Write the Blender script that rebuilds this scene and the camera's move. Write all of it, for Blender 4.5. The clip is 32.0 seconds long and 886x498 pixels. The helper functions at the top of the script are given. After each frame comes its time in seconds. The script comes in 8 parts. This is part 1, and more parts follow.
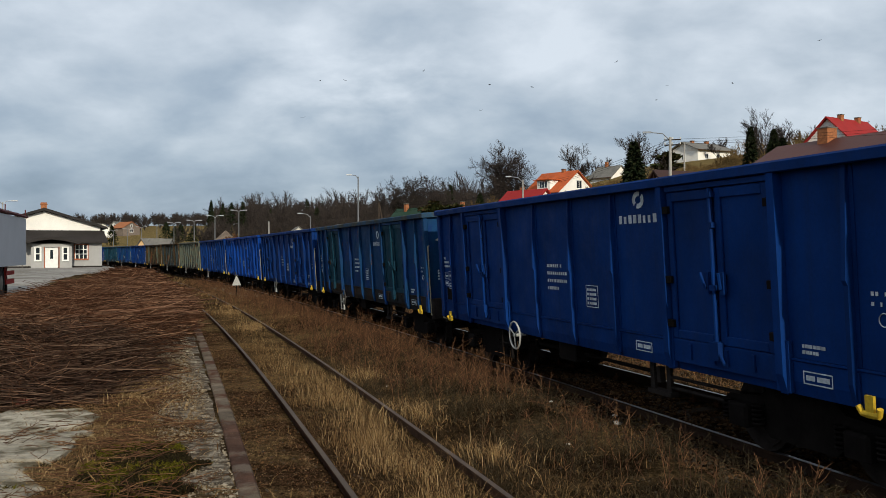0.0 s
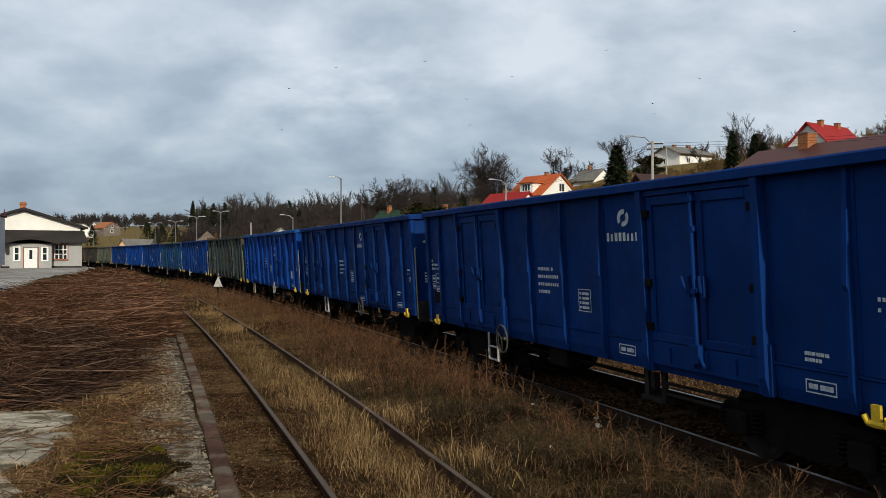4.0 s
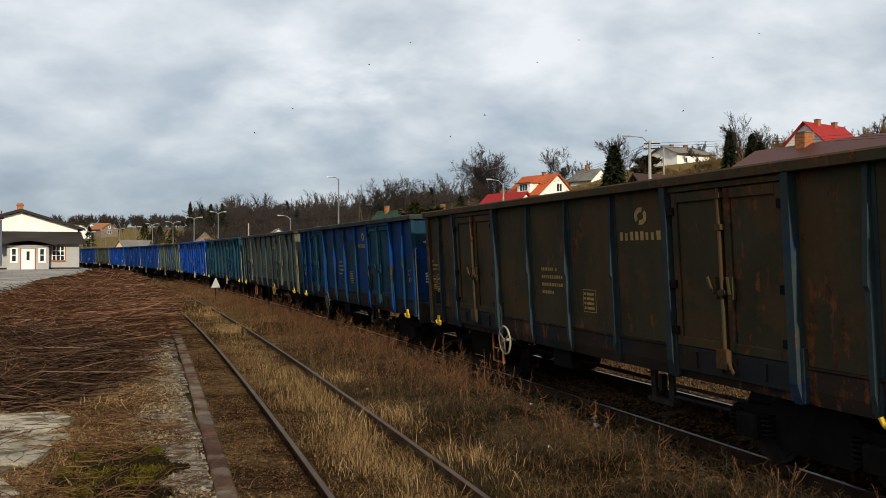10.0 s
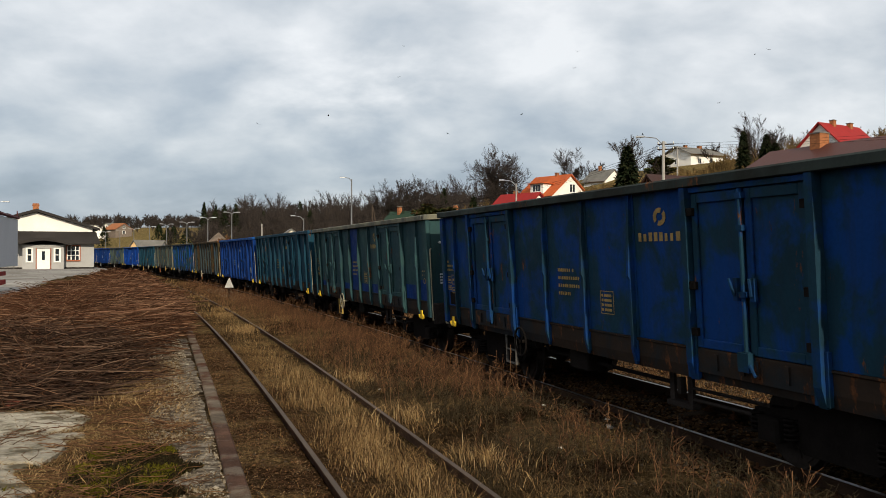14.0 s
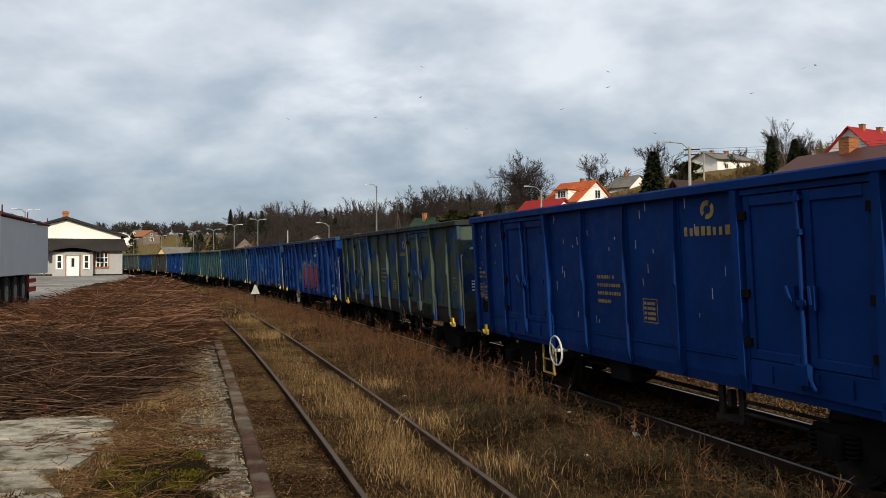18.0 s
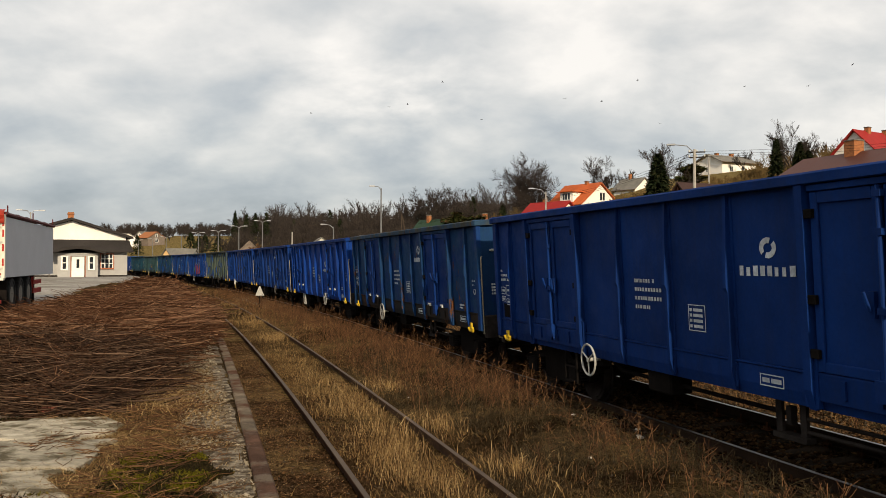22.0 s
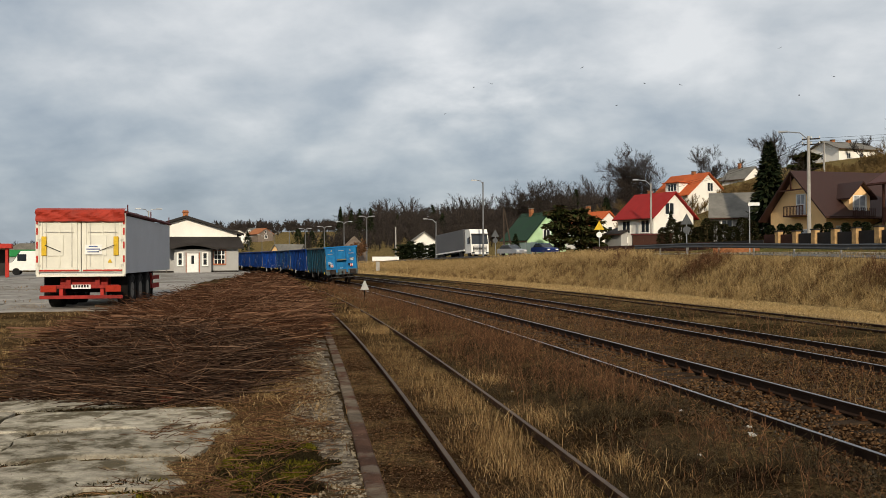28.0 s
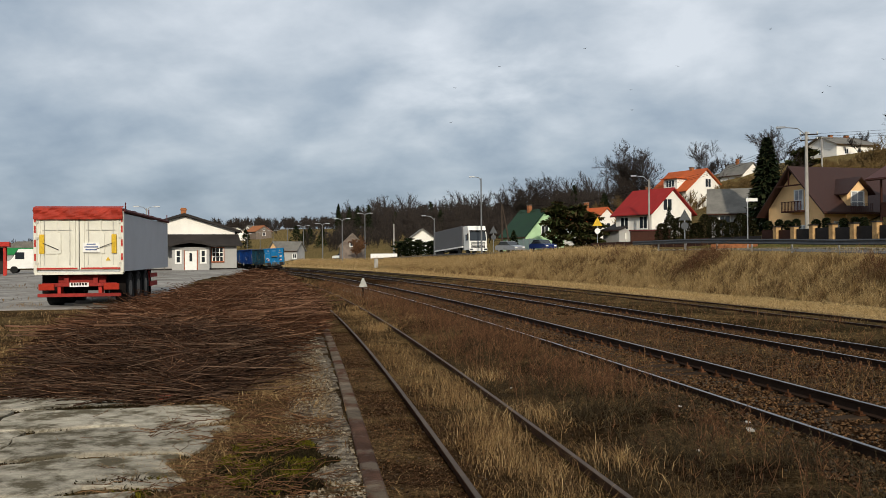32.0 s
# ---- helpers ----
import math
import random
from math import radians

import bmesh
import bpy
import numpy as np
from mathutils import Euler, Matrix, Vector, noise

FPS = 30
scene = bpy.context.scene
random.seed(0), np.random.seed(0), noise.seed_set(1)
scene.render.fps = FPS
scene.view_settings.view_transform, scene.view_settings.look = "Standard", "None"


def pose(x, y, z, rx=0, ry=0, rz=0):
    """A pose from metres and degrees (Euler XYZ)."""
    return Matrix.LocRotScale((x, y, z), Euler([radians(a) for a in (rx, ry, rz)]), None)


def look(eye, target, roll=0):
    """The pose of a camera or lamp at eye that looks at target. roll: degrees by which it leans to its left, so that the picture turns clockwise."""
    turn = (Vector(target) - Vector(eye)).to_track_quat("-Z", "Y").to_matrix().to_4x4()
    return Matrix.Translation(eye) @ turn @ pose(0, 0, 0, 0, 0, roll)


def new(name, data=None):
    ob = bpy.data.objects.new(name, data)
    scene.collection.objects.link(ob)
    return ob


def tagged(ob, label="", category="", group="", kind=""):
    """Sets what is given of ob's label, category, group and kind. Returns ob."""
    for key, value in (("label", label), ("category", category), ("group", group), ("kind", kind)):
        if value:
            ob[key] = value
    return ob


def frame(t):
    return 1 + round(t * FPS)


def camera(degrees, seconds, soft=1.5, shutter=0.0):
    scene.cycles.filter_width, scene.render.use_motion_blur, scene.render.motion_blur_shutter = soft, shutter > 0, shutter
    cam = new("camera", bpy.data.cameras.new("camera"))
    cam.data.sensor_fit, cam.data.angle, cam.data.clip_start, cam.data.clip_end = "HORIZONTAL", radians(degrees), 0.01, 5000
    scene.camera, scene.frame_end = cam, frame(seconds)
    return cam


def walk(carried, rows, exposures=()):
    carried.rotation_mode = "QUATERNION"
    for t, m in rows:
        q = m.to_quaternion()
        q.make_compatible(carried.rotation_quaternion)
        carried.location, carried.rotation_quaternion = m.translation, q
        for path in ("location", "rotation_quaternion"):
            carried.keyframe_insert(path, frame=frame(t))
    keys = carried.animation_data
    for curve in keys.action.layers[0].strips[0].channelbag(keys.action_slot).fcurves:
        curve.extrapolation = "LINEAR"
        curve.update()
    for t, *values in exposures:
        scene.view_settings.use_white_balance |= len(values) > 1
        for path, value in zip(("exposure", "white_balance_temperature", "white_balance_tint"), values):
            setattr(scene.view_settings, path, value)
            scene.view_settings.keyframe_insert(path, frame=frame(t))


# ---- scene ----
# Plan: z = 0 is the loading yard; +y looks along the clip's middle heading.
# The railway is an arc round (CX, CY); s runs along track one, d to its right.
R1, PH0, CX, CY = 745.0, radians(16.0), -712.14, -192.20
EYE_Z = 1.58
RAIL_Z = -0.675


def arc(s, d=0.0):
    """The place s metres along track one and d metres to its right."""
    a = PH0 + s / R1
    return CX + (R1 + d) * math.cos(a), CY + (R1 + d) * math.sin(a)


def heading(s):
    return math.degrees(PH0 + s / R1)


def sd(x, y):
    """Along and across track one, from a place."""
    return (math.atan2(y - CY, x - CX) - PH0) * R1, math.hypot(x - CX, y - CY) - R1


def aim(yaw, pitch, roll):
    a, b = radians(yaw), radians(pitch)
    eye = (0, 0, EYE_Z)
    way = (-math.sin(a) * math.cos(b), math.cos(a) * math.cos(b), EYE_Z + math.sin(b))
    return look(eye, way, roll)


# ---- camera ----
cam = camera(52.9, 32.0, soft=0.7)
PATH = [(0, -1.71, 0.17, -0.18), (0.5, -1.94, 0.17, -0.19), (1, -2.18, 0.23, -0.03), (1.5, -2.47, 0.21, 0.08), (2, -2.48, 0.16, 0.05), (2.5, -2.52, 0.09, 0.11), (3, -2.58, 0.14, 0.16), (3.5, -2.76, 0.33, 0.21), (5.5, -3.06, -0.01, -0.17), (6, -3.25, -0.16, -0.21), (6.5, -3.28, -0.14, -0.17), (7, -3.11, 0.01, -0.15), (7.5, -2.95, 0.17, -0.05), (8, -2.87, 0.23, 0.06), (8.5, -2.81, 0.29, 0.11), (9, -2.88, 0.31, 0.12), (9.5, -2.92, 0.36, 0.10), (10, -2.97, 0.33, -0.02), (10.5, -2.94, 0.41, 0.02), (11, -2.92, 0.48, 0.13), (11.5, -2.84, 0.48, 0.22), (12, -2.61, 0.41, 0.19), (12.5, -2.55, 0.36, 0.12), (13, -2.46, 0.35, 0.08), (13.5, -2.29, 0.30, 0.08), (14, -2.15, 0.37, 0.10), (14.5, -2.00, 0.51, 0.15), (16.5, -0.86, 0.58, 0.17), (17, -0.77, 0.60, 0.23), (17.5, -0.72, 0.62, 0.17), (18, -0.55, 0.78, 0.02), (18.5, -0.40, 0.89, -0.12), (19, -0.30, 0.96, -0.15), (19.5, -0.08, 1.06, -0.10), (20, 0.24, 1.05, -0.04), (20.5, 0.29, 0.98, -0.01), (21, 0.11, 0.90, 0.07), (21.5, -0.07, 0.89, 0.11), (22, -0.27, 0.91, 0.17), (22.5, -0.32, 0.90, 0.16), (23, -0.07, 0.90, 0.12), (23.5, 0.31, 0.93, 0.22), (24, 1.55, 1.00, 0.18), (24.5, 2.86, 0.99, 0.21), (25, 3.71, 1.03, 0.18), (25.5, 4.34, 1.02, 0.18), (27.5, 6.31, 0.63, -0.25), (28, 6.31, 0.52, -0.26), (28.5, 6.27, 0.48, -0.22), (29, 6.25, 0.50, -0.19), (29.5, 6.23, 0.48, -0.17), (30, 6.25, 0.58, -0.22), (30.5, 6.25, 0.62, -0.24), (31, 6.22, 0.55, -0.31), (31.5, 6.22, 0.43, -0.39), (32, 6.20, 0.31, -0.45)]
walk(cam, [(t, aim(y, p, r)) for t, y, p, r in PATH],
     exposures=[(0, -0.12, 5950, 8), (6, -0.14, 5950, 8), (9, -0.06, 6100, 9), (11, 0.2, 6550, 10), (14, 0.10, 6450, 10), (18, 0.02, 6200, 10),
                (20.5, 0.05, 6200, 10), (22.3, 0.2, 7300, 12), (25.5, 0.15, 7600, 12), (28, -0.10, 6500, 10), (32, -0.15, 6100, 9)])

# ---- sky and sun ----
SUN_AZ, SUN_EL = 167.0, 23.0   # degrees clockwise from +y, and above the horizon
world = bpy.data.worlds.new("overcast")
scene.world = world
world.use_nodes = True


def link(nt, a, b):
    nt.links.new(a, b)


def ramp(nt, fac, stops, mode="LINEAR"):
    n = nt.nodes.new("ShaderNodeValToRGB")
    n.color_ramp.interpolation = mode
    e = n.color_ramp.elements
    while len(e) < len(stops):
        e.new(0.5)
    for el, (p, c) in zip(e, stops):
        el.position, el.color = p, (c if len(c) == 4 else (*c, 1))
    link(nt, fac, n.inputs[0])
    return n.outputs[0]


def maths(nt, op, a, b=None, clamp=False):
    n = nt.nodes.new("ShaderNodeMath")
    n.operation, n.use_clamp = op, clamp
    for i, v in enumerate((a, b)):
        if v is None:
            continue
        if isinstance(v, (int, float)):
            n.inputs[i].default_value = v
        else:
            link(nt, v, n.inputs[i])
    return n.outputs[0]


def mix(nt, fac, a, b, kind="MIX"):
    n = nt.nodes.new("ShaderNodeMix")
    n.data_type, n.blend_type = "RGBA", kind
    for i, v in ((0, fac), (6, a), (7, b)):
        if isinstance(v, (int, float)):
            n.inputs[i].default_value = v
        elif isinstance(v, tuple):
            n.inputs[i].default_value = (*v, 1)
        else:
            link(nt, v, n.inputs[i])
    return n.outputs[2]


def noise_of(nt, vec, scale, detail=4.0, rough=0.55, distort=0.0, dims="3D"):
    n = nt.nodes.new("ShaderNodeTexNoise")
    n.noise_dimensions = dims
    n.inputs["Scale"].default_value, n.inputs["Detail"].default_value = scale, detail
    n.inputs["Roughness"].default_value, n.inputs["Distortion"].default_value = rough, distort
    if vec is not None:
        link(nt, vec, n.inputs["Vector"])
    return n.outputs[0]


def scaled(nt, vec, sx, sy, sz, off=(0, 0, 0)):
    n = nt.nodes.new("ShaderNodeMapping")
    n.inputs["Scale"].default_value, n.inputs["Location"].default_value = (sx, sy, sz), off
    link(nt, vec, n.inputs["Vector"])
    return n.outputs[0]


def build_sky():
    nt = world.node_tree
    back = nt.nodes["Background"]
    sky = nt.nodes.new("ShaderNodeTexSky")
    sky.sky_type, sky.sun_disc = "NISHITA", False
    sky.sun_elevation, sky.sun_rotation = radians(SUN_EL), radians(SUN_AZ)
    co = nt.nodes.new("ShaderNodeTexCoord").outputs["Generated"]
    sep = nt.nodes.new("ShaderNodeSeparateXYZ")
    link(nt, co, sep.inputs[0])
    z = sep.outputs[2]
    x, y = sep.outputs[0], sep.outputs[1]
    # the cloud deck as a flat layer seen from below: streaks crowd towards the horizon
    up = maths(nt, "ADD", maths(nt, "MAXIMUM", z, 0.0), 0.42)
    flat = nt.nodes.new("ShaderNodeCombineXYZ")
    link(nt, maths(nt, "DIVIDE", x, up), flat.inputs[0])
    link(nt, maths(nt, "DIVIDE", y, up), flat.inputs[1])
    v = scaled(nt, flat.outputs[0], 0.9, 1.0, 1.0, (2.3, 0.7, 0.0))
    big = noise_of(nt, v, 1.9, 3, 0.5, 0.1)
    fine = noise_of(nt, v, 4.6, 6, 0.52, 0.15)
    wisp = noise_of(nt, v, 15.0, 4, 0.55, 0.2)
    parts = [maths(nt, "MULTIPLY", maths(nt, "SUBTRACT", n, 0.5), k) for n, k in ((big, 0.42), (fine, 0.50), (wisp, 0.07))]
    cloud = maths(nt, "ADD", maths(nt, "ADD", parts[0], parts[1]), parts[2])
    # a thin place in the cloud, low ahead
    gap = nt.nodes.new("ShaderNodeVectorMath")
    gap.operation = "DISTANCE"
    gap.inputs[1].default_value = (-0.06, 0.982 * 0.5, 0.178 * 1.7)
    link(nt, scaled(nt, co, 1.0, 0.5, 1.7), gap.inputs[0])
    thin = maths(nt, "MULTIPLY", maths(nt, "SUBTRACT", 0.15, gap.outputs["Value"], True), 1.5)
    thin = maths(nt, "MULTIPLY", thin, maths(nt, "MULTIPLY", maths(nt, "SUBTRACT", fine, 0.30, True), 2.2))
    # lighter overhead and to the right, a slate bank low on the left
    lift = maths(nt, "MULTIPLY", maths(nt, "SUBTRACT", maths(nt, "MINIMUM", maths(nt, "MAXIMUM", z, 0.0), 0.30), 0.12), 0.85)
    side_ = maths(nt, "MULTIPLY", maths(nt, "MINIMUM", maths(nt, "MAXIMUM", x, -0.45), 0.45), 0.12)
    tone = maths(nt, "ADD", maths(nt, "ADD", maths(nt, "ADD", cloud, 0.535), maths(nt, "ADD", lift, side_)), thin)
    col = ramp(nt, tone, [(0.36, (0.285, 0.345, 0.415)), (0.44, (0.365, 0.425, 0.495)), (0.52, (0.47, 0.525, 0.58)),
                          (0.60, (0.60, 0.64, 0.675)), (0.74, (0.86, 0.875, 0.885))])
    clear = mix(nt, 1.0, sky.outputs[0], (0.10, 0.10, 0.10), "MULTIPLY")
    link(nt, mix(nt, 0.90, clear, col), back.inputs["Color"])
    back.inputs["Strength"].default_value = 1.0


build_sky()
sun = new("sun", bpy.data.lights.new("sun", "SUN"))
sun.data.energy, sun.data.angle, sun.data.color = 4.1, radians(1.0), (1.0, 0.87, 0.68)
a_, e_ = radians(SUN_AZ), radians(SUN_EL)
sun.matrix_world = look((60 * math.sin(a_) * math.cos(e_), 60 * math.cos(a_) * math.cos(e_), 60 * math.sin(e_)), (0, 0, 0))


# ---- materials ----
def material(name, base, rough=0.8, metal=0.0, vary=0.25, scale=3.0, grain=40.0, bump=0.15, second=None, amount=0.5,
             stretch=(1, 1, 1), random_=0.0, spec=0.12, space="Object", depth=0.02, speck=0.55):
    """Two scales of colour variation, grain and relief; second: a colour of patches."""
    m = bpy.data.materials.new(name)
    m.use_nodes = True
    nt = m.node_tree
    b = nt.nodes["Principled BSDF"]
    tc = nt.nodes.new("ShaderNodeTexCoord").outputs[space]
    if space == "Object":
        info = nt.nodes.new("ShaderNodeObjectInfo")
        addv = nt.nodes.new("ShaderNodeVectorMath")
        addv.operation = "ADD"
        link(nt, tc, addv.inputs[0])
        sc = nt.nodes.new("ShaderNodeVectorMath")
        sc.operation = "SCALE"
        sc.inputs[0].default_value = (37.0, 19.0, 53.0)
        link(nt, info.outputs["Random"], sc.inputs["Scale"])
        link(nt, sc.outputs[0], addv.inputs[1])
        tc = addv.outputs[0]
    v = scaled(nt, tc, *stretch)
    n1, n2 = noise_of(nt, v, scale, 5, 0.6), noise_of(nt, v, grain, 3, 0.6)
    dark = tuple(c * (1 - vary) for c in base)
    light = tuple(min(1, c * (1 + vary)) for c in base)
    col = ramp(nt, n1, [(0.3, dark), (0.7, light)])
    if second:
        n3 = noise_of(nt, scaled(nt, tc, 1, 1, 1, (9, 4, 2)), scale * 0.6, 6, 0.65)
        mask = ramp(nt, n3, [(max(0, 0.62 - amount * 0.35), (0, 0, 0)), (min(1, 0.70 - amount * 0.25), (1, 1, 1))])
        col = mix(nt, mask, col, second)
    col = mix(nt, speck, col, ramp(nt, n2, [(0.25, (0.45, 0.45, 0.45)), (0.75, (1, 1, 1))]), "MULTIPLY")
    if random_:
        info = nt.nodes.new("ShaderNodeObjectInfo")
        hsv = nt.nodes.new("ShaderNodeHueSaturation")
        link(nt, maths(nt, "ADD", maths(nt, "MULTIPLY", info.outputs["Random"], random_), 1 - random_ / 2), hsv.inputs["Value"])
        link(nt, col, hsv.inputs["Color"])
        col = hsv.outputs[0]
    link(nt, col, b.inputs["Base Color"])
    link(nt, ramp(nt, n1, [(0.2, (rough * 0.85,) * 3), (0.8, (min(1, rough * 1.12),) * 3)]), b.inputs["Roughness"])
    b.inputs["Metallic"].default_value = metal
    b.inputs["Specular IOR Level"].default_value = spec
    if bump:
        bp = nt.nodes.new("ShaderNodeBump")
        bp.inputs["Strength"].default_value, bp.inputs["Distance"].default_value = bump, depth
        link(nt, n2, bp.inputs["Height"])
        link(nt, bp.outputs[0], b.inputs["Normal"])
    return m


# ---- mesh building ----
class Shape:
    """Collects faces for one mesh."""

    def __init__(self):
        self.v, self.f = [], []

    def add(self, verts, faces, m=None):
        n = len(self.v)
        self.v += [tuple(m @ Vector(p)) for p in verts] if m is not None else [tuple(p) for p in verts]
        self.f += [tuple(i + n for i in f) for f in faces]
        return self

    def box(self, x0, y0, z0, x1, y1, z1, m=None, c=0.0):
        """A box; c: the chamfer of its upright and top edges."""
        if c <= 0:
            v = [(x, y, z) for z in (z0, z1) for x, y in ((x0, y0), (x1, y0), (x1, y1), (x0, y1))]
            f = [(3, 2, 1, 0), (4, 5, 6, 7), (0, 1, 5, 4), (1, 2, 6, 5), (2, 3, 7, 6), (3, 0, 4, 7)]
            return self.add(v, f, m)
        ring = lambda e: [(x0 + e, y0), (x1 - e, y0), (x1, y0 + e), (x1, y1 - e), (x1 - e, y1), (x0 + e, y1), (x0, y1 - e), (x0, y0 + e)]
        inner = [(x0 + c, y0 + c), (x1 - c, y0 + c), (x1 - c, y0 + c), (x1 - c, y1 - c), (x1 - c, y1 - c), (x0 + c, y1 - c), (x0 + c, y1 - c), (x0 + c, y0 + c)]
        v = [(x, y, z0 + c * .5) for x, y in ring(c)] + [(x, y, z1 - c) for x, y in ring(c)]
        v += [(x, y, z1) for x, y in inner] + [(x, y, z0) for x, y in inner]
        f = [(i, (i + 1) % 8, (i + 1) % 8 + 8, i + 8) for i in range(8)]
        f += [(i + 8, (i + 1) % 8 + 8, (i + 1) % 8 + 16, i + 16) for i in range(8)]
        f += [((i + 1) % 8, i, i + 24, (i + 1) % 8 + 24) for i in range(8)]
        f += [(16, 18, 20, 22), (30, 28, 26, 24)]
        return self.add(v, f, m)

    def tube(self, p, q, r0, r1=None, n=8, caps=True):
        p, q = Vector(p), Vector(q)
        r1 = r0 if r1 is None else r1
        d = q - p
        if d.length < 1e-6:
            return self
        m = d.to_track_quat("Z", "Y").to_matrix()
        a, b = m @ Vector((1, 0, 0)), m @ Vector((0, 1, 0))
        v = []
        for c, r in ((p, r0), (q, r1)):
            v += [tuple(c + a * (r * math.cos(k * 2 * math.pi / n)) + b * (r * math.sin(k * 2 * math.pi / n))) for k in range(n)]
        f = [(k, (k + 1) % n, (k + 1) % n + n, k + n) for k in range(n)]
        if caps:
            f += [tuple(range(n - 1, -1, -1)), tuple(range(n, 2 * n))]
        return self.add(v, f)

    def pipe(self, pts, r, n=6):
        """One bent tube through the places."""
        pts = [Vector(p) for p in pts]
        v, f = [], []
        side = None
        for i, p in enumerate(pts):
            d = (pts[min(i + 1, len(pts) - 1)] - pts[max(i - 1, 0)]).normalized()
            side = d.orthogonal().normalized() if side is None else (side - d * side.dot(d)).normalized()
            b = d.cross(side)
            k = 1.0
            if 0 < i < len(pts) - 1:
                k = 1 / max(0.5, d.dot((pts[i + 1] - p).normalized()))
            v += [tuple(p + (side * math.cos(2 * math.pi * j / n) + b * math.sin(2 * math.pi * j / n)) * r * k) for j in range(n)]
            if i:
                f += [((i - 1) * n + j, (i - 1) * n + (j + 1) % n, i * n + (j + 1) % n, i * n + j) for j in range(n)]
        m = len(pts) - 1
        f += [tuple(range(n - 1, -1, -1)), tuple(m * n + j for j in range(n))]
        return self.add(v, f)

    def ring(self, c, r, t, axis="x", n=20, k=6):
        """A torus round c."""
        v, f = [], []
        for i in range(n):
            a = 2 * math.pi * i / n
            for j in range(k):
                b = 2 * math.pi * j / k
                u, w, h = (r + t * math.cos(b)) * math.cos(a), (r + t * math.cos(b)) * math.sin(a), t * math.sin(b)
                p = {"x": (h, u, w), "y": (u, h, w), "z": (u, w, h)}[axis]
                v.append((c[0] + p[0], c[1] + p[1], c[2] + p[2]))
                f.append((i * k + j, ((i + 1) % n) * k + j, ((i + 1) % n) * k + (j + 1) % k, i * k + (j + 1) % k))
        return self.add(v, f)

    def extrude(self, outline, y0, y1, m=None):
        """An outline in x, z drawn out along y."""
        n = len(outline)
        v = [(x, y0, z) for x, z in outline] + [(x, y1, z) for x, z in outline]
        f = [(i, (i + 1) % n, (i + 1) % n + n, i + n) for i in range(n)] + [tuple(range(n - 1, -1, -1)), tuple(range(n, 2 * n))]
        return self.add(v, f, m)

    def mesh(self, name, mat=None, smooth=False):
        me = bpy.data.meshes.new(name)
        me.from_pydata(self.v, [], self.f)
        if mat:
            me.materials.append(mat)
        if smooth:
            me.polygons.foreach_set("use_smooth", [True] * len(me.polygons))
        bm = bmesh.new()
        bm.from_mesh(me)
        bmesh.ops.recalc_face_normals(bm, faces=bm.faces)
        bm.to_mesh(me)
        bm.free()
        return me


def part(name, shape, mat, parent, label="", m=None):
    """One mesh object under a thing or a part. shape: a Shape, or a mesh that others share."""
    me = shape if isinstance(shape, bpy.types.Mesh) else shape.mesh(name, mat)
    ob = new(name, me)
    ob.parent = parent
    if m is not None:
        ob.matrix_basis = m
    if mat is not None and me.materials and me.materials[0] is not mat:
        ob.material_slots[0].link = "OBJECT"
        ob.material_slots[0].material = mat
    if label:
        ob["label"] = label
    return ob


def thing(name, m, label, category, group="", kind=""):
    ob = new(name)
    ob.matrix_basis = m
    ob.empty_display_size = 0.2
    return tagged(ob, label, category, group, kind)


# ---- colours of the place ----
M_RAIL = material("rusty_rail_steel", (0.034, 0.020, 0.013), 0.8, 0.0, vary=0.4, scale=2, grain=60, spec=0.05)
M_RUSTY = material("brown_rusted_rail", (0.080, 0.045, 0.029), 0.9, 0.0, vary=0.4, scale=3, grain=60, spec=0.03)
M_HEAD = material("worn_rail_head", (0.25, 0.25, 0.26), 0.42, 0.95, vary=0.15, scale=1.2, grain=80, bump=0.03)
M_HEAD2 = material("dull_rail_head", (0.105, 0.080, 0.062), 0.75, 0.15, vary=0.3, scale=2, grain=60, bump=0.05)
M_SLEEPER = material("old_timber_sleeper", (0.034, 0.023, 0.015), 0.9, vary=0.4, scale=4, grain=50, bump=0.4, random_=0.6, spec=0.02)
M_CLIP = material("rust_orange_fastening", (0.080, 0.036, 0.018), 0.9, 0.0, vary=0.5, scale=6, random_=0.9, spec=0.02)
M_CONC = material("weathered_concrete", (0.42, 0.375, 0.29), 0.92, vary=0.4, scale=5, grain=60, stretch=(1.0, 1.6, 1), second=(0.125, 0.105, 0.068), amount=0.42, bump=0.9, random_=0.35, spec=0.02)
M_EDGE = material("rusty_steel_edging", (0.15, 0.118, 0.085), 0.9, 0.0, vary=0.45, scale=3.5, grain=50, second=(0.085, 0.038, 0.022), amount=0.5, bump=0.6, spec=0.02)
M_DARK = material("sooty_running_gear", (0.012, 0.010, 0.009), 0.85, vary=0.4, scale=3, grain=30, spec=0.02)
M_IRON = material("grey_brown_iron", (0.035, 0.029, 0.026), 0.8, 0.1, vary=0.4, scale=4, grain=30, spec=0.02)
M_WHITE = material("dull_white_paint", (0.62, 0.62, 0.58), 0.6, vary=0.1, scale=3, grain=30, bump=0.05)
M_DULLW = material("dirty_white_paint", (0.40, 0.40, 0.37), 0.7, vary=0.25, scale=5, grain=30, bump=0.05)
M_YEL = material("chipped_yellow_paint", (0.66, 0.43, 0.03), 0.55, vary=0.2, scale=5, grain=30)
M_RED = material("chipped_red_paint", (0.42, 0.035, 0.025), 0.55, vary=0.2, scale=4, grain=30)
M_MARK = material("faded_white_lettering_bars", (0.56, 0.60, 0.62), 0.7, vary=0.35, scale=6, grain=30, bump=0)
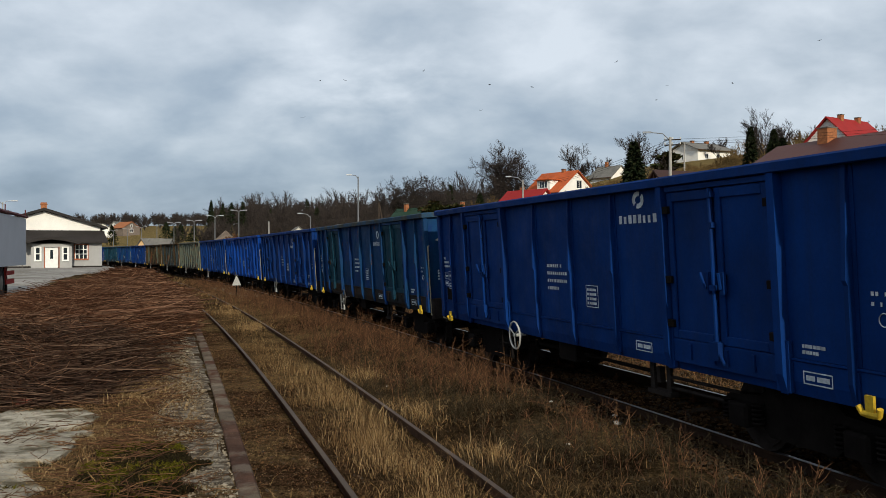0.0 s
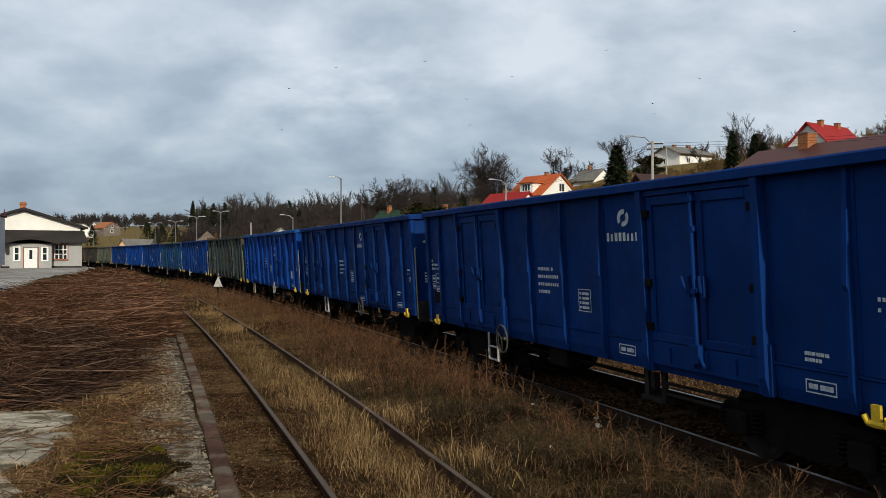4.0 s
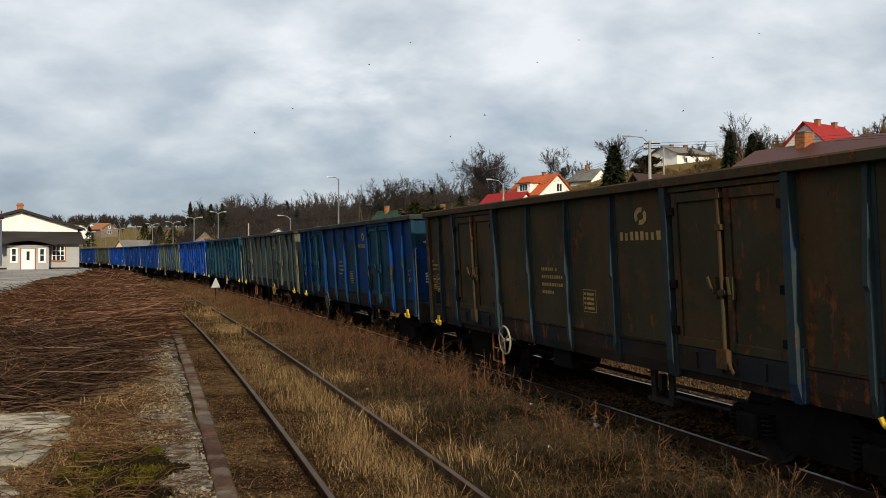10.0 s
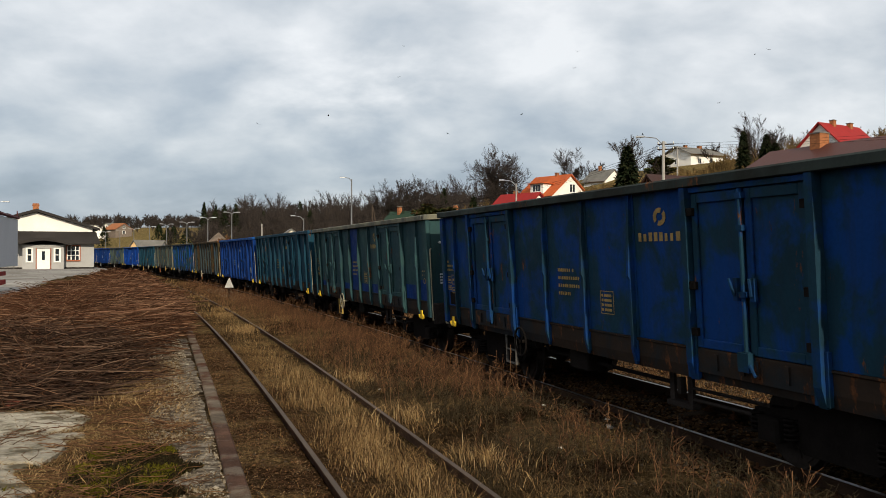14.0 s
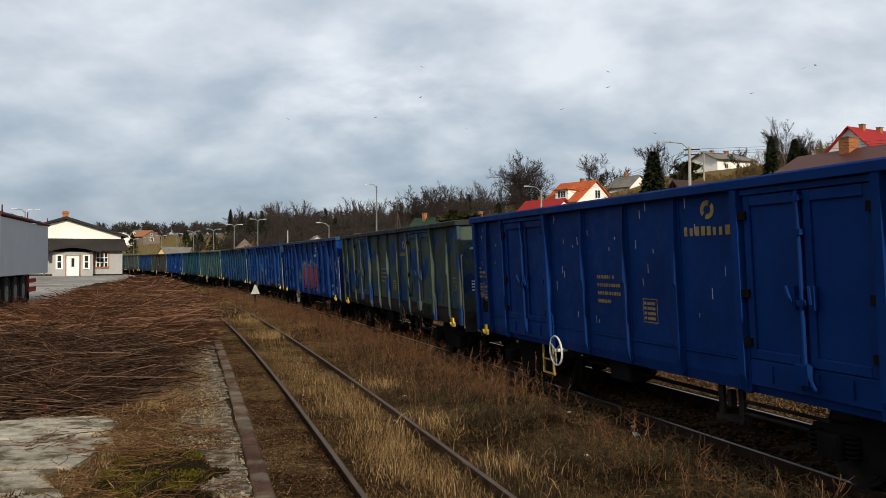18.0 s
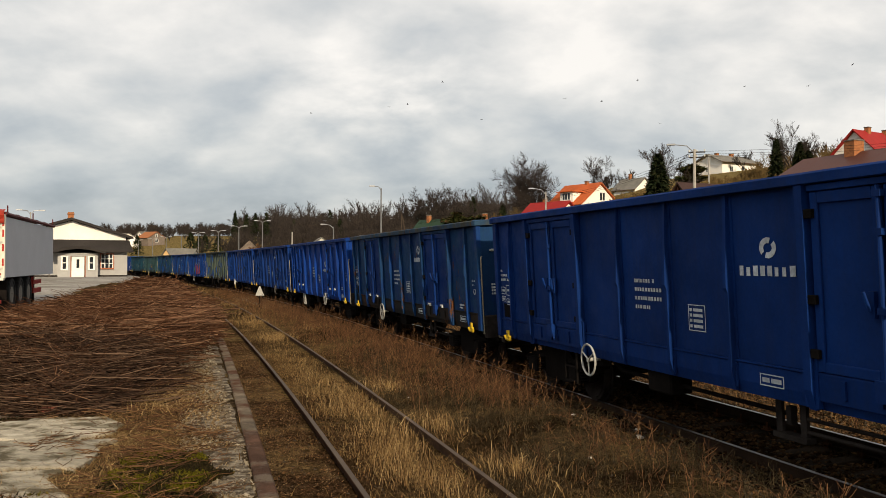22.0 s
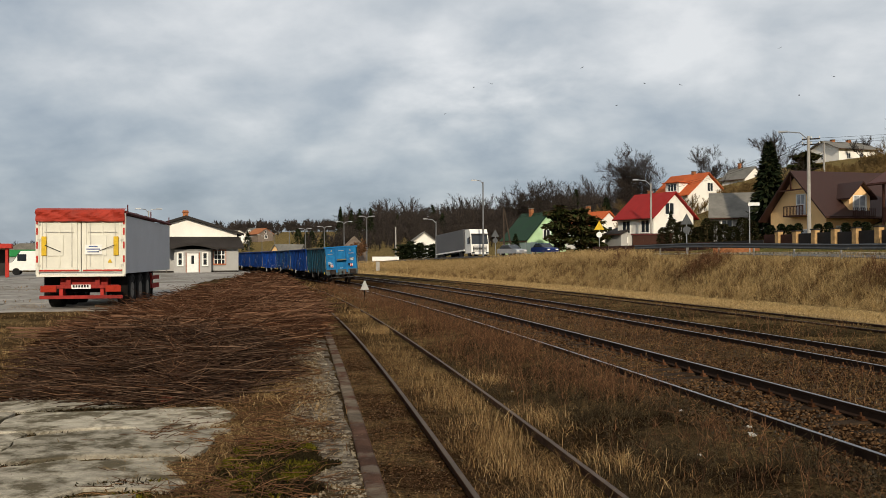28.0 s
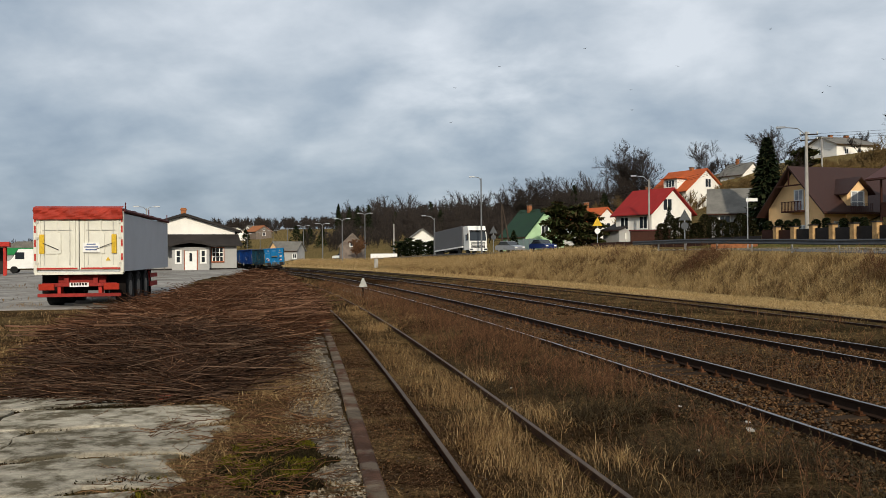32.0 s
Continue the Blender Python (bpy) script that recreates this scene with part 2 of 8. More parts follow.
M_OCHRE = material("faded_ochre_lettering_bars", (0.33, 0.22, 0.075), 0.7, vary=0.3, scale=6, grain=30, bump=0)


# ---- ground ----
def siding_d(s):
    return -4.79 + 0.0151 * max(-60.0, min(60.0, s)) + 0.004 * max(0.0, min(s - 60.0, 200.0))


def smooth(a, b, x):
    t = max(0.0, min(1.0, (x - a) / (b - a)))
    return t * t * (3 - 2 * t)


def ground_z(s, d):
    edge = siding_d(s) - 1.95
    ease = 1.8 * smooth(12, 24, s) + 4.0 * smooth(40, 80, s)
    low = -1.015 + 0.155 * smooth(-3.6, -1.9, d) + 0.03 * (math.exp(-(d / 1.0) ** 6) + math.exp(-((d - 5.25) / 1.0) ** 6)) - 0.06 * math.exp(-((d - 2.6) / 0.8) ** 2) - 0.05 * math.exp(-((d - 8.5) / 1.2) ** 2)
    low += 0.35 * smooth(60, 140, s) * (1 - smooth(-2.4, -1.6, d))
    z = low + (0 - low) * (1 - smooth(edge - 0.12 - ease, edge - 0.06 + ease * 0.3, d))
    # bank, road and the hillside behind the houses
    e = 4.5 * smooth(50, 110, s)
    z += 1.55 * smooth(17.0, 19.6 + e, d) + 1.0 * smooth(18.8, 21.6 + e, d)
    z -= 0.35 * (1 - smooth(22, 46, s)) * smooth(18.5, 21.5, d) * (1 - smooth(29, 34, d))
    z -= 1.3 * smooth(88, 185, s) * smooth(17.5, 22 + e, d) * (1 - smooth(34, 60, d))
    x, y = arc(s, d)
    r, b = math.hypot(x, y), math.degrees(math.atan2(x, y))
    k = 0.28 + 0.72 * smooth(-3, 13, b)
    z += 0.7 * smooth(28, 40, d) + 0.15 * smooth(28.8, 33, d) * (1 - smooth(60, 90, s)) + k * (7.5 * smooth(44, 74, d) + 15.0 * smooth(70, 150, d) + 8.0 * smooth(140, 300, d))
    z += 9.0 * smooth(280, 600, r) * smooth(-34, -18, b) * (1 - smooth(60, 90, abs(b)))
    z += 1.0 * smooth(300, 700, r) * (1 - smooth(-34, -18, b))
    if r > 3:
        z += 0.05 * (noise.noise(Vector((x * 0.35, y * 0.35, 0)))) * smooth(3, 8, r) * (1 if d < edge - 0.3 or d > -3 else 0.4)
    return z


def at(s, d, lift=0.0):
    x, y = arc(s, d)
    return x, y, ground_z(s, d) + lift


def build_ground():
    ss = []
    s = -14.0
    while s < 70:
        ss.append(s)
        s += 0.5 if s < 30 else 1.2
    while s < 900:
        ss.append(s)
        s += 1.5 + (s - 70) * 0.06
    s, back = -14.0, []
    while s > -1100:
        s -= 1.0 + (-14 - s) * 0.06
        back.append(s)
    ss = back[::-1] + ss
    ends = 2 * math.pi * R1
    far = [ss[-1] + (ends - (ss[-1] - ss[0])) * k / 30 for k in range(1, 30)]
    ss += far
    ds = [-740, -600, -450, -330, -240, -170, -120, -90, -70]
    d = -56.0
    while d < -13:
        ds.append(d)
        d += 2.0
    e = [-12.5, -11.5, -10.5, -9.5, -8.8, -8.2]
    ds += e
    n_edge = len(ds)
    rel = [-0.9, -0.5, -0.25, -0.13, -0.05, 0.02, 0.4, 0.9, 1.4]
    ds += rel
    d = -4.1
    while d < 22:
        ds.append(d)
        d += 0.55
    while d < 3600:
        ds.append(d)
        d += 2.0 + (d - 22) * 0.12
    v, f = [], []
    m, n = len(ss), len(ds)
    for s in ss:
        k = siding_d(s) - 1.95
        for j, d in enumerate(ds):
            dd = k + d if n_edge <= j < n_edge + len(rel) else d
            v.append((*arc(s, dd), ground_z(s if s < 1200 else -300.0, dd)))
    for i in range(m):
        for j in range(n - 1):
            f.append((i * n + j, ((i + 1) % m) * n + j, ((i + 1) % m) * n + j + 1, i * n + j + 1))
    me = bpy.data.meshes.new("ground")
    me.from_pydata(v, [], f)
    me.polygons.foreach_set("use_smooth", [True] * len(me.polygons))
    me.materials.append(M_GROUND)
    me.update()
    ob = new("ground", me)
    if me.polygons[len(me.polygons) // 2].normal.z < 0:
        me.flip_normals()
    return tagged(ob, "brown and straw-coloured winter ground with dead grass", "ground", kind="structure")


def ground_material():
    """Soil whose colour changes across the line: yard, beds of the tracks, straw strip, bank and meadow."""
    m = bpy.data.materials.new("winter_soil_and_dead_grass")
    m.use_nodes = True
    nt = m.node_tree
    b = nt.nodes["Principled BSDF"]
    co = nt.nodes.new("ShaderNodeTexCoord").outputs["Object"]
    sep = nt.nodes.new("ShaderNodeSeparateXYZ")
    link(nt, co, sep.inputs[0])
    dx, dy = maths(nt, "SUBTRACT", sep.outputs[0], CX), maths(nt, "SUBTRACT", sep.outputs[1], CY)
    d = maths(nt, "SUBTRACT", maths(nt, "SQRT", maths(nt, "ADD", maths(nt, "MULTIPLY", dx, dx), maths(nt, "MULTIPLY", dy, dy))), R1)
    wob = noise_of(nt, co, 0.8, 4, 0.6)
    d = maths(nt, "ADD", d, maths(nt, "MULTIPLY", maths(nt, "SUBTRACT", wob, 0.5), 1.6))
    p = maths(nt, "DIVIDE", maths(nt, "ADD", d, 20.0), 60.0, True)
    z = lambda v: (v + 20) / 60
    # under and beside track one the tint also carries the train's shade
    tint = ramp(nt, p, [(z(-9), (0.050, 0.034, 0.018)), (z(-6.9), (0.070, 0.050, 0.030)), (z(-6.0), (0.046, 0.026, 0.014)), (z(-4.4), (0.046, 0.031, 0.016)),
                        (z(-2.6), (0.026, 0.016, 0.009)), (z(-1.2), (0.016, 0.010, 0.006)), (z(0.4), (0.034, 0.018, 0.009)), (z(2.6), (0.024, 0.014, 0.008)),
                        (z(4.6), (0.042, 0.022, 0.011)), (z(7.0), (0.030, 0.020, 0.010)), (z(10), (0.044, 0.034, 0.017)), (z(12.4), (0.08, 0.058, 0.028)),
                        (z(13.6), (0.40, 0.29, 0.14)), (z(17.2), (0.40, 0.29, 0.135)), (z(18.2), (0.25, 0.175, 0.080)), (z(24), (0.22, 0.165, 0.075)), (z(34), (0.16, 0.122, 0.052))])
    n1, n2, n3 = noise_of(nt, co, 0.45, 6, 0.65), noise_of(nt, co, 7.0, 6, 0.7), noise_of(nt, co, 45.0, 3, 0.6)
    straw = mix(nt, ramp(nt, n1, [(0.48, (0, 0, 0)), (0.62, (1, 1, 1))]), tint, mix(nt, 0.5, tint, (0.22, 0.155, 0.07)))
    # strong flecks: dark soil, and shaded gaps between the grass put into the colour
    col = mix(nt, 0.85, straw, ramp(nt, n2, [(0.32, (0.22, 0.20, 0.18)), (0.5, (0.85, 0.83, 0.80)), (0.68, (1.75, 1.65, 1.5))]), "MULTIPLY")
    col = mix(nt, 0.7, col, ramp(nt, n3, [(0.38, (0.22, 0.22, 0.22)), (0.62, (1.5, 1.5, 1.5))]), "MULTIPLY")
    link(nt, col, b.inputs["Base Color"])
    b.inputs["Roughness"].default_value, b.inputs["Specular IOR Level"].default_value = 1.0, 0.0
    bp = nt.nodes.new("ShaderNodeBump")
    bp.inputs["Strength"].default_value, bp.inputs["Distance"].default_value = 1.0, 0.10
    link(nt, maths(nt, "ADD", n2, maths(nt, "MULTIPLY", n3, 0.3)), bp.inputs["Height"])
    link(nt, bp.outputs[0], b.inputs["Normal"])
    return m


M_GROUND = ground_material()
ground = build_ground()

# ---- tracks ----
RAIL_OUT = [(-0.07, 0), (0.07, 0), (0.07, 0.015), (0.012, 0.035), (0.010, 0.125), (0.034, 0.135), (0.034, 0.163), (-0.034, 0.163), (-0.034, 0.135), (-0.010, 0.125), (-0.012, 0.035), (-0.07, 0.015)]


def rail(track, offset, s0, s1, top, mat, head=None):
    """A rail along the arc; offset(s) across track one, top(s) the height of its head."""
    n = int((s1 - s0) / 2.5)
    k = len(RAIL_OUT)
    v, f, hv, hf = [], [], [], []
    for i in range(n + 1):
        s = s0 + (s1 - s0) * i / n
        o, z = offset(s), top(s)
        for x, h in RAIL_OUT:
            v.append((*arc(s, o + x), z - 0.163 + h))
        for x, h in ((-0.031, 0.0), (-0.026, 0.0035), (0.026, 0.0035), (0.031, 0.0)):
            hv.append((*arc(s, o + x), z + h + 0.0005))
        if i < n:
            f += [(i * k + j, i * k + (j + 1) % k, (i + 1) * k + (j + 1) % k, (i + 1) * k + j) for j in range(k)]
            hf += [(i * 4 + j, i * 4 + j + 1, (i + 1) * 4 + j + 1, (i + 1) * 4 + j) for j in range(3)]
    sh = Shape()
    sh.v, sh.f = v, f
    ob = part("rail", sh, mat, track)
    if head:
        sh = Shape()
        sh.v, sh.f = hv, hf
        part("running_surface", sh, head, ob, "worn rail head")
    return ob


def build_track(name, label, d_of, z_of, cant, s0, s1, mat, head, near, clips, gap_=0.62, seed=1):
    rnd = random.Random(seed)
    tr = thing(name, Matrix(), label, "railway track", kind="structure")
    for side in (-1, 1):
        rail(tr, lambda s, q=side: d_of(s) + q * 0.753, s0, s1, lambda s, q=side: z_of(s) + q * cant / 2, mat, head)
    tie = Shape().box(-1.28, -0.13, -0.16, 1.28, 0.13, 0.0, c=0.02).mesh("sleeper", M_SLEEPER)
    clip = Shape()
    for x in (-0.753, 0.753):
        clip.box(x - 0.17, -0.07, 0.0, x + 0.17, 0.07, 0.02)
        for q in (-0.125, 0.125):
            clip.box(x + q - 0.025, -0.055, 0.022, x + q + 0.025, 0.055, 0.06)
            clip.tube((x + q, 0, 0.06), (x + q, 0, 0.115), 0.017, n=6)
    clip = clip.mesh("fastening", M_CLIP)
    rest = Shape()
    s = s0 + 1
    while s < s1 - 1:
        d = d_of(s)
        x, y = arc(s, d)
        m = pose(x, y, z_of(s) - 0.168 + rnd.uniform(-0.012, 0.008), 0, -math.degrees(math.atan(cant / 1.507)), heading(s) + rnd.uniform(-1, 1))
        if near[0] < s < near[1]:
            t = part("sleeper", tie, None, tr, m=m)
            if clips:
                part("fastening", clip, None, t, "rusty rail fastening")
        else:
            rest.box(-1.28, -0.13, -0.16, 1.28, 0.13, 0.0, m)
        s += gap_
    ob = part("far_sleepers", rest, M_SLEEPER, tr)
    ob["kind"] = "stuff"
    return tr


track_one = build_track("track_1", "running track with bright rails on rust-brown ballast", lambda s: 0.0, lambda s: RAIL_Z, 0.09, -420, 700, M_RAIL, M_HEAD, (-9, 62), True)
track_two = build_track("track_2", "second running track with dark rails on ballast", lambda s: 5.25, lambda s: RAIL_Z, 0.03, -300, 330, M_RAIL, M_HEAD, (-6, 62), True, seed=2)
track_three = build_track("track_3", "disused overgrown track beside the grassy bank", lambda s: 11.6 - 0.004 * max(0, s), lambda s: RAIL_Z - 0.1, 0.0, -200, 130, M_RAIL, M_HEAD2, (8, 60), False, seed=3)
siding = build_track("siding_track", "rusty overgrown siding beside the loading edge", siding_d, lambda s: -0.9, 0.0, -60, 96, M_RUSTY, M_HEAD2, (-9, 40), False, seed=4)


# ---- goods wagons ----
def paint(name, base, second=None, amount=0.3, rust=0.25, streak=0.3, rough=0.5):
    """Weathered wagon paint: repaint patches, rust spots, runs of dirt."""
    m = bpy.data.materials.new(name)
    m.use_nodes = True
    nt = m.node_tree
    b = nt.nodes["Principled BSDF"]
    info = nt.nodes.new("ShaderNodeObjectInfo")
    geo = nt.nodes.new("ShaderNodeTexCoord").outputs["Object"]
    sc = nt.nodes.new("ShaderNodeVectorMath")
    sc.operation = "SCALE"
    sc.inputs[0].default_value = (31.0, 17.0, 5.0)
    link(nt, info.outputs["Random"], sc.inputs["Scale"])
    ad = nt.nodes.new("ShaderNodeVectorMath")
    ad.operation = "ADD"
    link(nt, geo, ad.inputs[0])
    link(nt, sc.outputs[0], ad.inputs[1])
    v = ad.outputs[0]
    n1 = noise_of(nt, v, 0.9, 4, 0.55)
    col = ramp(nt, n1, [(0.3, tuple(c * 0.72 for c in base)), (0.7, tuple(min(1, c * 1.25) for c in base))])
    if second:
        n2 = noise_of(nt, v, 1.3, 5, 0.6, 0.3)
        col = mix(nt, ramp(nt, n2, [(0.59 - amount * 0.4, (0, 0, 0)), (0.68 - amount * 0.34, (1, 1, 1))]), col, second)
    run = noise_of(nt, scaled(nt, v, 9, 9, 0.5), 1.0, 4, 0.6)
    col = mix(nt, maths(nt, "MULTIPLY", ramp(nt, run, [(0.45, (0, 0, 0)), (0.75, (1, 1, 1))]), streak), col, tuple(c * 0.35 + 0.012 for c in base))
    n4 = noise_of(nt, v, 3.2, 8, 0.7)
    # rust in clusters, its edges drawn downwards
    where = noise_of(nt, v, 0.55, 3, 0.5)
    spots = noise_of(nt, scaled(nt, v, 5.5, 5.5, 2.0), 1.0, 7, 0.68)
    eaten = maths(nt, "ADD", spots, maths(nt, "MULTIPLY", maths(nt, "SUBTRACT", where, 0.5), 0.55))
    brown = ramp(nt, noise_of(nt, v, 7.0, 4, 0.6), [(0.4, (0.040, 0.020, 0.012)), (0.6, (0.135, 0.052, 0.020))])
    if rust > 0.05:
        col = mix(nt, ramp(nt, eaten, [(0.665 - rust * 0.20, (0, 0, 0)), (0.705 - rust * 0.18, (1, 1, 1))]), col, brown)
    n5 = noise_of(nt, v, 24, 4, 0.6)
    col = mix(nt, 0.35, col, ramp(nt, n5, [(0.3, (0.55, 0.55, 0.55)), (0.7, (1, 1, 1))]), "MULTIPLY")
    link(nt, col, b.inputs["Base Color"])
    link(nt, ramp(nt, n4, [(0.3, (rough,) * 3), (0.75, (0.9,) * 3)]), b.inputs["Roughness"])
    b.inputs["Specular IOR Level"].default_value = 0.07
    bp = nt.nodes.new("ShaderNodeBump")
    bp.inputs["Strength"].default_value, bp.inputs["Distance"].default_value = 0.25, 0.03
    link(nt, n1, bp.inputs["Height"])
    link(nt, bp.outputs[0], b.inputs["Normal"])
    return m


BLUE = paint("blue_wagon_paint", (0.003, 0.027, 0.135), None, 0, 0.02, 0.35)
BRIGHT = paint("bright_blue_wagon_paint", (0.003, 0.038, 0.215), None, 0, 0.0, 0.2, 0.42)
DULL = paint("dull_blue_wagon_paint", (0.005, 0.032, 0.13), (0.008, 0.042, 0.115), 0.45, 0.08, 0.4)
# own colour of teal wagons; on the last wagon's sides a shaded copy of SKYB
TEAL = paint("teal_and_shaded_light_blue_paint", (0.007, 0.037, 0.064), (0.009, 0.045, 0.070), 0.4, 0.06, 0.45)
GREEN = paint("grey_green_wagon_paint", (0.078, 0.098, 0.082), (0.10, 0.108, 0.078), 0.4, 0.36, 0.45, 0.65)
RUSTG = paint("rust_eaten_grey_green_wagon_paint", (0.072, 0.090, 0.076), (0.058, 0.066, 0.054), 0.35, 0.42, 0.45, 0.7)
OLIVE = paint("rusty_olive_wagon_paint", (0.044, 0.036, 0.019), (0.066, 0.040, 0.018), 0.30, 0.50, 0.45, 0.7)
MOTTLE = paint("dark_teal_wagon_paint_with_worn_blue", (0.009, 0.034, 0.055), (0.004, 0.036, 0.155), 0.34, 0.06, 0.4, 0.6)
PATCHY = paint("patchy_blue_and_olive_wagon_paint", (0.058, 0.078, 0.062), (0.008, 0.038, 0.135), 0.22, 0.12, 0.35, 0.6)
PATCHB = paint("blue_wagon_paint_with_faded_olive_panels", (0.005, 0.034, 0.14), (0.030, 0.042, 0.034), 0.12, 0.06, 0.4, 0.6)
TEALB = paint("teal_green_wagon_paint_with_blue_repairs", (0.028, 0.066, 0.066), (0.02, 0.05, 0.06), 0.4, 0.12, 0.4)
SKYB = paint("light_blue_wagon_paint", (0.015, 0.155, 0.36), (0.012, 0.12, 0.30), 0.3, 0.0, 0.3)
M_SILL = paint("rust_brown_sill_paint", (0.030, 0.020, 0.014), (0.018, 0.020, 0.022), 0.35, 0.4, 0.3, 0.75)
M_BUFF = material("worn_grey_buffer_steel", (0.085, 0.080, 0.072), 0.7, 0.2, vary=0.35, scale=4, grain=25)
M_HEADST = paint("dusty_grey_blue_paint", (0.075, 0.105, 0.115), (0.06, 0.055, 0.045), 0.35, 0.25, 0.3, 0.7)
M_RIMD = paint("dark_rim_paint", (0.02, 0.05, 0.09), (0.05, 0.05, 0.04), 0.3, 0.15, 0.2)
M_RIBT = paint("dark_teal_rib_paint", (0.026, 0.038, 0.041), (0.008, 0.028, 0.085), -0.05, 0.2, 0.3)
M_RIMG = paint("dark_green_rim_paint", (0.030, 0.038, 0.034), (0.022, 0.024, 0.020), 0.3, 0.3, 0.3)
# lighter than the blue sides: the sky's light on the rim is put into this paint
M_RIMB = paint("sky_lit_blue_rim_paint", (0.012, 0.075, 0.27), (0.010, 0.06, 0.20), 0.3, 0.03, 0.2)
M_GRIMY = material("grimy_cream_paint", (0.30, 0.27, 0.19), 0.7, vary=0.3, scale=5, grain=30, bump=0.05)
M_ORANGE = material("rusty_orange_step_paint", (0.20, 0.075, 0.03), 0.75, vary=0.35, scale=5, grain=30)
M_STEPY = material("dirty_yellow_step_paint", (0.34, 0.23, 0.06), 0.75, vary=0.35, scale=5, grain=30)
M_SANDY = paint("sandy_rim_paint", (0.17, 0.16, 0.11), (0.10, 0.10, 0.08), 0.3, 0.2, 0.2)
HALF, TOPZ, BOTZ = 6.45, 3.24, 1.02
# two builds of the same kind of wagon: door posts, ribs, middle of the doors, width of a leaf
BUILDS = {"a": ((-4.74, -2.66, 2.66, 4.74), (-5.68, -1.33, 0.0, 1.33, 5.68), 3.70, 0.94),
          "b": ((-4.46, -2.28, 2.28, 4.46), (-5.62, -1.17, 0.0, 1.17, 5.62), 3.37, 0.99)}
SILLZ = BOTZ + 0.25
WM = {}


def wagon_meshes():
    g = WM
    # side wall for the left; turned by half a turn for the right
    g["side_wall"] = Shape().box(-1.38, -HALF, SILLZ + 0.004, -1.34, HALF, TOPZ - 0.1).mesh("side_wall", BLUE)
    g["side_sill"] = Shape().extrude([(-1.36, BOTZ - 0.12), (-1.28, BOTZ - 0.12), (-1.28, SILLZ), (-1.405, SILLZ), (-1.405, SILLZ - 0.02), (-1.388, SILLZ - 0.035), (-1.388, BOTZ + 0.02)], -HALF + 0.12, HALF - 0.12).mesh("side_sill", BLUE)
    # a rib deepens downwards, steps back at mid height and runs out below the sill
    r = Shape().extrude([(-1.382, BOTZ - 0.10), (-1.41, BOTZ - 0.10), (-1.458, BOTZ + 0.10), (-1.458, 2.02), (-1.482, 2.07), (-1.425, TOPZ - 0.12), (-1.382, TOPZ - 0.12)], -0.028, 0.028)
    r.box(-1.390, -0.075, SILLZ + 0.01, -1.382, -0.028, TOPZ - 0.12).box(-1.390, 0.028, SILLZ + 0.01, -1.382, 0.075, TOPZ - 0.12)
    r.box(-1.412, -0.06, BOTZ - 0.06, -1.389, -0.029, SILLZ - 0.04).box(-1.412, 0.029, BOTZ - 0.06, -1.389, 0.06, SILLZ - 0.04)
    g["rib"] = r.mesh("rib", BLUE)
    p = Shape().extrude([(-1.382, BOTZ - 0.12), (-1.43, BOTZ - 0.12), (-1.485, BOTZ + 0.08), (-1.485, TOPZ - 0.12), (-1.382, TOPZ - 0.12)], -0.055, 0.055)
    p.box(-1.44, -0.10, BOTZ - 0.10, -1.389, -0.056, BOTZ + 0.42).box(-1.44, 0.056, BOTZ - 0.10, -1.389, 0.10, BOTZ + 0.42)
    g["door_post"] = p.mesh("door_post", BLUE)
    # door leaves, hinged at y = 0: a sunk panel in a raised frame
    for kind_, (_, _, _, w) in BUILDS.items():
        z0, z1 = SILLZ + 0.02, TOPZ - 0.20
        d = Shape().box(-1.402, 0.02, z0, -1.384, w, z1)
        for a, b in ((0.02, 0.125), (w - 0.105, w)):
            d.box(-1.432, a, z0, -1.403, b, z1, c=0.008)
        for a, b in ((z0, z0 + 0.10), (z1 - 0.11, z1)):
            d.box(-1.432, 0.126, a, -1.403, w - 0.106, b, c=0.008)
        g["door_leaf_" + kind_] = d.mesh("door_leaf", BLUE)
        h = Shape().box(-1.452, -w - 0.02, TOPZ - 0.19, -1.384, w + 0.02, TOPZ - 0.125, c=0.008)
        g["door_header_" + kind_] = h.mesh("door_header", BLUE)
        h = Shape().box(-1.43, -w - 0.02, BOTZ - 0.02, -1.39, w + 0.02, SILLZ + 0.01, c=0.01)
        for y in (-0.62 * w, -0.12, 0.12, 0.62 * w):
            h.box(-1.455, y - 0.03, BOTZ + 0.04, -1.431, y + 0.03, SILLZ - 0.03)
        g["door_sill_" + kind_] = h.mesh("door_sill", BLUE)
    b = Shape().tube((-1.475, 0, BOTZ + 0.12), (-1.475, 0, TOPZ - 0.2), 0.022, n=8)
    for z in (BOTZ + 0.25, 1.9, 2.6, TOPZ - 0.3):
        b.box(-1.50, -0.05, z, -1.44, 0.05, z + 0.06)
    for q in (-1, 1):
        b.box(-1.475, q * 0.14 - 0.035, 1.86, -1.434, q * 0.14 + 0.035, 2.10).tube((-1.49, q * 0.14, 1.92), (-1.53, q * 0.17, 2.10), 0.018, n=6)
    b.tube((-1.49, -0.05, BOTZ + 0.20), (-1.53, -0.20, BOTZ + 0.08), 0.018, n=6).box(-1.52, -0.08, BOTZ + 0.10, -1.44, 0.10, BOTZ + 0.30)
    g["locking_bar"] = b.mesh("locking_bar", BLUE)
    g["hinge"] = Shape().box(-1.475, -0.05, 0, -1.43, 0.07, 0.09, c=0.006).mesh("hinge", M_DARK)
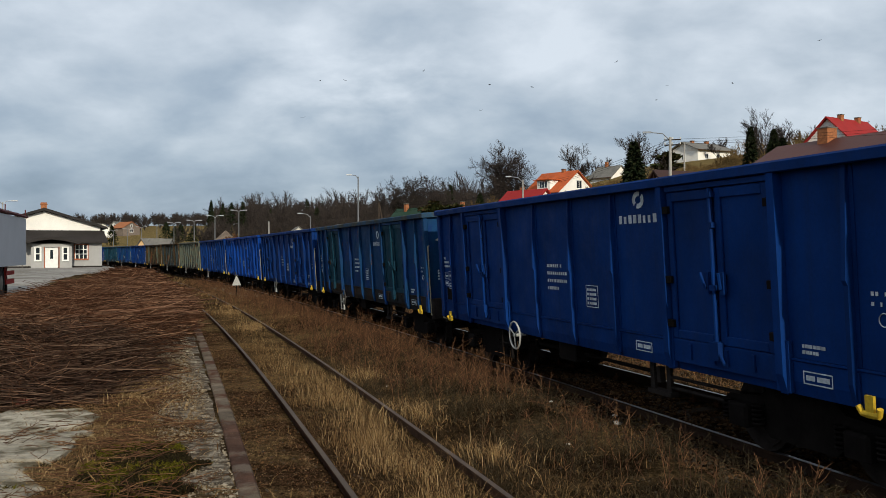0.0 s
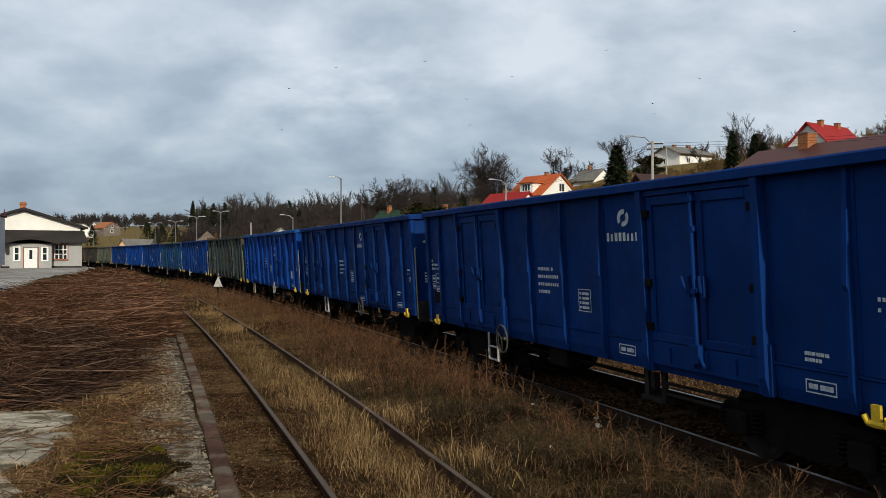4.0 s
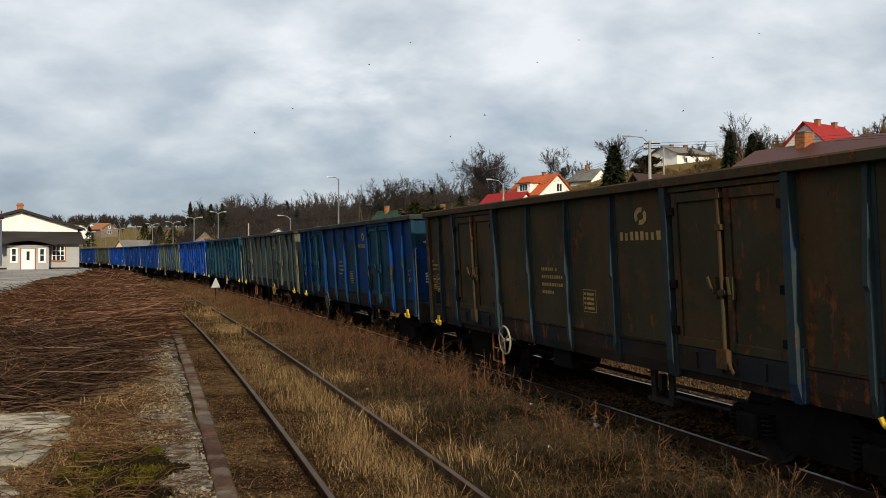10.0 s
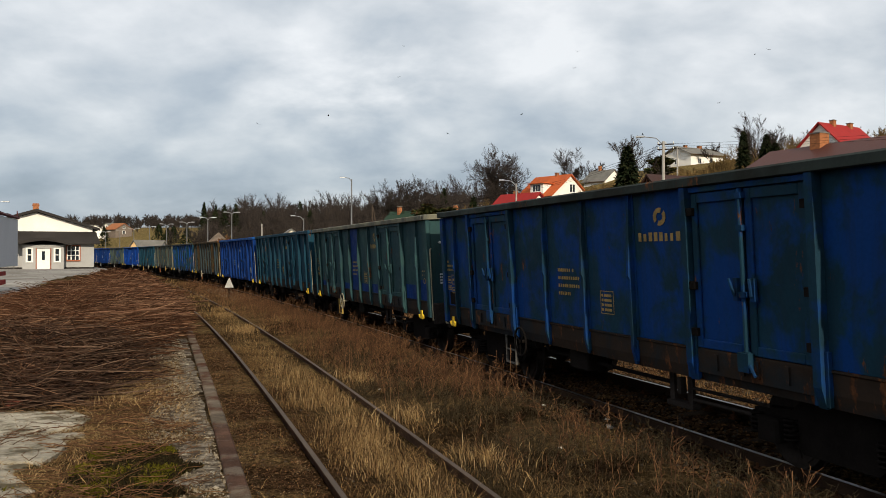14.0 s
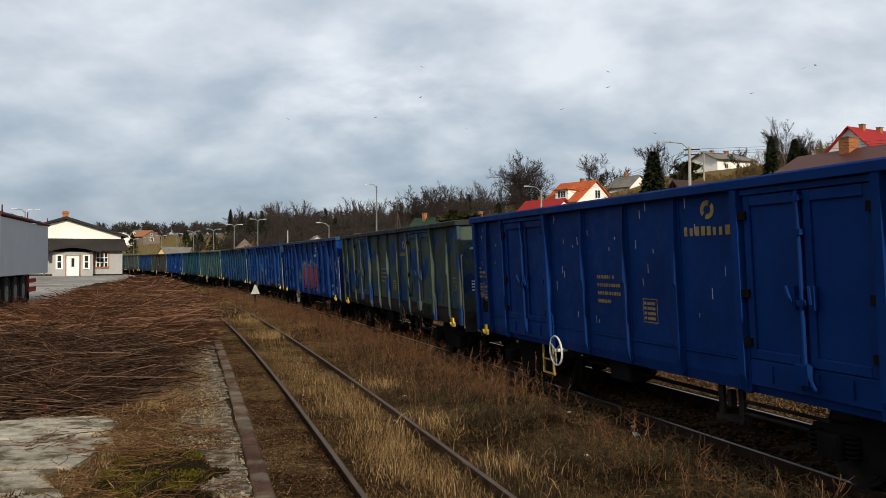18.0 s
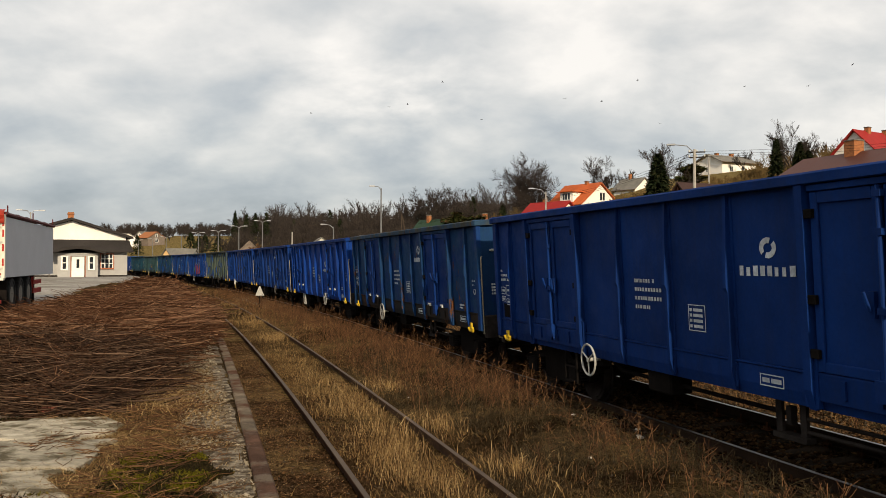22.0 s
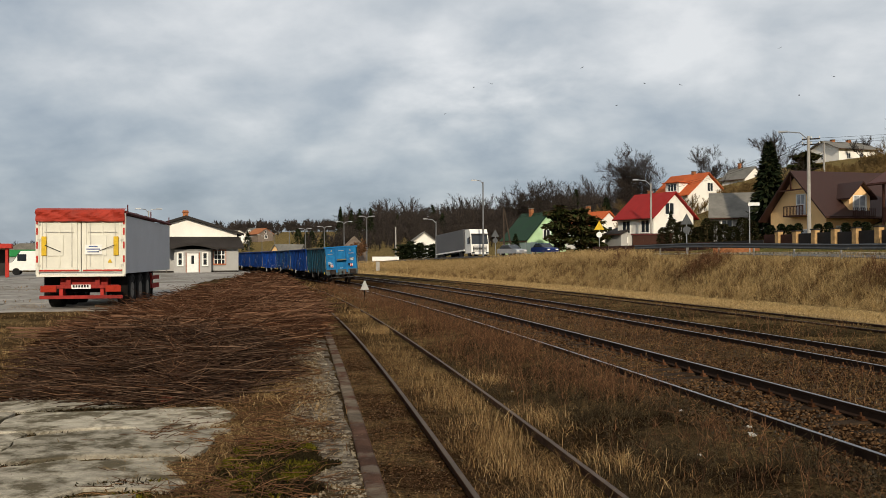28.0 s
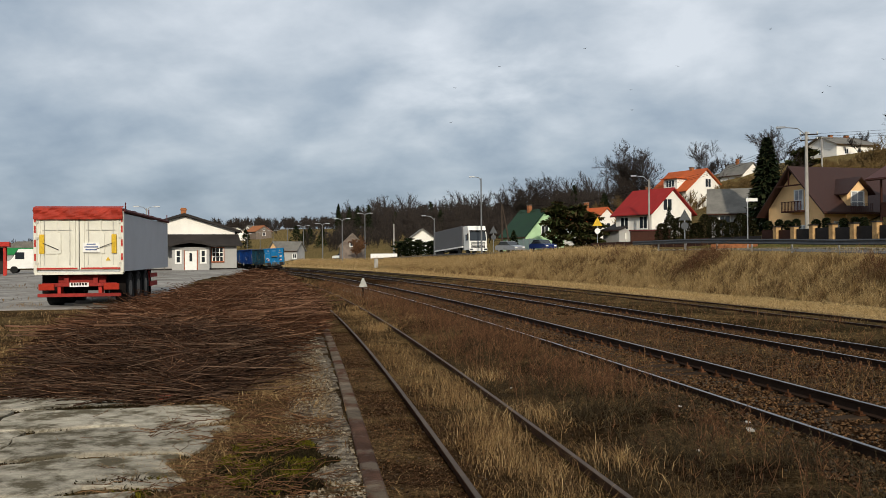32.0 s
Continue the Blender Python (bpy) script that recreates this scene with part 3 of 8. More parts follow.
    g["door_catch"] = Shape().box(-1.49, -0.16, 0, -1.45, 0.0, 0.035).box(-1.49, -0.16, -0.03, -1.45, -0.12, 0.0).mesh("door_catch", M_WHITE)
    t = Shape()
    for q in (-1, 1):
        t.box(min(q * 1.32, q * 1.50), -HALF + 0.102, TOPZ - 0.12, max(q * 1.32, q * 1.50), HALF - 0.102, TOPZ, c=0.02)
    g["top_rim"] = t.mesh("top_rim", BLUE)
    g["end_rim"] = Shape().box(-1.495, HALF - 0.1, TOPZ - 0.12, 1.495, HALF + 0.09, TOPZ + 0.004, c=0.02).mesh("end_rim", BLUE)
    e = Shape().box(-1.335, HALF - 0.05, BOTZ, 1.335, HALF, TOPZ - 0.11)
    g["end_wall"] = e.mesh("end_wall", BLUE)
    e = Shape().box(-0.07, HALF + 0.002, BOTZ - 0.05, 0.07, HALF + 0.13, TOPZ - 0.13, c=0.012)
    g["end_post"] = e.mesh("end_post", BLUE)
    c = Shape().box(-1.45, HALF - 0.12, BOTZ - 0.1, -1.35, HALF + 0.05, TOPZ - 0.125, c=0.012)
    g["corner_post"] = c.mesh("corner_post", BLUE)
    g["end_shelf"] = Shape().box(-0.42, HALF + 0.03, 2.02, 0.42, HALF + 0.36, 2.07).box(-0.42, HALF + 0.03, 2.07, 0.42, HALF + 0.08, 2.14).mesh("end_shelf", M_SANDY)
    s = Shape().pipe([(0, HALF - 0.01, 0), (0, HALF + 0.09, 0), (0.5, HALF + 0.09, 0), (0.5, HALF - 0.01, 0)], 0.014)
    g["end_grips"] = s.mesh("grab_rail", M_WHITE)
    g["floor"] = Shape().box(-1.335, -HALF + 0.05, BOTZ + 0.1, 1.335, HALF - 0.05, BOTZ + 0.2).mesh("wagon_floor", M_IRON)
    hs = Shape().box(-1.36, HALF - 0.02, BOTZ - 0.25, 1.36, HALF + 0.12, BOTZ + 0.22, c=0.02)
    g["headstock"] = hs.mesh("headstock", M_IRON)
    bu = Shape().tube((0, 0, 0), (0, 0.30, 0), 0.13, n=14).tube((0, 0.30, 0), (0, 0.50, 0), 0.10, n=14)
    bu.box(-0.24, 0.50, -0.18, 0.24, 0.545, 0.18, c=0.05).box(-0.20, -0.001, -0.18, 0.20, 0.05, 0.18)
    g["buffer"] = bu.mesh("buffer", M_IRON)
    co = Shape().box(-0.06, 0, -0.09, 0.06, 0.28, 0.05).tube((0, 0.28, -0.1), (0, 0.38, 0.02), 0.045)
    co.ring((0, 0.42, -0.18), 0.09, 0.025, "x", 12, 5).tube((0, 0.42, -0.28), (0, 0.36, -0.5), 0.03).tube((-0.12, 0.38, -0.28), (0.12, 0.38, -0.28), 0.022)
    co.pipe([(0.35, 0, -0.05), (0.38, 0.2, -0.15), (0.36, 0.26, -0.4), (0.30, 0.16, -0.55)], 0.028)
    co.pipe([(-0.35, 0, -0.05), (-0.40, 0.22, -0.12), (-0.42, 0.24, -0.38), (-0.34, 0.14, -0.5)], 0.028)
    g["coupling"] = co.mesh("coupling", M_IRON)
    hr = Shape().pipe([(-1.34, HALF + 0.03, 0.86), (-1.40, HALF + 0.11, 0.88), (-1.40, HALF + 0.12, 0.94), (-1.40, HALF + 0.12, 2.40), (-1.39, HALF + 0.11, 2.46), (-1.34, HALF + 0.03, 2.47)], 0.013)
    g["handrail"] = hr.mesh("handrail", M_WHITE)
    hr.v = [(-x, y, z) for x, y, z in hr.v]
    g["handrail_turned"] = hr.mesh("handrail", M_WHITE)
    hk = Shape().box(-0.03, -0.05, 0, 0.0, 0.05, 0.2).tube((-0.015, -0.1, 0.03), (-0.015, 0.1, 0.03), 0.03).tube((-0.015, -0.1, 0.03), (-0.03, -0.13, 0.10), 0.028).tube((-0.015, 0.1, 0.03), (-0.03, 0.13, 0.10), 0.028)
    g["rope_hook"] = hk.mesh("rope_hook", M_YEL)
    st = Shape().pipe([(-1.42, -0.21, BOTZ - 0.1), (-1.42, -0.21, 0.45), (-1.42, 0.21, 0.45), (-1.42, 0.21, BOTZ - 0.1)], 0.02).tube((-1.42, -0.21, 0.68), (-1.42, 0.21, 0.68), 0.018)
    g["step"] = st.mesh("step", M_WHITE)
    bw = Shape().ring((-1.50, 0, 0.88), 0.235, 0.017, "x", 28, 6).tube((-1.3, 0, 0.88), (-1.52, 0, 0.88), 0.03)
    for k in range(3):
        a = k * 2 * math.pi / 3 + 0.5
        bw.tube((-1.50, 0, 0.88), (-1.50, 0.235 * math.cos(a), 0.88 + 0.235 * math.sin(a)), 0.013)
    g["brake_wheel"] = bw.mesh("brake_wheel", M_WHITE)
    g["centre_sill"] = Shape().box(-0.22, -HALF, 0.72, 0.22, HALF, BOTZ + 0.09).mesh("centre_sill", M_DARK)
    g["cross_bearer"] = Shape().extrude([(-1.3, 0.93), (-0.225, 0.76), (0.225, 0.76), (1.3, 0.93), (1.3, BOTZ + 0.095), (-1.3, BOTZ + 0.095)], -0.06, 0.06).mesh("cross_bearer", M_DARK)
    g["air_tank"] = Shape().tube((0.55, -1.6, 0.66), (0.55, -0.5, 0.66), 0.2, n=14).mesh("air_tank", M_DARK)
    g["valve_box"] = Shape().box(-1.28, 0.3, 0.60, -0.95, 0.9, 0.92, c=0.02).mesh("valve_box", M_DARK)
    g["brake_rod"] = Shape().pipe([(-1.1, -1.9, 0.70), (-1.1, 2.0, 0.72), (-0.8, 2.9, 0.80)], 0.03).mesh("brake_rod", M_DARK)
    r = Shape()
    for y in (-1.75, -2.15):
        r.box(-1.16, y - 0.05, 0.48, -1.12, y + 0.05, 0.92)
    r.box(-1.20, -2.24, 0.44, -1.08, -1.68, 0.50).box(-1.18, -1.98, 0.60, -1.10, -1.90, 0.80)
    for z in (0.56, 0.70):
        r.tube((-1.14, -2.15, z), (-1.05, -3.5, z - 0.02), 0.022, n=6)
    g["brake_rigging"] = r.mesh("brake_rigging", M_IRON)
    bo = Shape()
    for q in (-1, 1):
        o = [(-1.38, 0.5), (-1.25, 0.36), (-0.62, 0.36), (-0.5, 0.26), (0.5, 0.26), (0.62, 0.36), (1.25, 0.36), (1.38, 0.5), (1.2, 0.66), (0.65, 0.70), (0.45, 0.86), (-0.45, 0.86), (-0.65, 0.70), (-1.2, 0.66)]
        n = len(o)
        x0, x1 = sorted((q * 0.93, q * 1.06))
        v = [(x0, y, z) for y, z in o] + [(x1, y, z) for y, z in o]
        bo.add(v, [(i, (i + 1) % n, (i + 1) % n + n, i + n) for i in range(n)] + [tuple(range(n)), tuple(range(2 * n - 1, n - 1, -1))])
        for y in (-0.9, 0.9):
            bo.box(min(q * 1.06, q * 1.2), y - 0.17, 0.33, max(q * 1.06, q * 1.2), y + 0.17, 0.60, c=0.03)
            for k in (-0.27, 0.27):
                for z in range(5):
                    bo.ring((q * 1.10, y + k, 0.40 + z * 0.05), 0.065, 0.016, "z", 10, 4)
    bo.box(-1.0, -0.25, 0.5, 1.0, 0.25, 0.82).box(-1.0, -1.34, 0.50, 1.0, -1.24, 0.62).box(-1.0, 1.24, 0.50, 1.0, 1.34, 0.62)
    g["bogie"] = bo.mesh("bogie", M_DARK)
    ws = Shape().tube((-1.05, 0, 0), (1.05, 0, 0), 0.085, n=10)
    for q in (-1, 1):
        ws.tube((q * 0.685, 0, 0), (q * 0.715, 0, 0), 0.485, n=28).tube((q * 0.715, 0, 0), (q * 0.82, 0, 0), 0.455, n=28)
        ws.tube((q * 0.82, 0, 0), (q * 0.835, 0, 0), 0.40, n=20).box(q * 0.84 - 0.01, -0.05, 0.1, q * 0.84 + 0.01, 0.05, 0.34)
    g["wheelset"] = ws.mesh("wheelset", M_IRON)


def bars(rows, h, gap_, seed, x=-1.386, light=False):
    """Unreadable lettering: rows of bars along -y (reading from the front)."""
    rnd = random.Random(seed)
    sh = Shape()
    for i, w in enumerate(rows):
        y, z = 0.0, -i * (h + gap_)
        while y < w - 0.05:
            k = min(rnd.uniform(0.04, 0.14) * (h / 0.08), w - y)
            k = min(k, 0.075) if light else k
            if not light:
                sh.box(x - 0.002, -y - k * 0.8, z - h, x, -y, z)
            elif rnd.random() < 0.88:
                sh.box(x - 0.002, -y - k * 0.62, z - h * 0.86, x, -y, z - h * 0.12)
            y += k
    return sh


def marking_meshes():
    g = WM
    g["number_panel"] = bars((0.58, 0.74, 0.74, 0.42), 0.066, 0.052, 4, light=True).mesh("lettering_panel", M_MARK)
    # the name: a row of plain bars
    for i, (wd, hg) in enumerate(((0.070, 0.10), (0.082, 0.10), (0.060, 0.085))):
        g["name_bar_%d" % i] = Shape().box(-1.388, -wd, 0, -1.386, 0, hg).mesh("name_bar", M_MARK)
    # data block at the front corner, a box of bars and a dark panel
    n = bars((0.14, 0.50, 0.50), 0.06, 0.025, 21, light=True)
    for y0, z0, y1, z1 in ((0, -0.34, 0.22, -0.48), (0.26, -0.30, 0.50, -0.50), (0, -0.52, 0.22, -0.62), (0.26, -0.56, 0.50, -0.68)):
        for a, b, c, d in ((y0, z1, y1, z1 + 0.012), (y0, z0 - 0.012, y1, z0), (y0, z1, y0 + 0.012, z0), (y1 - 0.012, z1, y1, z0), (y0 + 0.04, (z0 + z1) / 2 - 0.02, y1 - 0.04, (z0 + z1) / 2 + 0.02)):
            n.box(-1.388, -c, b, -1.386, -a, d)
    g["data_panel"] = n.mesh("lettering_panel", M_MARK)
    n = bars((0.34, 0.20), 0.07, 0.06, 33, light=True).ring((-1.387, -0.2, -0.36), 0.085, 0.008, "x", 16, 4)
    g["corner_text"] = n.mesh("lettering_panel", M_MARK)
    n = Shape()
    for a, b, c, d in ((0, -0.13, 0.40, -0.118), (0, -0.012, 0.40, 0), (0, -0.12, 0.012, -0.012), (0.388, -0.12, 0.40, -0.012), (0.04, -0.09, 0.16, -0.04), (0.19, -0.09, 0.36, -0.04)):
        n.box(-1.388, -c, b, -1.386, -a, d)
    g["sill_text"] = n.mesh("lettering_panel", M_MARK)
    s = Shape()
    for q in (1, -1):
        pts = [(0.145 * math.cos(radians(a_)), 0.125 * math.sin(radians(a_))) for a_ in range(-40, 111, 25)] + [(0.075 * math.cos(radians(a_)), 0.055 * math.sin(radians(a_))) for a_ in range(110, -41, -25)]
        v = [(-1.386, q * y, q * z) for y, z in pts] + [(-1.388, q * y, q * z) for y, z in pts]
        n = len(pts)
        s.add(v, [(i, (i + 1) % n, (i + 1) % n + n, i + n) for i in range(n)] + [tuple(range(n)), tuple(range(2 * n - 1, n - 1, -1))])
    g["emblem"] = s.mesh("emblem", M_MARK)
    s = Shape()
    for k in (0, 5):
        s.box(-1.388, -0.36, -k * 0.062 - 0.010, -1.386, 0, -k * 0.062)
    for y in (0, -0.36):
        s.box(-1.388, y - 0.010, -0.32, -1.386, y, 0)
    for k in range(4):
        for y, l in ((-0.03, 0.05), (-0.11, 0.20)):
            s.box(-1.388, y - l, -k * 0.066 - 0.082, -1.386, y, -k * 0.066 - 0.045)
    g["load_grid"] = s.mesh("load_grid", M_MARK)
    g["small_panel"] = bars((0.34, 0.28), 0.035, 0.025, 9).mesh("lettering_panel", M_MARK)
    g["plate"] = Shape().box(-1.392, -0.32, -0.28, -1.384, 0, 0).mesh("paper_plate", M_WHITE)
    g["end_text"] = bars((0.3, 0.45, 0.45, 0.40), 0.05, 0.03, 12).mesh("lettering_panel", M_MARK)
    tri = Shape().add([(-0.075, 0, 0), (0.075, 0, 0), (0, 0, 0.13), (-0.075, 0.004, 0), (0.075, 0.004, 0), (0, 0.004, 0.13)], [(0, 1, 2), (5, 4, 3), (0, 3, 4, 1), (1, 4, 5, 2), (2, 5, 3, 0)])
    g["warning"] = tri.mesh("warning_triangle", M_YEL)


M_GRN = material("sprayed_green_paint", (0.14, 0.30, 0.035), 0.6, vary=0.25, scale=5, grain=30, bump=0)


def graffiti(w, rnd):
    """Red block shapes with dark edges and white rims, green spikes round them, white scribbles towards the rear."""
    def flat(pts, x, mat, label):
        n = len(pts)
        v = [(x, y, z) for y, z in pts] + [(x - 0.0012, y, z) for y, z in pts]
        sh = Shape().add(v, [(i, (i + 1) % n, (i + 1) % n + n, i + n) for i in range(n)] + [tuple(range(n)), tuple(range(2 * n - 1, n - 1, -1))])
        part("graffiti_stroke", sh, mat, w, label)
    for i in range(22):
        y = 2.3 - i * 0.27
        h = rnd.uniform(0.45, 1.0)
        z = rnd.uniform(1.35, 1.75)
        flat([(y + 0.13, z), (y - 0.13, z - 0.1), (y - 0.05 + rnd.uniform(-0.15, 0.15), z + h)], -1.3862 - 0.0002 * (i % 3), M_GRN, "sprayed green spike")
    for y in (1.15, -0.30, -1.75):
        k = rnd.uniform(-0.12, 0.12)
        block = [(y + 0.62, 1.22), (y + 0.10, 1.16), (y + 0.08, 1.55), (y - 0.10, 1.56), (y - 0.12, 1.12), (y - 0.62, 1.10 + k), (y - 0.50, 2.20 + k), (y - 0.05, 2.02), (y + 0.02, 1.86), (y + 0.14, 2.06), (y + 0.55, 2.34)]
        flat([(y + (a - y) * 1.13, 1.7 + (b - 1.7) * 1.12) for a, b in block], -1.3880, M_DARK, "dark edge of sprayed block shape")
        flat(block, -1.3895, M_RED, "sprayed red block shape")
        for (a, b), (c, d) in (((y + 0.60, 2.42), (y + 0.12, 2.14)), ((y - 0.05, 2.10), (y - 0.56, 2.30 + k)), ((y - 0.56, 2.28 + k), (y - 0.68, 1.3))):
            l = math.hypot(c - a, d - b)
            p, q = -(d - b) / l * 0.028, (c - a) / l * 0.028
            flat([(a - p, b - q), (c - p, d - q), (c + p, d + q), (a + p, b + q)], -1.3910, M_DULLW, "sprayed white rim")
    for y0, z0 in ((-4.0, 1.75), (-4.35, 1.6), (-5.2, 1.9), (-5.5, 1.7), (-5.95, 1.9), (-5.8, 1.35)):
        y, z = y0, z0
        for k in range(4):
            y2, z2 = y + rnd.uniform(-0.22, 0.22), z + rnd.choice((-1, 1)) * rnd.uniform(0.1, 0.35)
            l = math.hypot(y2 - y, z2 - z)
            p, q = -(z2 - z) / l * 0.022, (y2 - y) / l * 0.022
            flat([(y - p, z - q), (y2 - p, z2 - q), (y2 + p, z2 + q), (y + p, z + q)], -1.3870 - 0.0015 * k, M_DULLW, "sprayed white scribble")
            y, z = y2, z2


wagon_meshes()
marking_meshes()
WM["tail_board"] = Shape().box(0.03, 0, 0.03, 0.27, 0.03, 0.27, c=0.005).mesh("tail_board", M_WHITE)
WM["tail_tri"] = Shape().add([(-0.10, 0, 0.11), (0.10, 0, 0.11), (0, 0, 0.0), (-0.10, 0.003, 0.11), (0.10, 0.003, 0.11), (0, 0.003, 0.0)], [(0, 1, 2), (5, 4, 3), (0, 3, 4, 1), (1, 4, 5, 2), (2, 5, 3, 0)]).mesh("red_triangle", M_RED)
TURN = pose(0, 0, 0, 0, 0, 180)


def wagon(look_, rim, door, mark, label, seed, end=None, name_z=2.51, extra="", rib=None, build="a", gear=(2.3, None, 3.0, None)):
    """An open goods wagon; its left side, which the yard sees, carries the markings."""
    rnd = random.Random(seed)
    w = thing("freight_wagon", Matrix(), label, "wagon", "wagons of the goods train")
    g = WM
    for side in (0, 1):
        t = TURN if side else Matrix()
        part("side_wall", g["side_wall"], look_, w, m=t)
        sill = look_ if look_ in (BLUE, BRIGHT) else M_SILL
        posts, ribs, c0, leaf_w = BUILDS[build]
        part("side_sill", g["side_sill"], sill, w, m=t)
        for y in ribs:
            part("rib", g["rib"], rib or look_, w, m=t @ pose(0, y, 0))
        for y in posts:
            part("door_post", g["door_post"], rib or look_, w, m=t @ pose(0, y, 0))
        for c in (-c0, c0):
            part("door_header", g["door_header_" + build], look_, w, m=t @ pose(0, c, 0))
            part("door_sill", g["door_sill_" + build], sill, w, m=t @ pose(0, c, 0))
            for q in (-1, 1):
                m = t @ pose(0, c - leaf_w - 0.02 if q < 0 else c + 0.0, 0)
                leaf = part("door_leaf", g["door_leaf_" + build], door, w, m=m)
                for z in (SILLZ + 0.15, 1.95, TOPZ - 0.45):
                    part("hinge", g["hinge"], None, leaf, m=pose(0, -0.01 if q < 0 else leaf_w - 0.02, z))
                if "w" in extra and not side:
                    part("door_catch", g["door_catch"], None, leaf, "white-tipped door catch", pose(0, 0.62, SILLZ + 0.05))
            part("locking_bar", g["locking_bar"], door, w, m=t @ pose(0, c, 0))
        for q in (-1, 1):
            part("rope_hook", g["rope_hook"], None, w, "yellow rope hook", t @ pose(-1.44, q * 5.9, BOTZ - 0.16))
    for q, t in ((1, Matrix()), (-1, TURN)):
        part("end_wall", g["end_wall"], end or look_, w, m=t)
        part("end_rim", g["end_rim"], end or rim, w, m=t)
        for x in (-0.46, 0.46):
            part("end_post", g["end_post"], end or look_, w, m=t @ pose(x, 0, 0))
        for x in (0, 2.80):
            part("corner_post", g["corner_post"], look_, w, m=t @ pose(x, 0, 0))
        part("end_shelf", g["end_shelf"], M_SANDY, w, "sand-coloured shelf of the end ladder", t)
        for x0, z in ((-1.15, 2.60), (-0.25, 2.86), (0.65, 2.60)):
            part("grab_rail", g["end_grips"], M_DULLW, w, "white grab rail", t @ pose(x0, 0, z))
        for q2 in (1, -1):
            part("handrail", g["handrail"] if q2 > 0 else g["handrail_turned"], M_GRIMY, w, "cream handrail", t)
        part("headstock", g["headstock"], M_HEADST if "t" in extra else M_IRON, w, m=t)
        for x in (-0.875, 0.875):
            part("buffer", g["buffer"], M_IRON, w, m=t @ pose(x, HALF + 0.12, 1.03))
        part("coupling", g["coupling"], M_IRON, w, m=t @ pose(0, HALF + 0.12, 1.0))
        b = part("bogie", g["bogie"], M_IRON if "t" in extra else M_DARK, w, "black bogie", t @ pose(0, 4.5, 0))
        for y in (-0.9, 0.9):
            part("wheelset", g["wheelset"], M_IRON, b, "dark steel wheelset", pose(0, y, 0.46))
        part("warning_triangle", g["warning"], None, w, "yellow warning triangle", t @ pose(-0.82, HALF + 0.002, 2.84))
        part("warning_triangle", g["warning"], None, w, "yellow warning triangle", t @ pose(0.82, HALF + 0.002, 2.84))
        part("lettering_panel", g["end_text"], M_MARK, w, "white lettering bars", t @ pose(1.15, HALF - 1.382, 1.90, 0, 0, -90) @ Matrix.Diagonal((1, 0.85, 0.8, 1)))
    part("top_rim", g["top_rim"], rim, w)
    part("wagon_floor", g["floor"], None, w)
    for k in ("centre_sill", "air_tank", "valve_box", "brake_rod", "brake_rigging"):
        part(k, g[k], None, w)
    for y in (-4.4, -2.6, -1.2, 0, 1.2, 2.6, 4.4):
        part("cross_bearer", g["cross_bearer"], None, w, m=pose(0, y, 0))
    wheel_y, wheel_mat, step_y, step_mat = gear
    if wheel_y is not None:
        part("brake_wheel", g["brake_wheel"], wheel_mat or M_BUFF, w, "spoked hand-brake wheel", pose(0, wheel_y, 0))
    if step_y is not None:
        part("step", g["step"], step_mat or M_BUFF, w, "bent-tube step", pose(0, step_y, 0))
    part("lettering_panel", g["number_panel"], mark, w, "lettering bars", pose(0, 0.93, 2.14))
    part("load_grid", g["load_grid"], mark, w, "lettering grid", pose(0, -0.40, 1.84))
    part("lettering_panel", g["data_panel"], mark, w, "block of lettering bars", pose(0, 6.32, 2.22))
    part("data_plate", Shape().box(-1.387, 5.86, 1.30, -1.381, 6.22, 1.56), M_DARK, w, "black data plate")
    part("lettering_panel", g["corner_text"], mark, w, "lettering bars", pose(0, -5.90, 1.98) @ Matrix.Diagonal((1, 0.7, 0.7, 1)))
    nz, mid, k0 = name_z, (ribs[1] + posts[1]) / 2, (1.02 if build == "a" else 0.86)
    for k in range(8):
        part("name_bar", g["name_bar_%d" % ((k * 5 + k // 3) % 3)], mark, w, m=pose(0, mid + (0.48 - 0.12 * k) * k0, nz) @ Matrix.Diagonal((1, k0 * (0.95 + 0.12 * (k % 3 == 1)), 1.1, 1)))
    part("emblem", g["emblem"], mark, w, "round emblem", pose(0, mid - 0.02, nz + 0.30) @ Matrix.Diagonal((1, 0.98, 0.9, 1)))
    if "s" in extra:
        part("sticker", Shape().box(-1.389, mid - 0.13, 1.46, -1.386, mid + 0.16, 1.64), M_WHITE, w, "white paper sticker")
        part("sticker_mark", Shape().box(-1.391, mid - 0.06, 1.51, -1.3895, mid + 0.10, 1.58), M_DARK, w, "dark mark on the sticker")
    if "p" in extra:
        part("paper_plate", g["plate"], None, w, "white plate", pose(0, -4.86, 1.64))
    if "x" in extra:
        sh = Shape()
        for _ in range(60):
            y, z, l = rnd.uniform(-6.3, 6.3), rnd.uniform(1.4, 3.0), rnd.uniform(0.03, 0.15)
            if all(abs(y - q) > 0.12 for q in posts + ribs) and abs(abs(y) - c0) > leaf_w + 0.08:
                sh.box(-1.3868, y, z, -1.3842, y + rnd.uniform(0.008, 0.02), z + l)
        part("scratches", sh, M_DULLW, w, "pale vertical scratches")
    if "g" in extra:
        graffiti(w, rnd)
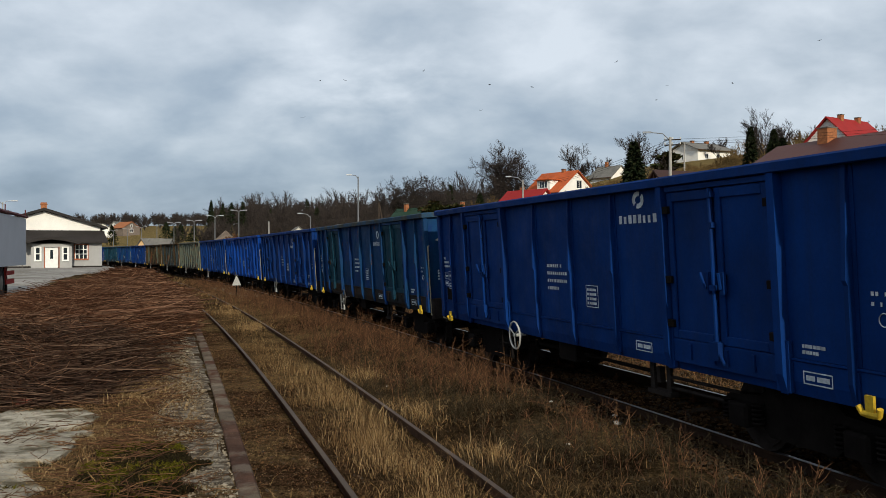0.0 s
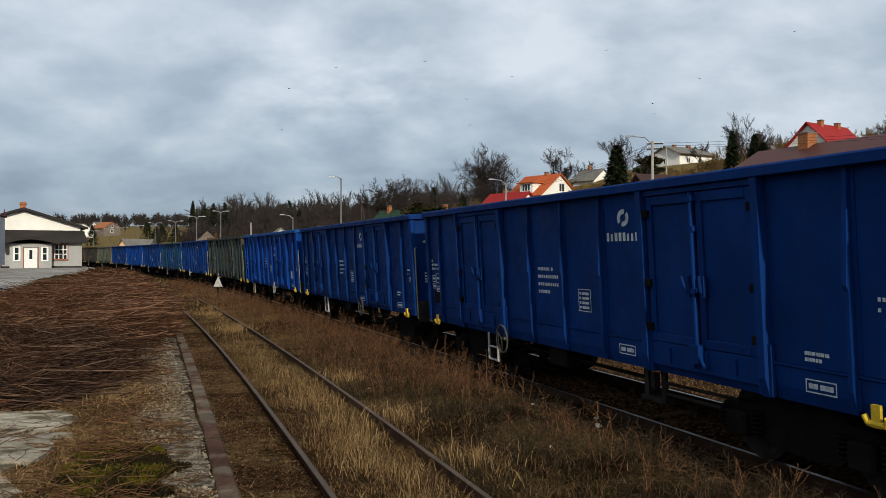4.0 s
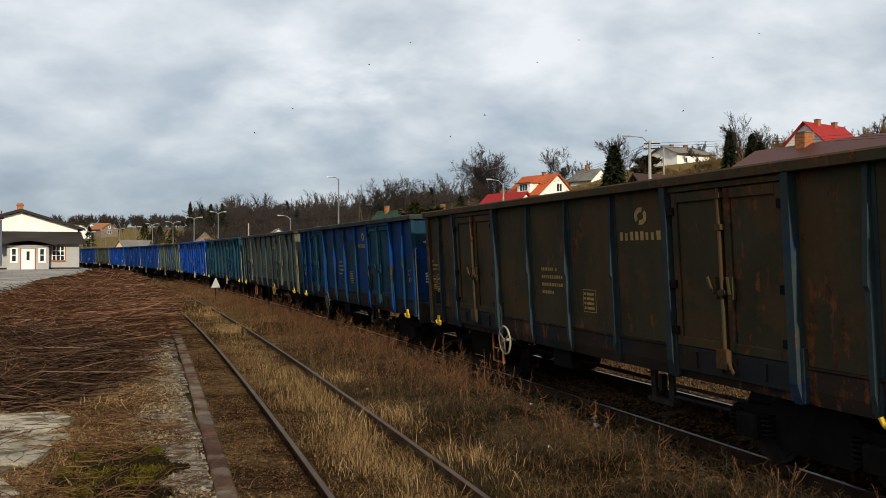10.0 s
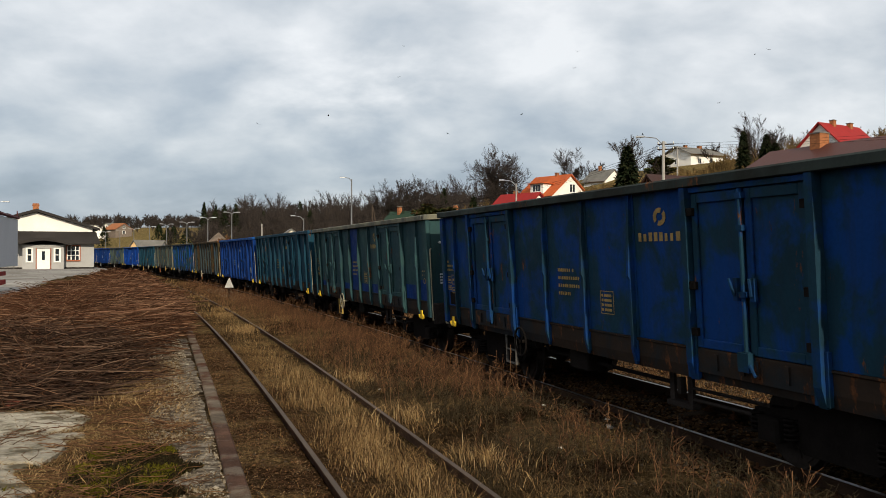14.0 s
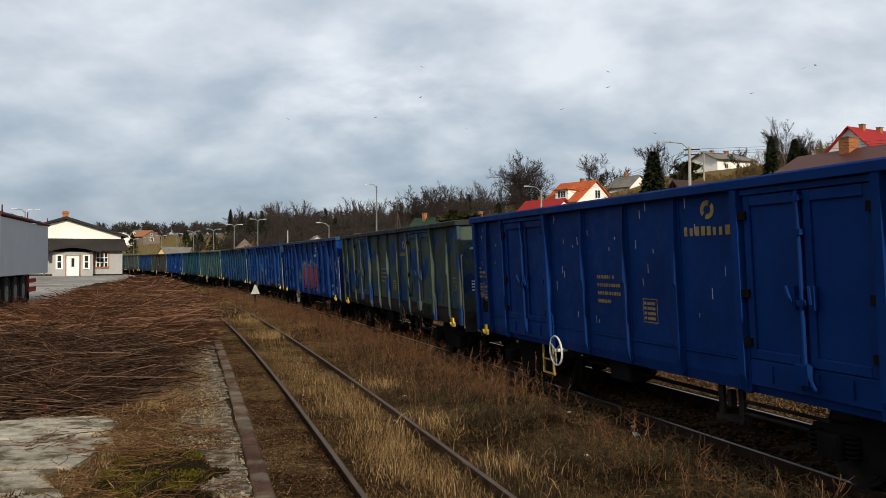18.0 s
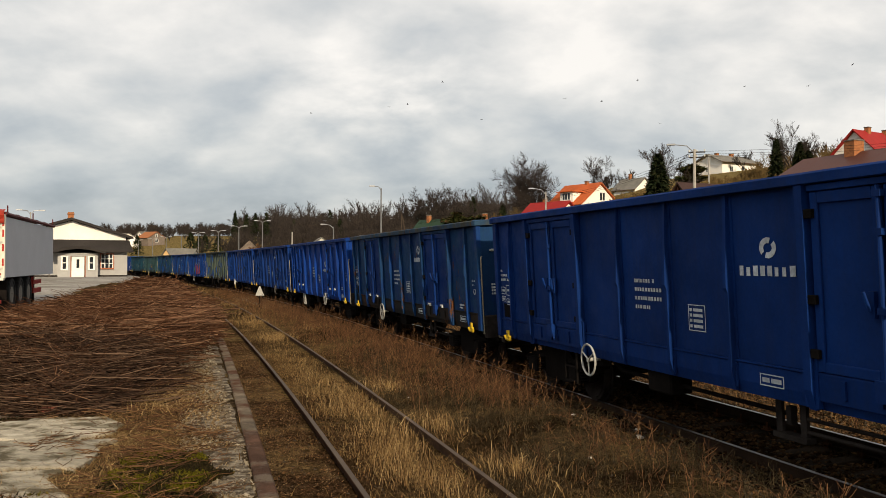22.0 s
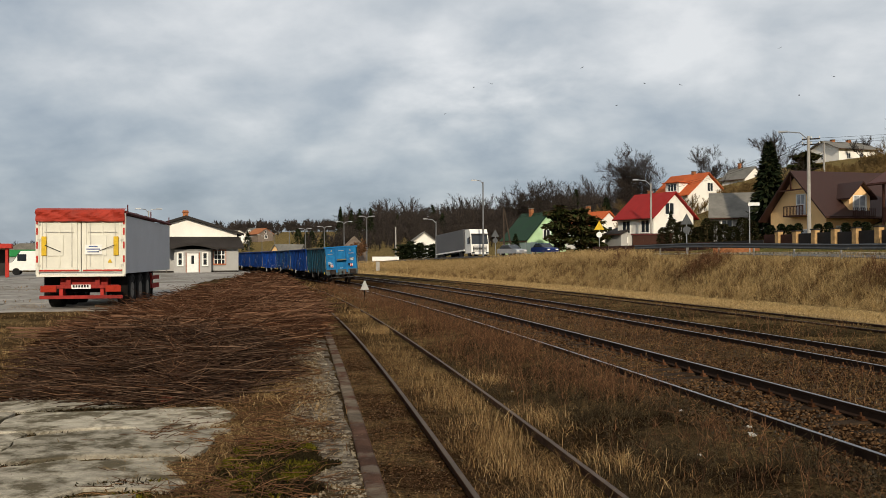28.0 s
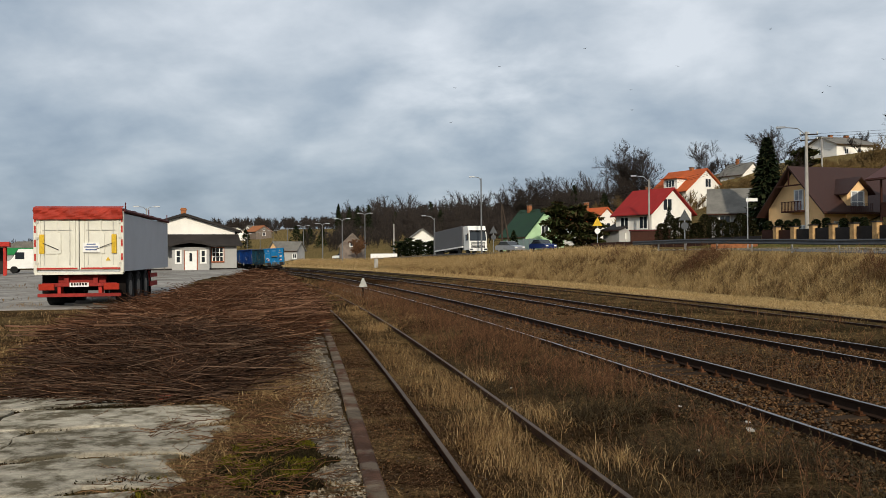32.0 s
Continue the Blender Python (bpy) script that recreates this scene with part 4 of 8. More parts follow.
    if "d" in extra:
        for y0 in (-1.62, -1.95, -2.3, -2.6):
            sh = Shape()
            for k in range(3):
                y = y0 + rnd.uniform(-0.12, 0.12)
                sh.add([(-1.3862, y, 1.25), (-1.3862, y + 0.07, 1.25), (-1.3862, y + 0.15, 1.75 + 0.1 * k), (-1.3862, y + 0.1, 1.8 + 0.1 * k), (-1.387, y, 1.25), (-1.387, y + 0.07, 1.25), (-1.387, y + 0.15, 1.75 + 0.1 * k), (-1.387, y + 0.1, 1.8 + 0.1 * k)],
                       [(0, 1, 2, 3), (7, 6, 5, 4), (0, 4, 5, 1), (1, 5, 6, 2), (2, 6, 7, 3), (3, 7, 4, 0)])
            part("graffiti_stroke", sh, M_DARK, w, "black sprayed stroke")
    if "r" in extra:
        for y0, y1, z0, z1 in ((0.10, 1.08, 1.28, 3.1), (-2.2, -1.26, 1.28, 1.52), (-5.52, -4.56, 1.28, 1.62), (-6.38, -5.72, 1.28, 1.75), (-1.08, -0.1, 1.28, 1.50), (1.26, 2.2, 1.28, 1.46), (4.56, 5.52, 1.28, 1.44)):
            part("repair_panel", Shape().box(-1.384, y0, z0, -1.3805, y1, z1), BLUE, w, "fresh blue repair patch")
    if "t" in extra:
        for x in (-1.0, 0.72):
            b = part("tail_board", g["tail_board"], M_WHITE, w, "red and white tail signal board", TURN @ pose(x, HALF + 0.16, 1.42))
            for q in (0, 1):
                part("red_triangle", g["tail_tri"], M_RED, b, "red triangle", pose(0.15, 0.031, 0.15, 0, 180 * q, 0))
            part("bracket", Shape().box(0.26, -0.15, 0.14, 0.40, 0.02, 0.30, c=0.01), M_DARK, b)
        pl = part("label_plate", Shape().box(-0.19, 0, 0, 0.19, 0.004, 0.26), M_HEADST, w, "grey label panel with pale bars", TURN @ pose(-0.93, HALF + 0.001, 1.95))
        for k in range(4):
            part("lettering_bar", Shape().box(-0.16, 0.0042, 0.03 + k * 0.057, 0.16 - 0.04 * (k % 2), 0.006, 0.062 + k * 0.057), M_MARK, pl)
        part("oval_mark", Shape().ring((0, 0, 0), 0.10, 0.012, "y", 20, 4), M_MARK, w, "pale oval mark", TURN @ pose(0.02, HALF + 0.002, 1.36) @ Matrix.Diagonal((0.85, 0.2, 0.5, 1)))
        b = part("brake_beam", Shape().tube((-1.05, 0, 0), (1.05, 0, 0), 0.035, n=8), M_BUFF, w, "dusty brake beam under the headstock", TURN @ pose(0, HALF - 0.02, 0.52))
        for x in (-0.95, -0.45, 0.45, 0.95):
            part("hanger", Shape().tube((x, 0, 0), (x * 0.97, -0.05, 0.36), 0.025, n=6), M_BUFF, b)
        for x in (-0.62, 0.62):
            part("brake_hose", Shape().pipe([(x, 0.1, 0.30), (x, 0.26, 0.22), (x * 0.9, 0.30, 0.0), (x * 0.75, 0.22, -0.14)], 0.028), M_IRON, b, "hanging brake hose")
    if mark is M_MARK:
        for y in (mid + 0.22, -4.98):
            part("lettering_panel", g["sill_text"], mark, w, "framed lettering bars", pose(-0.004, y, 1.16))
        part("lettering_panel", g["small_panel"], mark, w, "lettering bars", pose(0, -4.98, 1.42))
    return w


# ---- many small pieces in one mesh ----
def cloud(name, verts, faces, mat, label, category, parent=None):
    """One mesh of many alike pieces: verts (pieces, points, 3), faces the pattern of each."""
    n, k = verts.shape[:2]
    me = bpy.data.meshes.new(name)
    me.vertices.add(n * k)
    me.vertices.foreach_set("co", verts.reshape(-1).astype(np.float32))
    tot = np.array([len(f) for f in faces])
    idx = np.concatenate([np.array(f) for f in faces])
    allidx = (idx[None, :] + (np.arange(n) * k)[:, None]).reshape(-1)
    tots = np.tile(tot, n)
    starts = np.concatenate([[0], np.cumsum(tots)[:-1]])
    me.loops.add(len(allidx))
    me.loops.foreach_set("vertex_index", allidx.astype(np.int32))
    me.polygons.add(len(tots))
    me.polygons.foreach_set("loop_start", starts.astype(np.int32))
    me.polygons.foreach_set("loop_total", tots.astype(np.int32))
    me.materials.append(mat)
    me.update(calc_edges=True)
    ob = new(name, me)
    if parent is not None:
        ob.parent = parent
        ob["kind"] = "stuff"
        return ob
    return tagged(ob, label, category, kind="stuff")


def island_material(name, colours, rough=0.9, grain=30.0, translucent=0.0):
    """Each piece takes its own colour from the list."""
    m = bpy.data.materials.new(name)
    m.use_nodes = True
    nt = m.node_tree
    b = nt.nodes["Principled BSDF"]
    r = nt.nodes.new("ShaderNodeNewGeometry").outputs["Random Per Island"]
    n = len(colours)
    col = ramp(nt, r, [((i + 0.5) / n, c) for i, c in enumerate(colours)])
    co = nt.nodes.new("ShaderNodeTexCoord").outputs["Object"]
    col = mix(nt, 0.6, col, ramp(nt, noise_of(nt, co, grain, 3, 0.6), [(0.3, (0.5, 0.5, 0.5)), (0.7, (1.1, 1.1, 1.1))]), "MULTIPLY")
    link(nt, col, b.inputs["Base Color"])
    b.inputs["Roughness"].default_value, b.inputs["Specular IOR Level"].default_value = rough, 0.0
    return m


M_STRAW = island_material("dry_straw_grass", [(0.33, 0.215, 0.092), (0.16, 0.094, 0.042), (0.48, 0.345, 0.17), (0.062, 0.036, 0.019), (0.25, 0.155, 0.066), (0.11, 0.062, 0.03)])
M_DARKG = island_material("dark_matted_weeds", [(0.030, 0.022, 0.013), (0.062, 0.046, 0.026), (0.016, 0.012, 0.008), (0.105, 0.080, 0.045), (0.042, 0.031, 0.017)])
M_DULLG = island_material("brown_dead_grass", [(0.085, 0.047, 0.021), (0.19, 0.118, 0.048), (0.034, 0.020, 0.011), (0.30, 0.20, 0.088), (0.12, 0.066, 0.029)])
M_WEED = island_material("russet_weed_stalks", [(0.085, 0.043, 0.024), (0.15, 0.075, 0.038), (0.045, 0.025, 0.016), (0.22, 0.12, 0.058)])
M_GRAVEL = island_material("pale_gravel", [(0.26, 0.215, 0.15), (0.11, 0.082, 0.052), (0.37, 0.32, 0.24), (0.05, 0.036, 0.022), (0.19, 0.15, 0.10)])
M_LEAF = island_material("russet_leaf_litter", [(0.11, 0.054, 0.026), (0.17, 0.090, 0.044), (0.026, 0.015, 0.009), (0.30, 0.20, 0.11), (0.06, 0.031, 0.017), (0.035, 0.021, 0.013)])
M_TWIGD = island_material("grey_dead_twigs", [(0.030, 0.018, 0.012), (0.07, 0.042, 0.028), (0.014, 0.009, 0.007), (0.15, 0.095, 0.062), (0.045, 0.026, 0.018)])
M_BANK = island_material("bleached_bank_grass", [(0.44, 0.31, 0.14), (0.25, 0.16, 0.07), (0.54, 0.40, 0.20), (0.13, 0.08, 0.036), (0.36, 0.245, 0.105)])
M_TWIG = island_material("russet_brushwood", [(0.055, 0.025, 0.014), (0.12, 0.056, 0.030), (0.015, 0.009, 0.006), (0.27, 0.155, 0.090), (0.024, 0.013, 0.009), (0.085, 0.040, 0.022), (0.035, 0.017, 0.010)])
M_STONES = island_material("ballast_stones", [(0.055, 0.031, 0.017), (0.10, 0.056, 0.028), (0.022, 0.014, 0.009), (0.16, 0.085, 0.036), (0.06, 0.048, 0.036)])
M_HUMUS = island_material("black_humus_and_moss", [(0.022, 0.016, 0.009), (0.010, 0.008, 0.005), (0.040, 0.030, 0.014), (0.016, 0.014, 0.006)])
M_MOSSY = island_material("yellow_green_moss", [(0.085, 0.075, 0.008), (0.045, 0.042, 0.006), (0.13, 0.11, 0.012), (0.020, 0.018, 0.005)])
M_BARK = material("grey_brown_bark", (0.060, 0.046, 0.036), 0.9, vary=0.4, scale=2, grain=20, bump=0.5, spec=0.02)
M_WOODS = island_material("bare_winter_branches", [(0.038, 0.032, 0.030), (0.056, 0.046, 0.040), (0.024, 0.021, 0.020), (0.080, 0.064, 0.052)], grain=1.0)
M_OCHREB = island_material("ochre_winter_shrubs", [(0.17, 0.115, 0.045), (0.12, 0.08, 0.035), (0.22, 0.145, 0.06), (0.075, 0.052, 0.028)], grain=1.0)
M_THUJA = island_material("brown_green_thuja", [(0.020, 0.026, 0.011), (0.034, 0.036, 0.015), (0.052, 0.046, 0.022), (0.028, 0.022, 0.012)], grain=3.0)
M_LAWN = island_material("winter_lawn_grass", [(0.09, 0.10, 0.028), (0.14, 0.13, 0.045), (0.06, 0.075, 0.02), (0.20, 0.16, 0.07)])
M_NEEDLE = island_material("dark_conifer_needles", [(0.011, 0.018, 0.009), (0.020, 0.028, 0.013), (0.034, 0.038, 0.017)], grain=3.0)
M_PINE = island_material("olive_pine_needles", [(0.026, 0.036, 0.012), (0.046, 0.054, 0.018), (0.068, 0.066, 0.024), (0.05, 0.032, 0.016)], grain=3.0)
RNG = np.random.default_rng(11)
ARC_Z = np.vectorize(ground_z)


def places(n, s0, s1, d0, d1, keep=None):
    """Random places on the ground between two stretches; keep(s, d): their chance."""
    s, d = RNG.uniform(s0, s1, n), RNG.uniform(d0, d1, n)
    if keep is not None:
        k = RNG.random(n) < keep(s, d)
        s, d = s[k], d[k]
    a = PH0 + s / R1
    return np.stack([CX + (R1 + d) * np.cos(a), CY + (R1 + d) * np.sin(a), ARC_Z(s, d)], 1)


def patch(x, y, scale, seed=0.0):
    return np.array([noise.noise(Vector((a * scale, b * scale, seed))) for a, b in zip(x, y)])


def blades(p, height, width, lean=0.35, jitter=0.4):
    """Bent blades: a quad and a tip each."""
    n = len(p)
    h = height * RNG.uniform(1 - jitter, 1 + jitter, n)
    a, w = RNG.uniform(0, 2 * np.pi, n), width * RNG.uniform(0.6, 1.3, n)
    b, l = RNG.uniform(0, 2 * np.pi, n), lean * RNG.uniform(0.1, 1.4, n) * h
    side = np.stack([np.cos(a) * w / 2, np.sin(a) * w / 2, 0 * a], 1)
    tip = np.stack([np.cos(b) * l, np.sin(b) * l, h], 1)
    mid = np.stack([np.cos(b) * l * 0.3, np.sin(b) * l * 0.3, h * 0.6], 1)
    q = p - np.array([0, 0, 0.02])
    return np.stack([q - side, q + side, q + mid + side * 0.7, q + mid - side * 0.7, q + tip], 1)


BLADE = [(0, 1, 2, 3), (3, 2, 4)]


def sticks(a, b, r0, r1, sag=0.0):
    """Three-sided sticks from a to b with a bend halfway."""
    n = len(a)
    d = b - a
    ln = np.linalg.norm(d, axis=1, keepdims=True) + 1e-9
    u = np.cross(d / ln, np.array([0.13, 0.27, 0.95]))
    u /= np.linalg.norm(u, axis=1, keepdims=True) + 1e-9
    w = np.cross(d / ln, u)
    mid = (a + b) / 2 + u * (RNG.normal(0, 0.075, (n, 1)) * ln) + w * (RNG.normal(0, 0.05, (n, 1)) * ln) - np.array([0, 0, 1]) * sag * ln
    r0, r1 = np.broadcast_to(np.asarray(r0, float).reshape(-1, 1), (n, 1)), np.broadcast_to(np.asarray(r1, float).reshape(-1, 1), (n, 1))
    out = []
    for c, r in ((a, r0), (mid, (r0 + r1) / 2), (b, r1)):
        for k in range(3):
            t = 2 * np.pi * k / 3
            out.append(c + u * (r * np.cos(t)) + w * (r * np.sin(t)))
    return np.stack(out, 1)


STICK = [(0, 1, 4, 3), (1, 2, 5, 4), (2, 0, 3, 5), (3, 4, 7, 6), (4, 5, 8, 7), (5, 3, 6, 8)]


def vegetation():
    sid = np.vectorize(siding_d)
    # straw between the siding's rails, thick towards the outer rail
    p = places(105000, -9, 26, -6.2, -3.2, lambda s, d: np.clip(np.exp(-((d - sid(s) - 0.12) / 0.42) ** 2) * np.clip(1.2 - s / 11, 0.12, 1) * (0.6 + 1.6 * patch(s, d, 0.9, 12.0)), 0, 1) * (np.abs(d - sid(s)) < 0.64))
    cloud("straw_grass", blades(p, 0.12 + 0.11 * RNG.random(len(p)), 0.0048, 0.8, 0.6), BLADE, M_STRAW, "tall straw-coloured grass between the siding's rails", "grass")
    # thinner brown growth over the siding bed and the strip beside it
    p = places(150000, -9, 30, -6.75, -1.3, lambda s, d: np.clip(0.5 + 1.3 * patch(s, d, 1.1, 3.0), 0.06, 1) * (np.abs(np.abs(d - sid(s)) - 0.753) > 0.11) * np.where(s > 14, 0.5, 1) * np.where(d < sid(s) - 0.85, 0.22, 1.0) * (1 - 0.6 * np.clip((5 - s) / 4, 0, 1) * np.clip((d + 3.6) / 0.9, 0, 1)))
    cloud("dead_grass", blades(p, 0.065 + 0.06 * RNG.random(len(p)), 0.006, 1.6, 0.6), BLADE, M_DULLG, "low brown dead grass over the siding bed", "grass")
    p = places(9000, 26, 100, -6.8, -1.6, lambda s, d: 0.3 + 0.6 * (patch(s, d, 0.3, 5.0) > 0))
    cloud("dead_grass", blades(p, 0.2, 0.03, 0.7), BLADE, M_DULLG, "brown dead grass along the line", "grass")
    # pale tufts
    c = [(20, -3.95), (22.5, -2.5), (19, -4.3), (31, -3.6), (44, -3.4), (2.0, -3.6), (-1.2, -3.5), (6.5, -3.4), (9.5, -8.2), (-2.3, -7.7), (-0.6, -7.9), (-1.5, -7.8), (27, -4.0)]
    pts = []
    for s, d in c:
        if d < -7:
            continue
        n = 420
        a, r = RNG.uniform(0, 6.283, n), np.abs(RNG.normal(0, 0.36, n))
        ss, dd = s + r * np.cos(a) * 1.6, d + r * np.sin(a)
        t = PH0 + ss / R1
        pts.append(np.stack([CX + (R1 + dd) * np.cos(t), CY + (R1 + dd) * np.sin(t), ARC_Z(ss, dd)], 1))
    cloud("grass_tufts", blades(np.concatenate(pts), 0.19, 0.010, 1.0), BLADE, M_STRAW, "pale tufts of dry grass", "grass")
    p = places(85000, -9, 18, -6.8, -5.3, lambda s, d: 1.0 * (d < sid(s) - 0.83) * (d > sid(s) - 1.93) * np.clip(0.7 + patch(s, d, 1.5, 41.0), 0.1, 1))
    cloud("leaf_litter", blades(p, 0.024, 0.019, 1.7, 0.7), BLADE, M_LEAF, "russet leaf litter beside the siding rail", "litter")
    # dark matted weeds between the siding and track one, and between the running tracks
    p = places(110000, -9, 16, -3.95, -0.95, lambda s, d: np.clip(0.45 + 1.5 * patch(s, d, 0.7, 61.0), 0.05, 1) * np.clip((14 - s) / 8, 0.1, 1))
    cloud("dead_grass", blades(p, 0.055 + 0.05 * RNG.random(len(p)), 0.0058, 1.9, 0.6), BLADE, M_DARKG, "dark matted weeds beside the running track", "grass")
    p = places(60000, -4, 45, 1.3, 10.4, lambda s, d: np.clip(0.15 + 2.2 * patch(s, d, 0.45, 71.0), 0.0, 1) * (np.abs(d - 5.25) > 1.35))
    cloud("dead_grass", blades(p, 0.09 + 0.08 * RNG.random(len(p)), 0.008, 1.2, 0.6), BLADE, M_DARKG, "dark weeds between the running tracks", "grass")
    p = places(2200, -7, 12, -3.3, -1.3, lambda s, d: np.clip(0.1 + 2.0 * patch(s, d, 0.8, 81.0), 0, 1))
    n = len(p)
    top = p + np.stack([RNG.normal(0, 0.07, n), RNG.normal(0, 0.07, n), RNG.uniform(0.12, 0.42, n)], 1)
    a, b = [p], [top]
    for k in range(6):
        q = p + (top - p) * RNG.uniform(0.25, 0.95, (n, 1))
        a.append(q)
        b.append(q + np.stack([RNG.normal(0, 0.06, n), RNG.normal(0, 0.06, n), RNG.uniform(0.02, 0.10, n)], 1))
    cloud("weed_stalks", sticks(np.concatenate(a), np.concatenate(b), 0.0035, 0.002), STICK, M_DARKG, "blackish dead weeds beside the running track", "weeds")
    # brambles on the brow of the bank
    p = places(8000, 6, 70, 18.2, 20.6, lambda s, d: np.clip(0.0 + 2.6 * patch(s, d, 0.28, 91.0), 0, 1) * np.clip((d - 17.8) / 1.4, 0, 1))
    n = len(p)
    top = p + np.stack([RNG.normal(0, 0.25, n), RNG.normal(0, 0.25, n), RNG.uniform(0.35, 0.95, n)], 1)
    a, b = [p], [top]
    for k in range(4):
        q = p + (top - p) * RNG.uniform(0.3, 1.0, (n, 1))
        a.append(q)
        b.append(q + RNG.normal(0, 0.2, (n, 3)))
    cloud("brambles", sticks(np.concatenate(a), np.concatenate(b), 0.008, 0.005), STICK, M_WEED, "russet brambles on the brow of the bank", "shrub")
    # russet weeds beside track one: a stalk with side shoots
    p = places(8500, -9, 62, -3.7, -1.5, lambda s, d: np.clip(0.25 + 0.9 * np.exp(-((d + 2.2) / 0.55) ** 2), 0, 1) * np.clip(1.15 - s / 75, 0.15, 1) * (patch(s, d, 0.5, 9.0) > -0.3) * np.clip((s + 3) / 9, 0.12, 1))
    n = len(p)
    h = RNG.uniform(0.18, 0.62, n) * (1 + 0.5 * (RNG.random(n) < 0.1))
    top = p + np.stack([RNG.normal(0, 0.08, n), RNG.normal(0, 0.08, n), h], 1)
    a, b = [p], [top]
    for k in range(5):
        f = RNG.uniform(0.3, 0.9, (n, 1))
        q = p + (top - p) * f
        a.append(q)
        b.append(q + np.stack([RNG.normal(0, 0.07, n), RNG.normal(0, 0.07, n), RNG.uniform(0.04, 0.14, n)], 1))
    cloud("weed_stalks", sticks(np.concatenate(a), np.concatenate(b), 0.0042, 0.0028), STICK, M_WEED, "russet dead weeds beside the running track", "weeds")
    # sparse weeds between the running tracks
    p = places(2600, -4, 60, 1.6, 10.5, lambda s, d: (np.abs(d - 5.25) > 1.6) * 0.9 * (patch(s, d, 0.5, 2.0) > -0.1))
    n = len(p)
    top = p + np.stack([RNG.normal(0, 0.1, n), RNG.normal(0, 0.1, n), RNG.uniform(0.15, 0.5, n)], 1)
    q = p + (top - p) * 0.5
    cloud("weed_stalks", sticks(np.concatenate([p, q, q]), np.concatenate([top, q + RNG.normal(0, 0.1, (n, 3)) + [0, 0, 0.12], q + RNG.normal(0, 0.1, (n, 3)) + [0, 0, 0.1]]), 0.006, 0.003), STICK, M_WEED, "russet dead weeds between the tracks", "weeds")
    p = places(46000, 0, 75, 7.0, 13.2, lambda s, d: np.clip(0.35 + 1.4 * patch(s, d, 0.55, 21.0) + 0.25 * (d > 12.3), 0.03, 1))
    cloud("dead_grass", blades(p, 0.10, 0.016, 1.2, 0.6), BLADE, M_DULLG, "tufts of brown grass round the disused track", "grass")
    p = places(9000, -4, 40, 1.4, 4.2, lambda s, d: np.clip(0.2 + 1.6 * patch(s, d, 0.6, 31.0), 0, 1))
    cloud("dead_grass", blades(p, 0.12, 0.012, 1.0, 0.6), BLADE, M_DULLG, "sparse brown grass between the running tracks", "grass")
    # straw strip and the bank
    p = places(60000, 2, 110, 12.6, 17.8, lambda s, d: np.clip(0.25 + 0.8 * np.exp(-((d - 15.4) / 1.6) ** 2), 0, 1))
    cloud("straw_grass", blades(p, 0.11, 0.018, 1.3), BLADE, M_BANK, "short pale grass at the foot of the bank", "grass")
    p = places(150000, -4, 120, 17.2, 22.2, lambda s, d: np.clip(1.05 - 0.8 * (d > 20.5) - 0.4 * (d > 21.0), 0, 1))
    hh = 0.36 + 0.24 * patch(p[:, 0], p[:, 1], 0.35, 4.0) + 0.42 * patch(p[:, 0], p[:, 1], 1.6, 8.0)
    k = 0.6 * patch(p[:, 0], p[:, 1], 0.45, 6.0) + patch(p[:, 0], p[:, 1], 1.7, 2.0) > 0.10
    v = blades(p, np.clip(hh, 0.10, 0.8), 0.016, 1.15, 0.6)
    cloud("bank_grass", v[~k], BLADE, M_BANK, "tall straw-coloured grass on the bank", "grass")
    cloud("bank_grass", v[k], BLADE, M_DULLG, "tall brown grass on the bank", "grass")
    p = places(16000, 95, 260, 12.5, 30, lambda s, d: np.clip(0.6 + patch(s, d, 0.3, 51.0), 0, 1) * ((d < 21.5 + 0.02 * s) | (d > 29)))
    cloud("bank_grass", blades(p, 0.35, 0.05, 0.9, 0.6), BLADE, M_BANK, "pale dry grass on the verge beside the line", "grass")
    p = places(52000, 52, 200, 19.8, 22.55, lambda s, d: np.clip(0.7 + 0.9 * patch(s, d, 0.4, 57.0), 0.1, 1))
    cloud("bank_grass", blades(p, 0.45, 0.03, 0.9, 0.6), BLADE, M_BANK, "tall dry grass on the verge before the road", "grass")
    p = places(26000, 12, 62, 30.6, 33.0, lambda s, d: np.clip(0.75 + 0.9 * patch(s, d, 0.5, 63.0), 0.1, 1))
    cloud("lawn_grass", blades(p, 0.12, 0.03, 1.1, 0.5), BLADE, M_LAWN, "short green winter grass between pavement and garden fence", "grass")
    # yard: dead grass round the heap and the paving
    p = places(34000, -8, 22, -13.5, -6.9, lambda s, d: np.clip(0.1 + 0.9 * (patch(s, d, 0.8, 1.0) > -0.05) * (d < -7.35 - 0.0 * s), 0, 1) * ((s > -1.0) | (d > -8.2) | (RNG.random(s.shape) < 0.03)))
    cloud("dead_grass", blades(p, 0.09, 0.009, 1.1), BLADE, M_DULLG, "matted brown grass over the yard's edge", "grass")
    p = places(14000, -1.0, 30, -16, -11.2, lambda s, d: 0.8 * (patch(s, d, 0.45, 7.0) > 0.0))
    cloud("grass_tufts", blades(p, 0.10, 0.008, 1.2), BLADE, M_STRAW, "straw-coloured grass behind the paving", "grass")
    p = places(2500, 22, 60, -40, -12, lambda s, d: 0.9 * (patch(s, d, 0.22, 2.5) > 0.22))
    cloud("grass_tufts", blades(p, 0.16, 0.03, 0.8), BLADE, M_DULLG, "weeds in the joints of the concrete yard", "grass")
    p = places(20000, -1.6, 10, -14, -10.7, lambda s, d: np.clip(0.45 + 1.2 * patch(s, d, 0.7, 17.0), 0.05, 1) * (d < -10.9 - 0.06 * np.clip(s, 0, 8)))
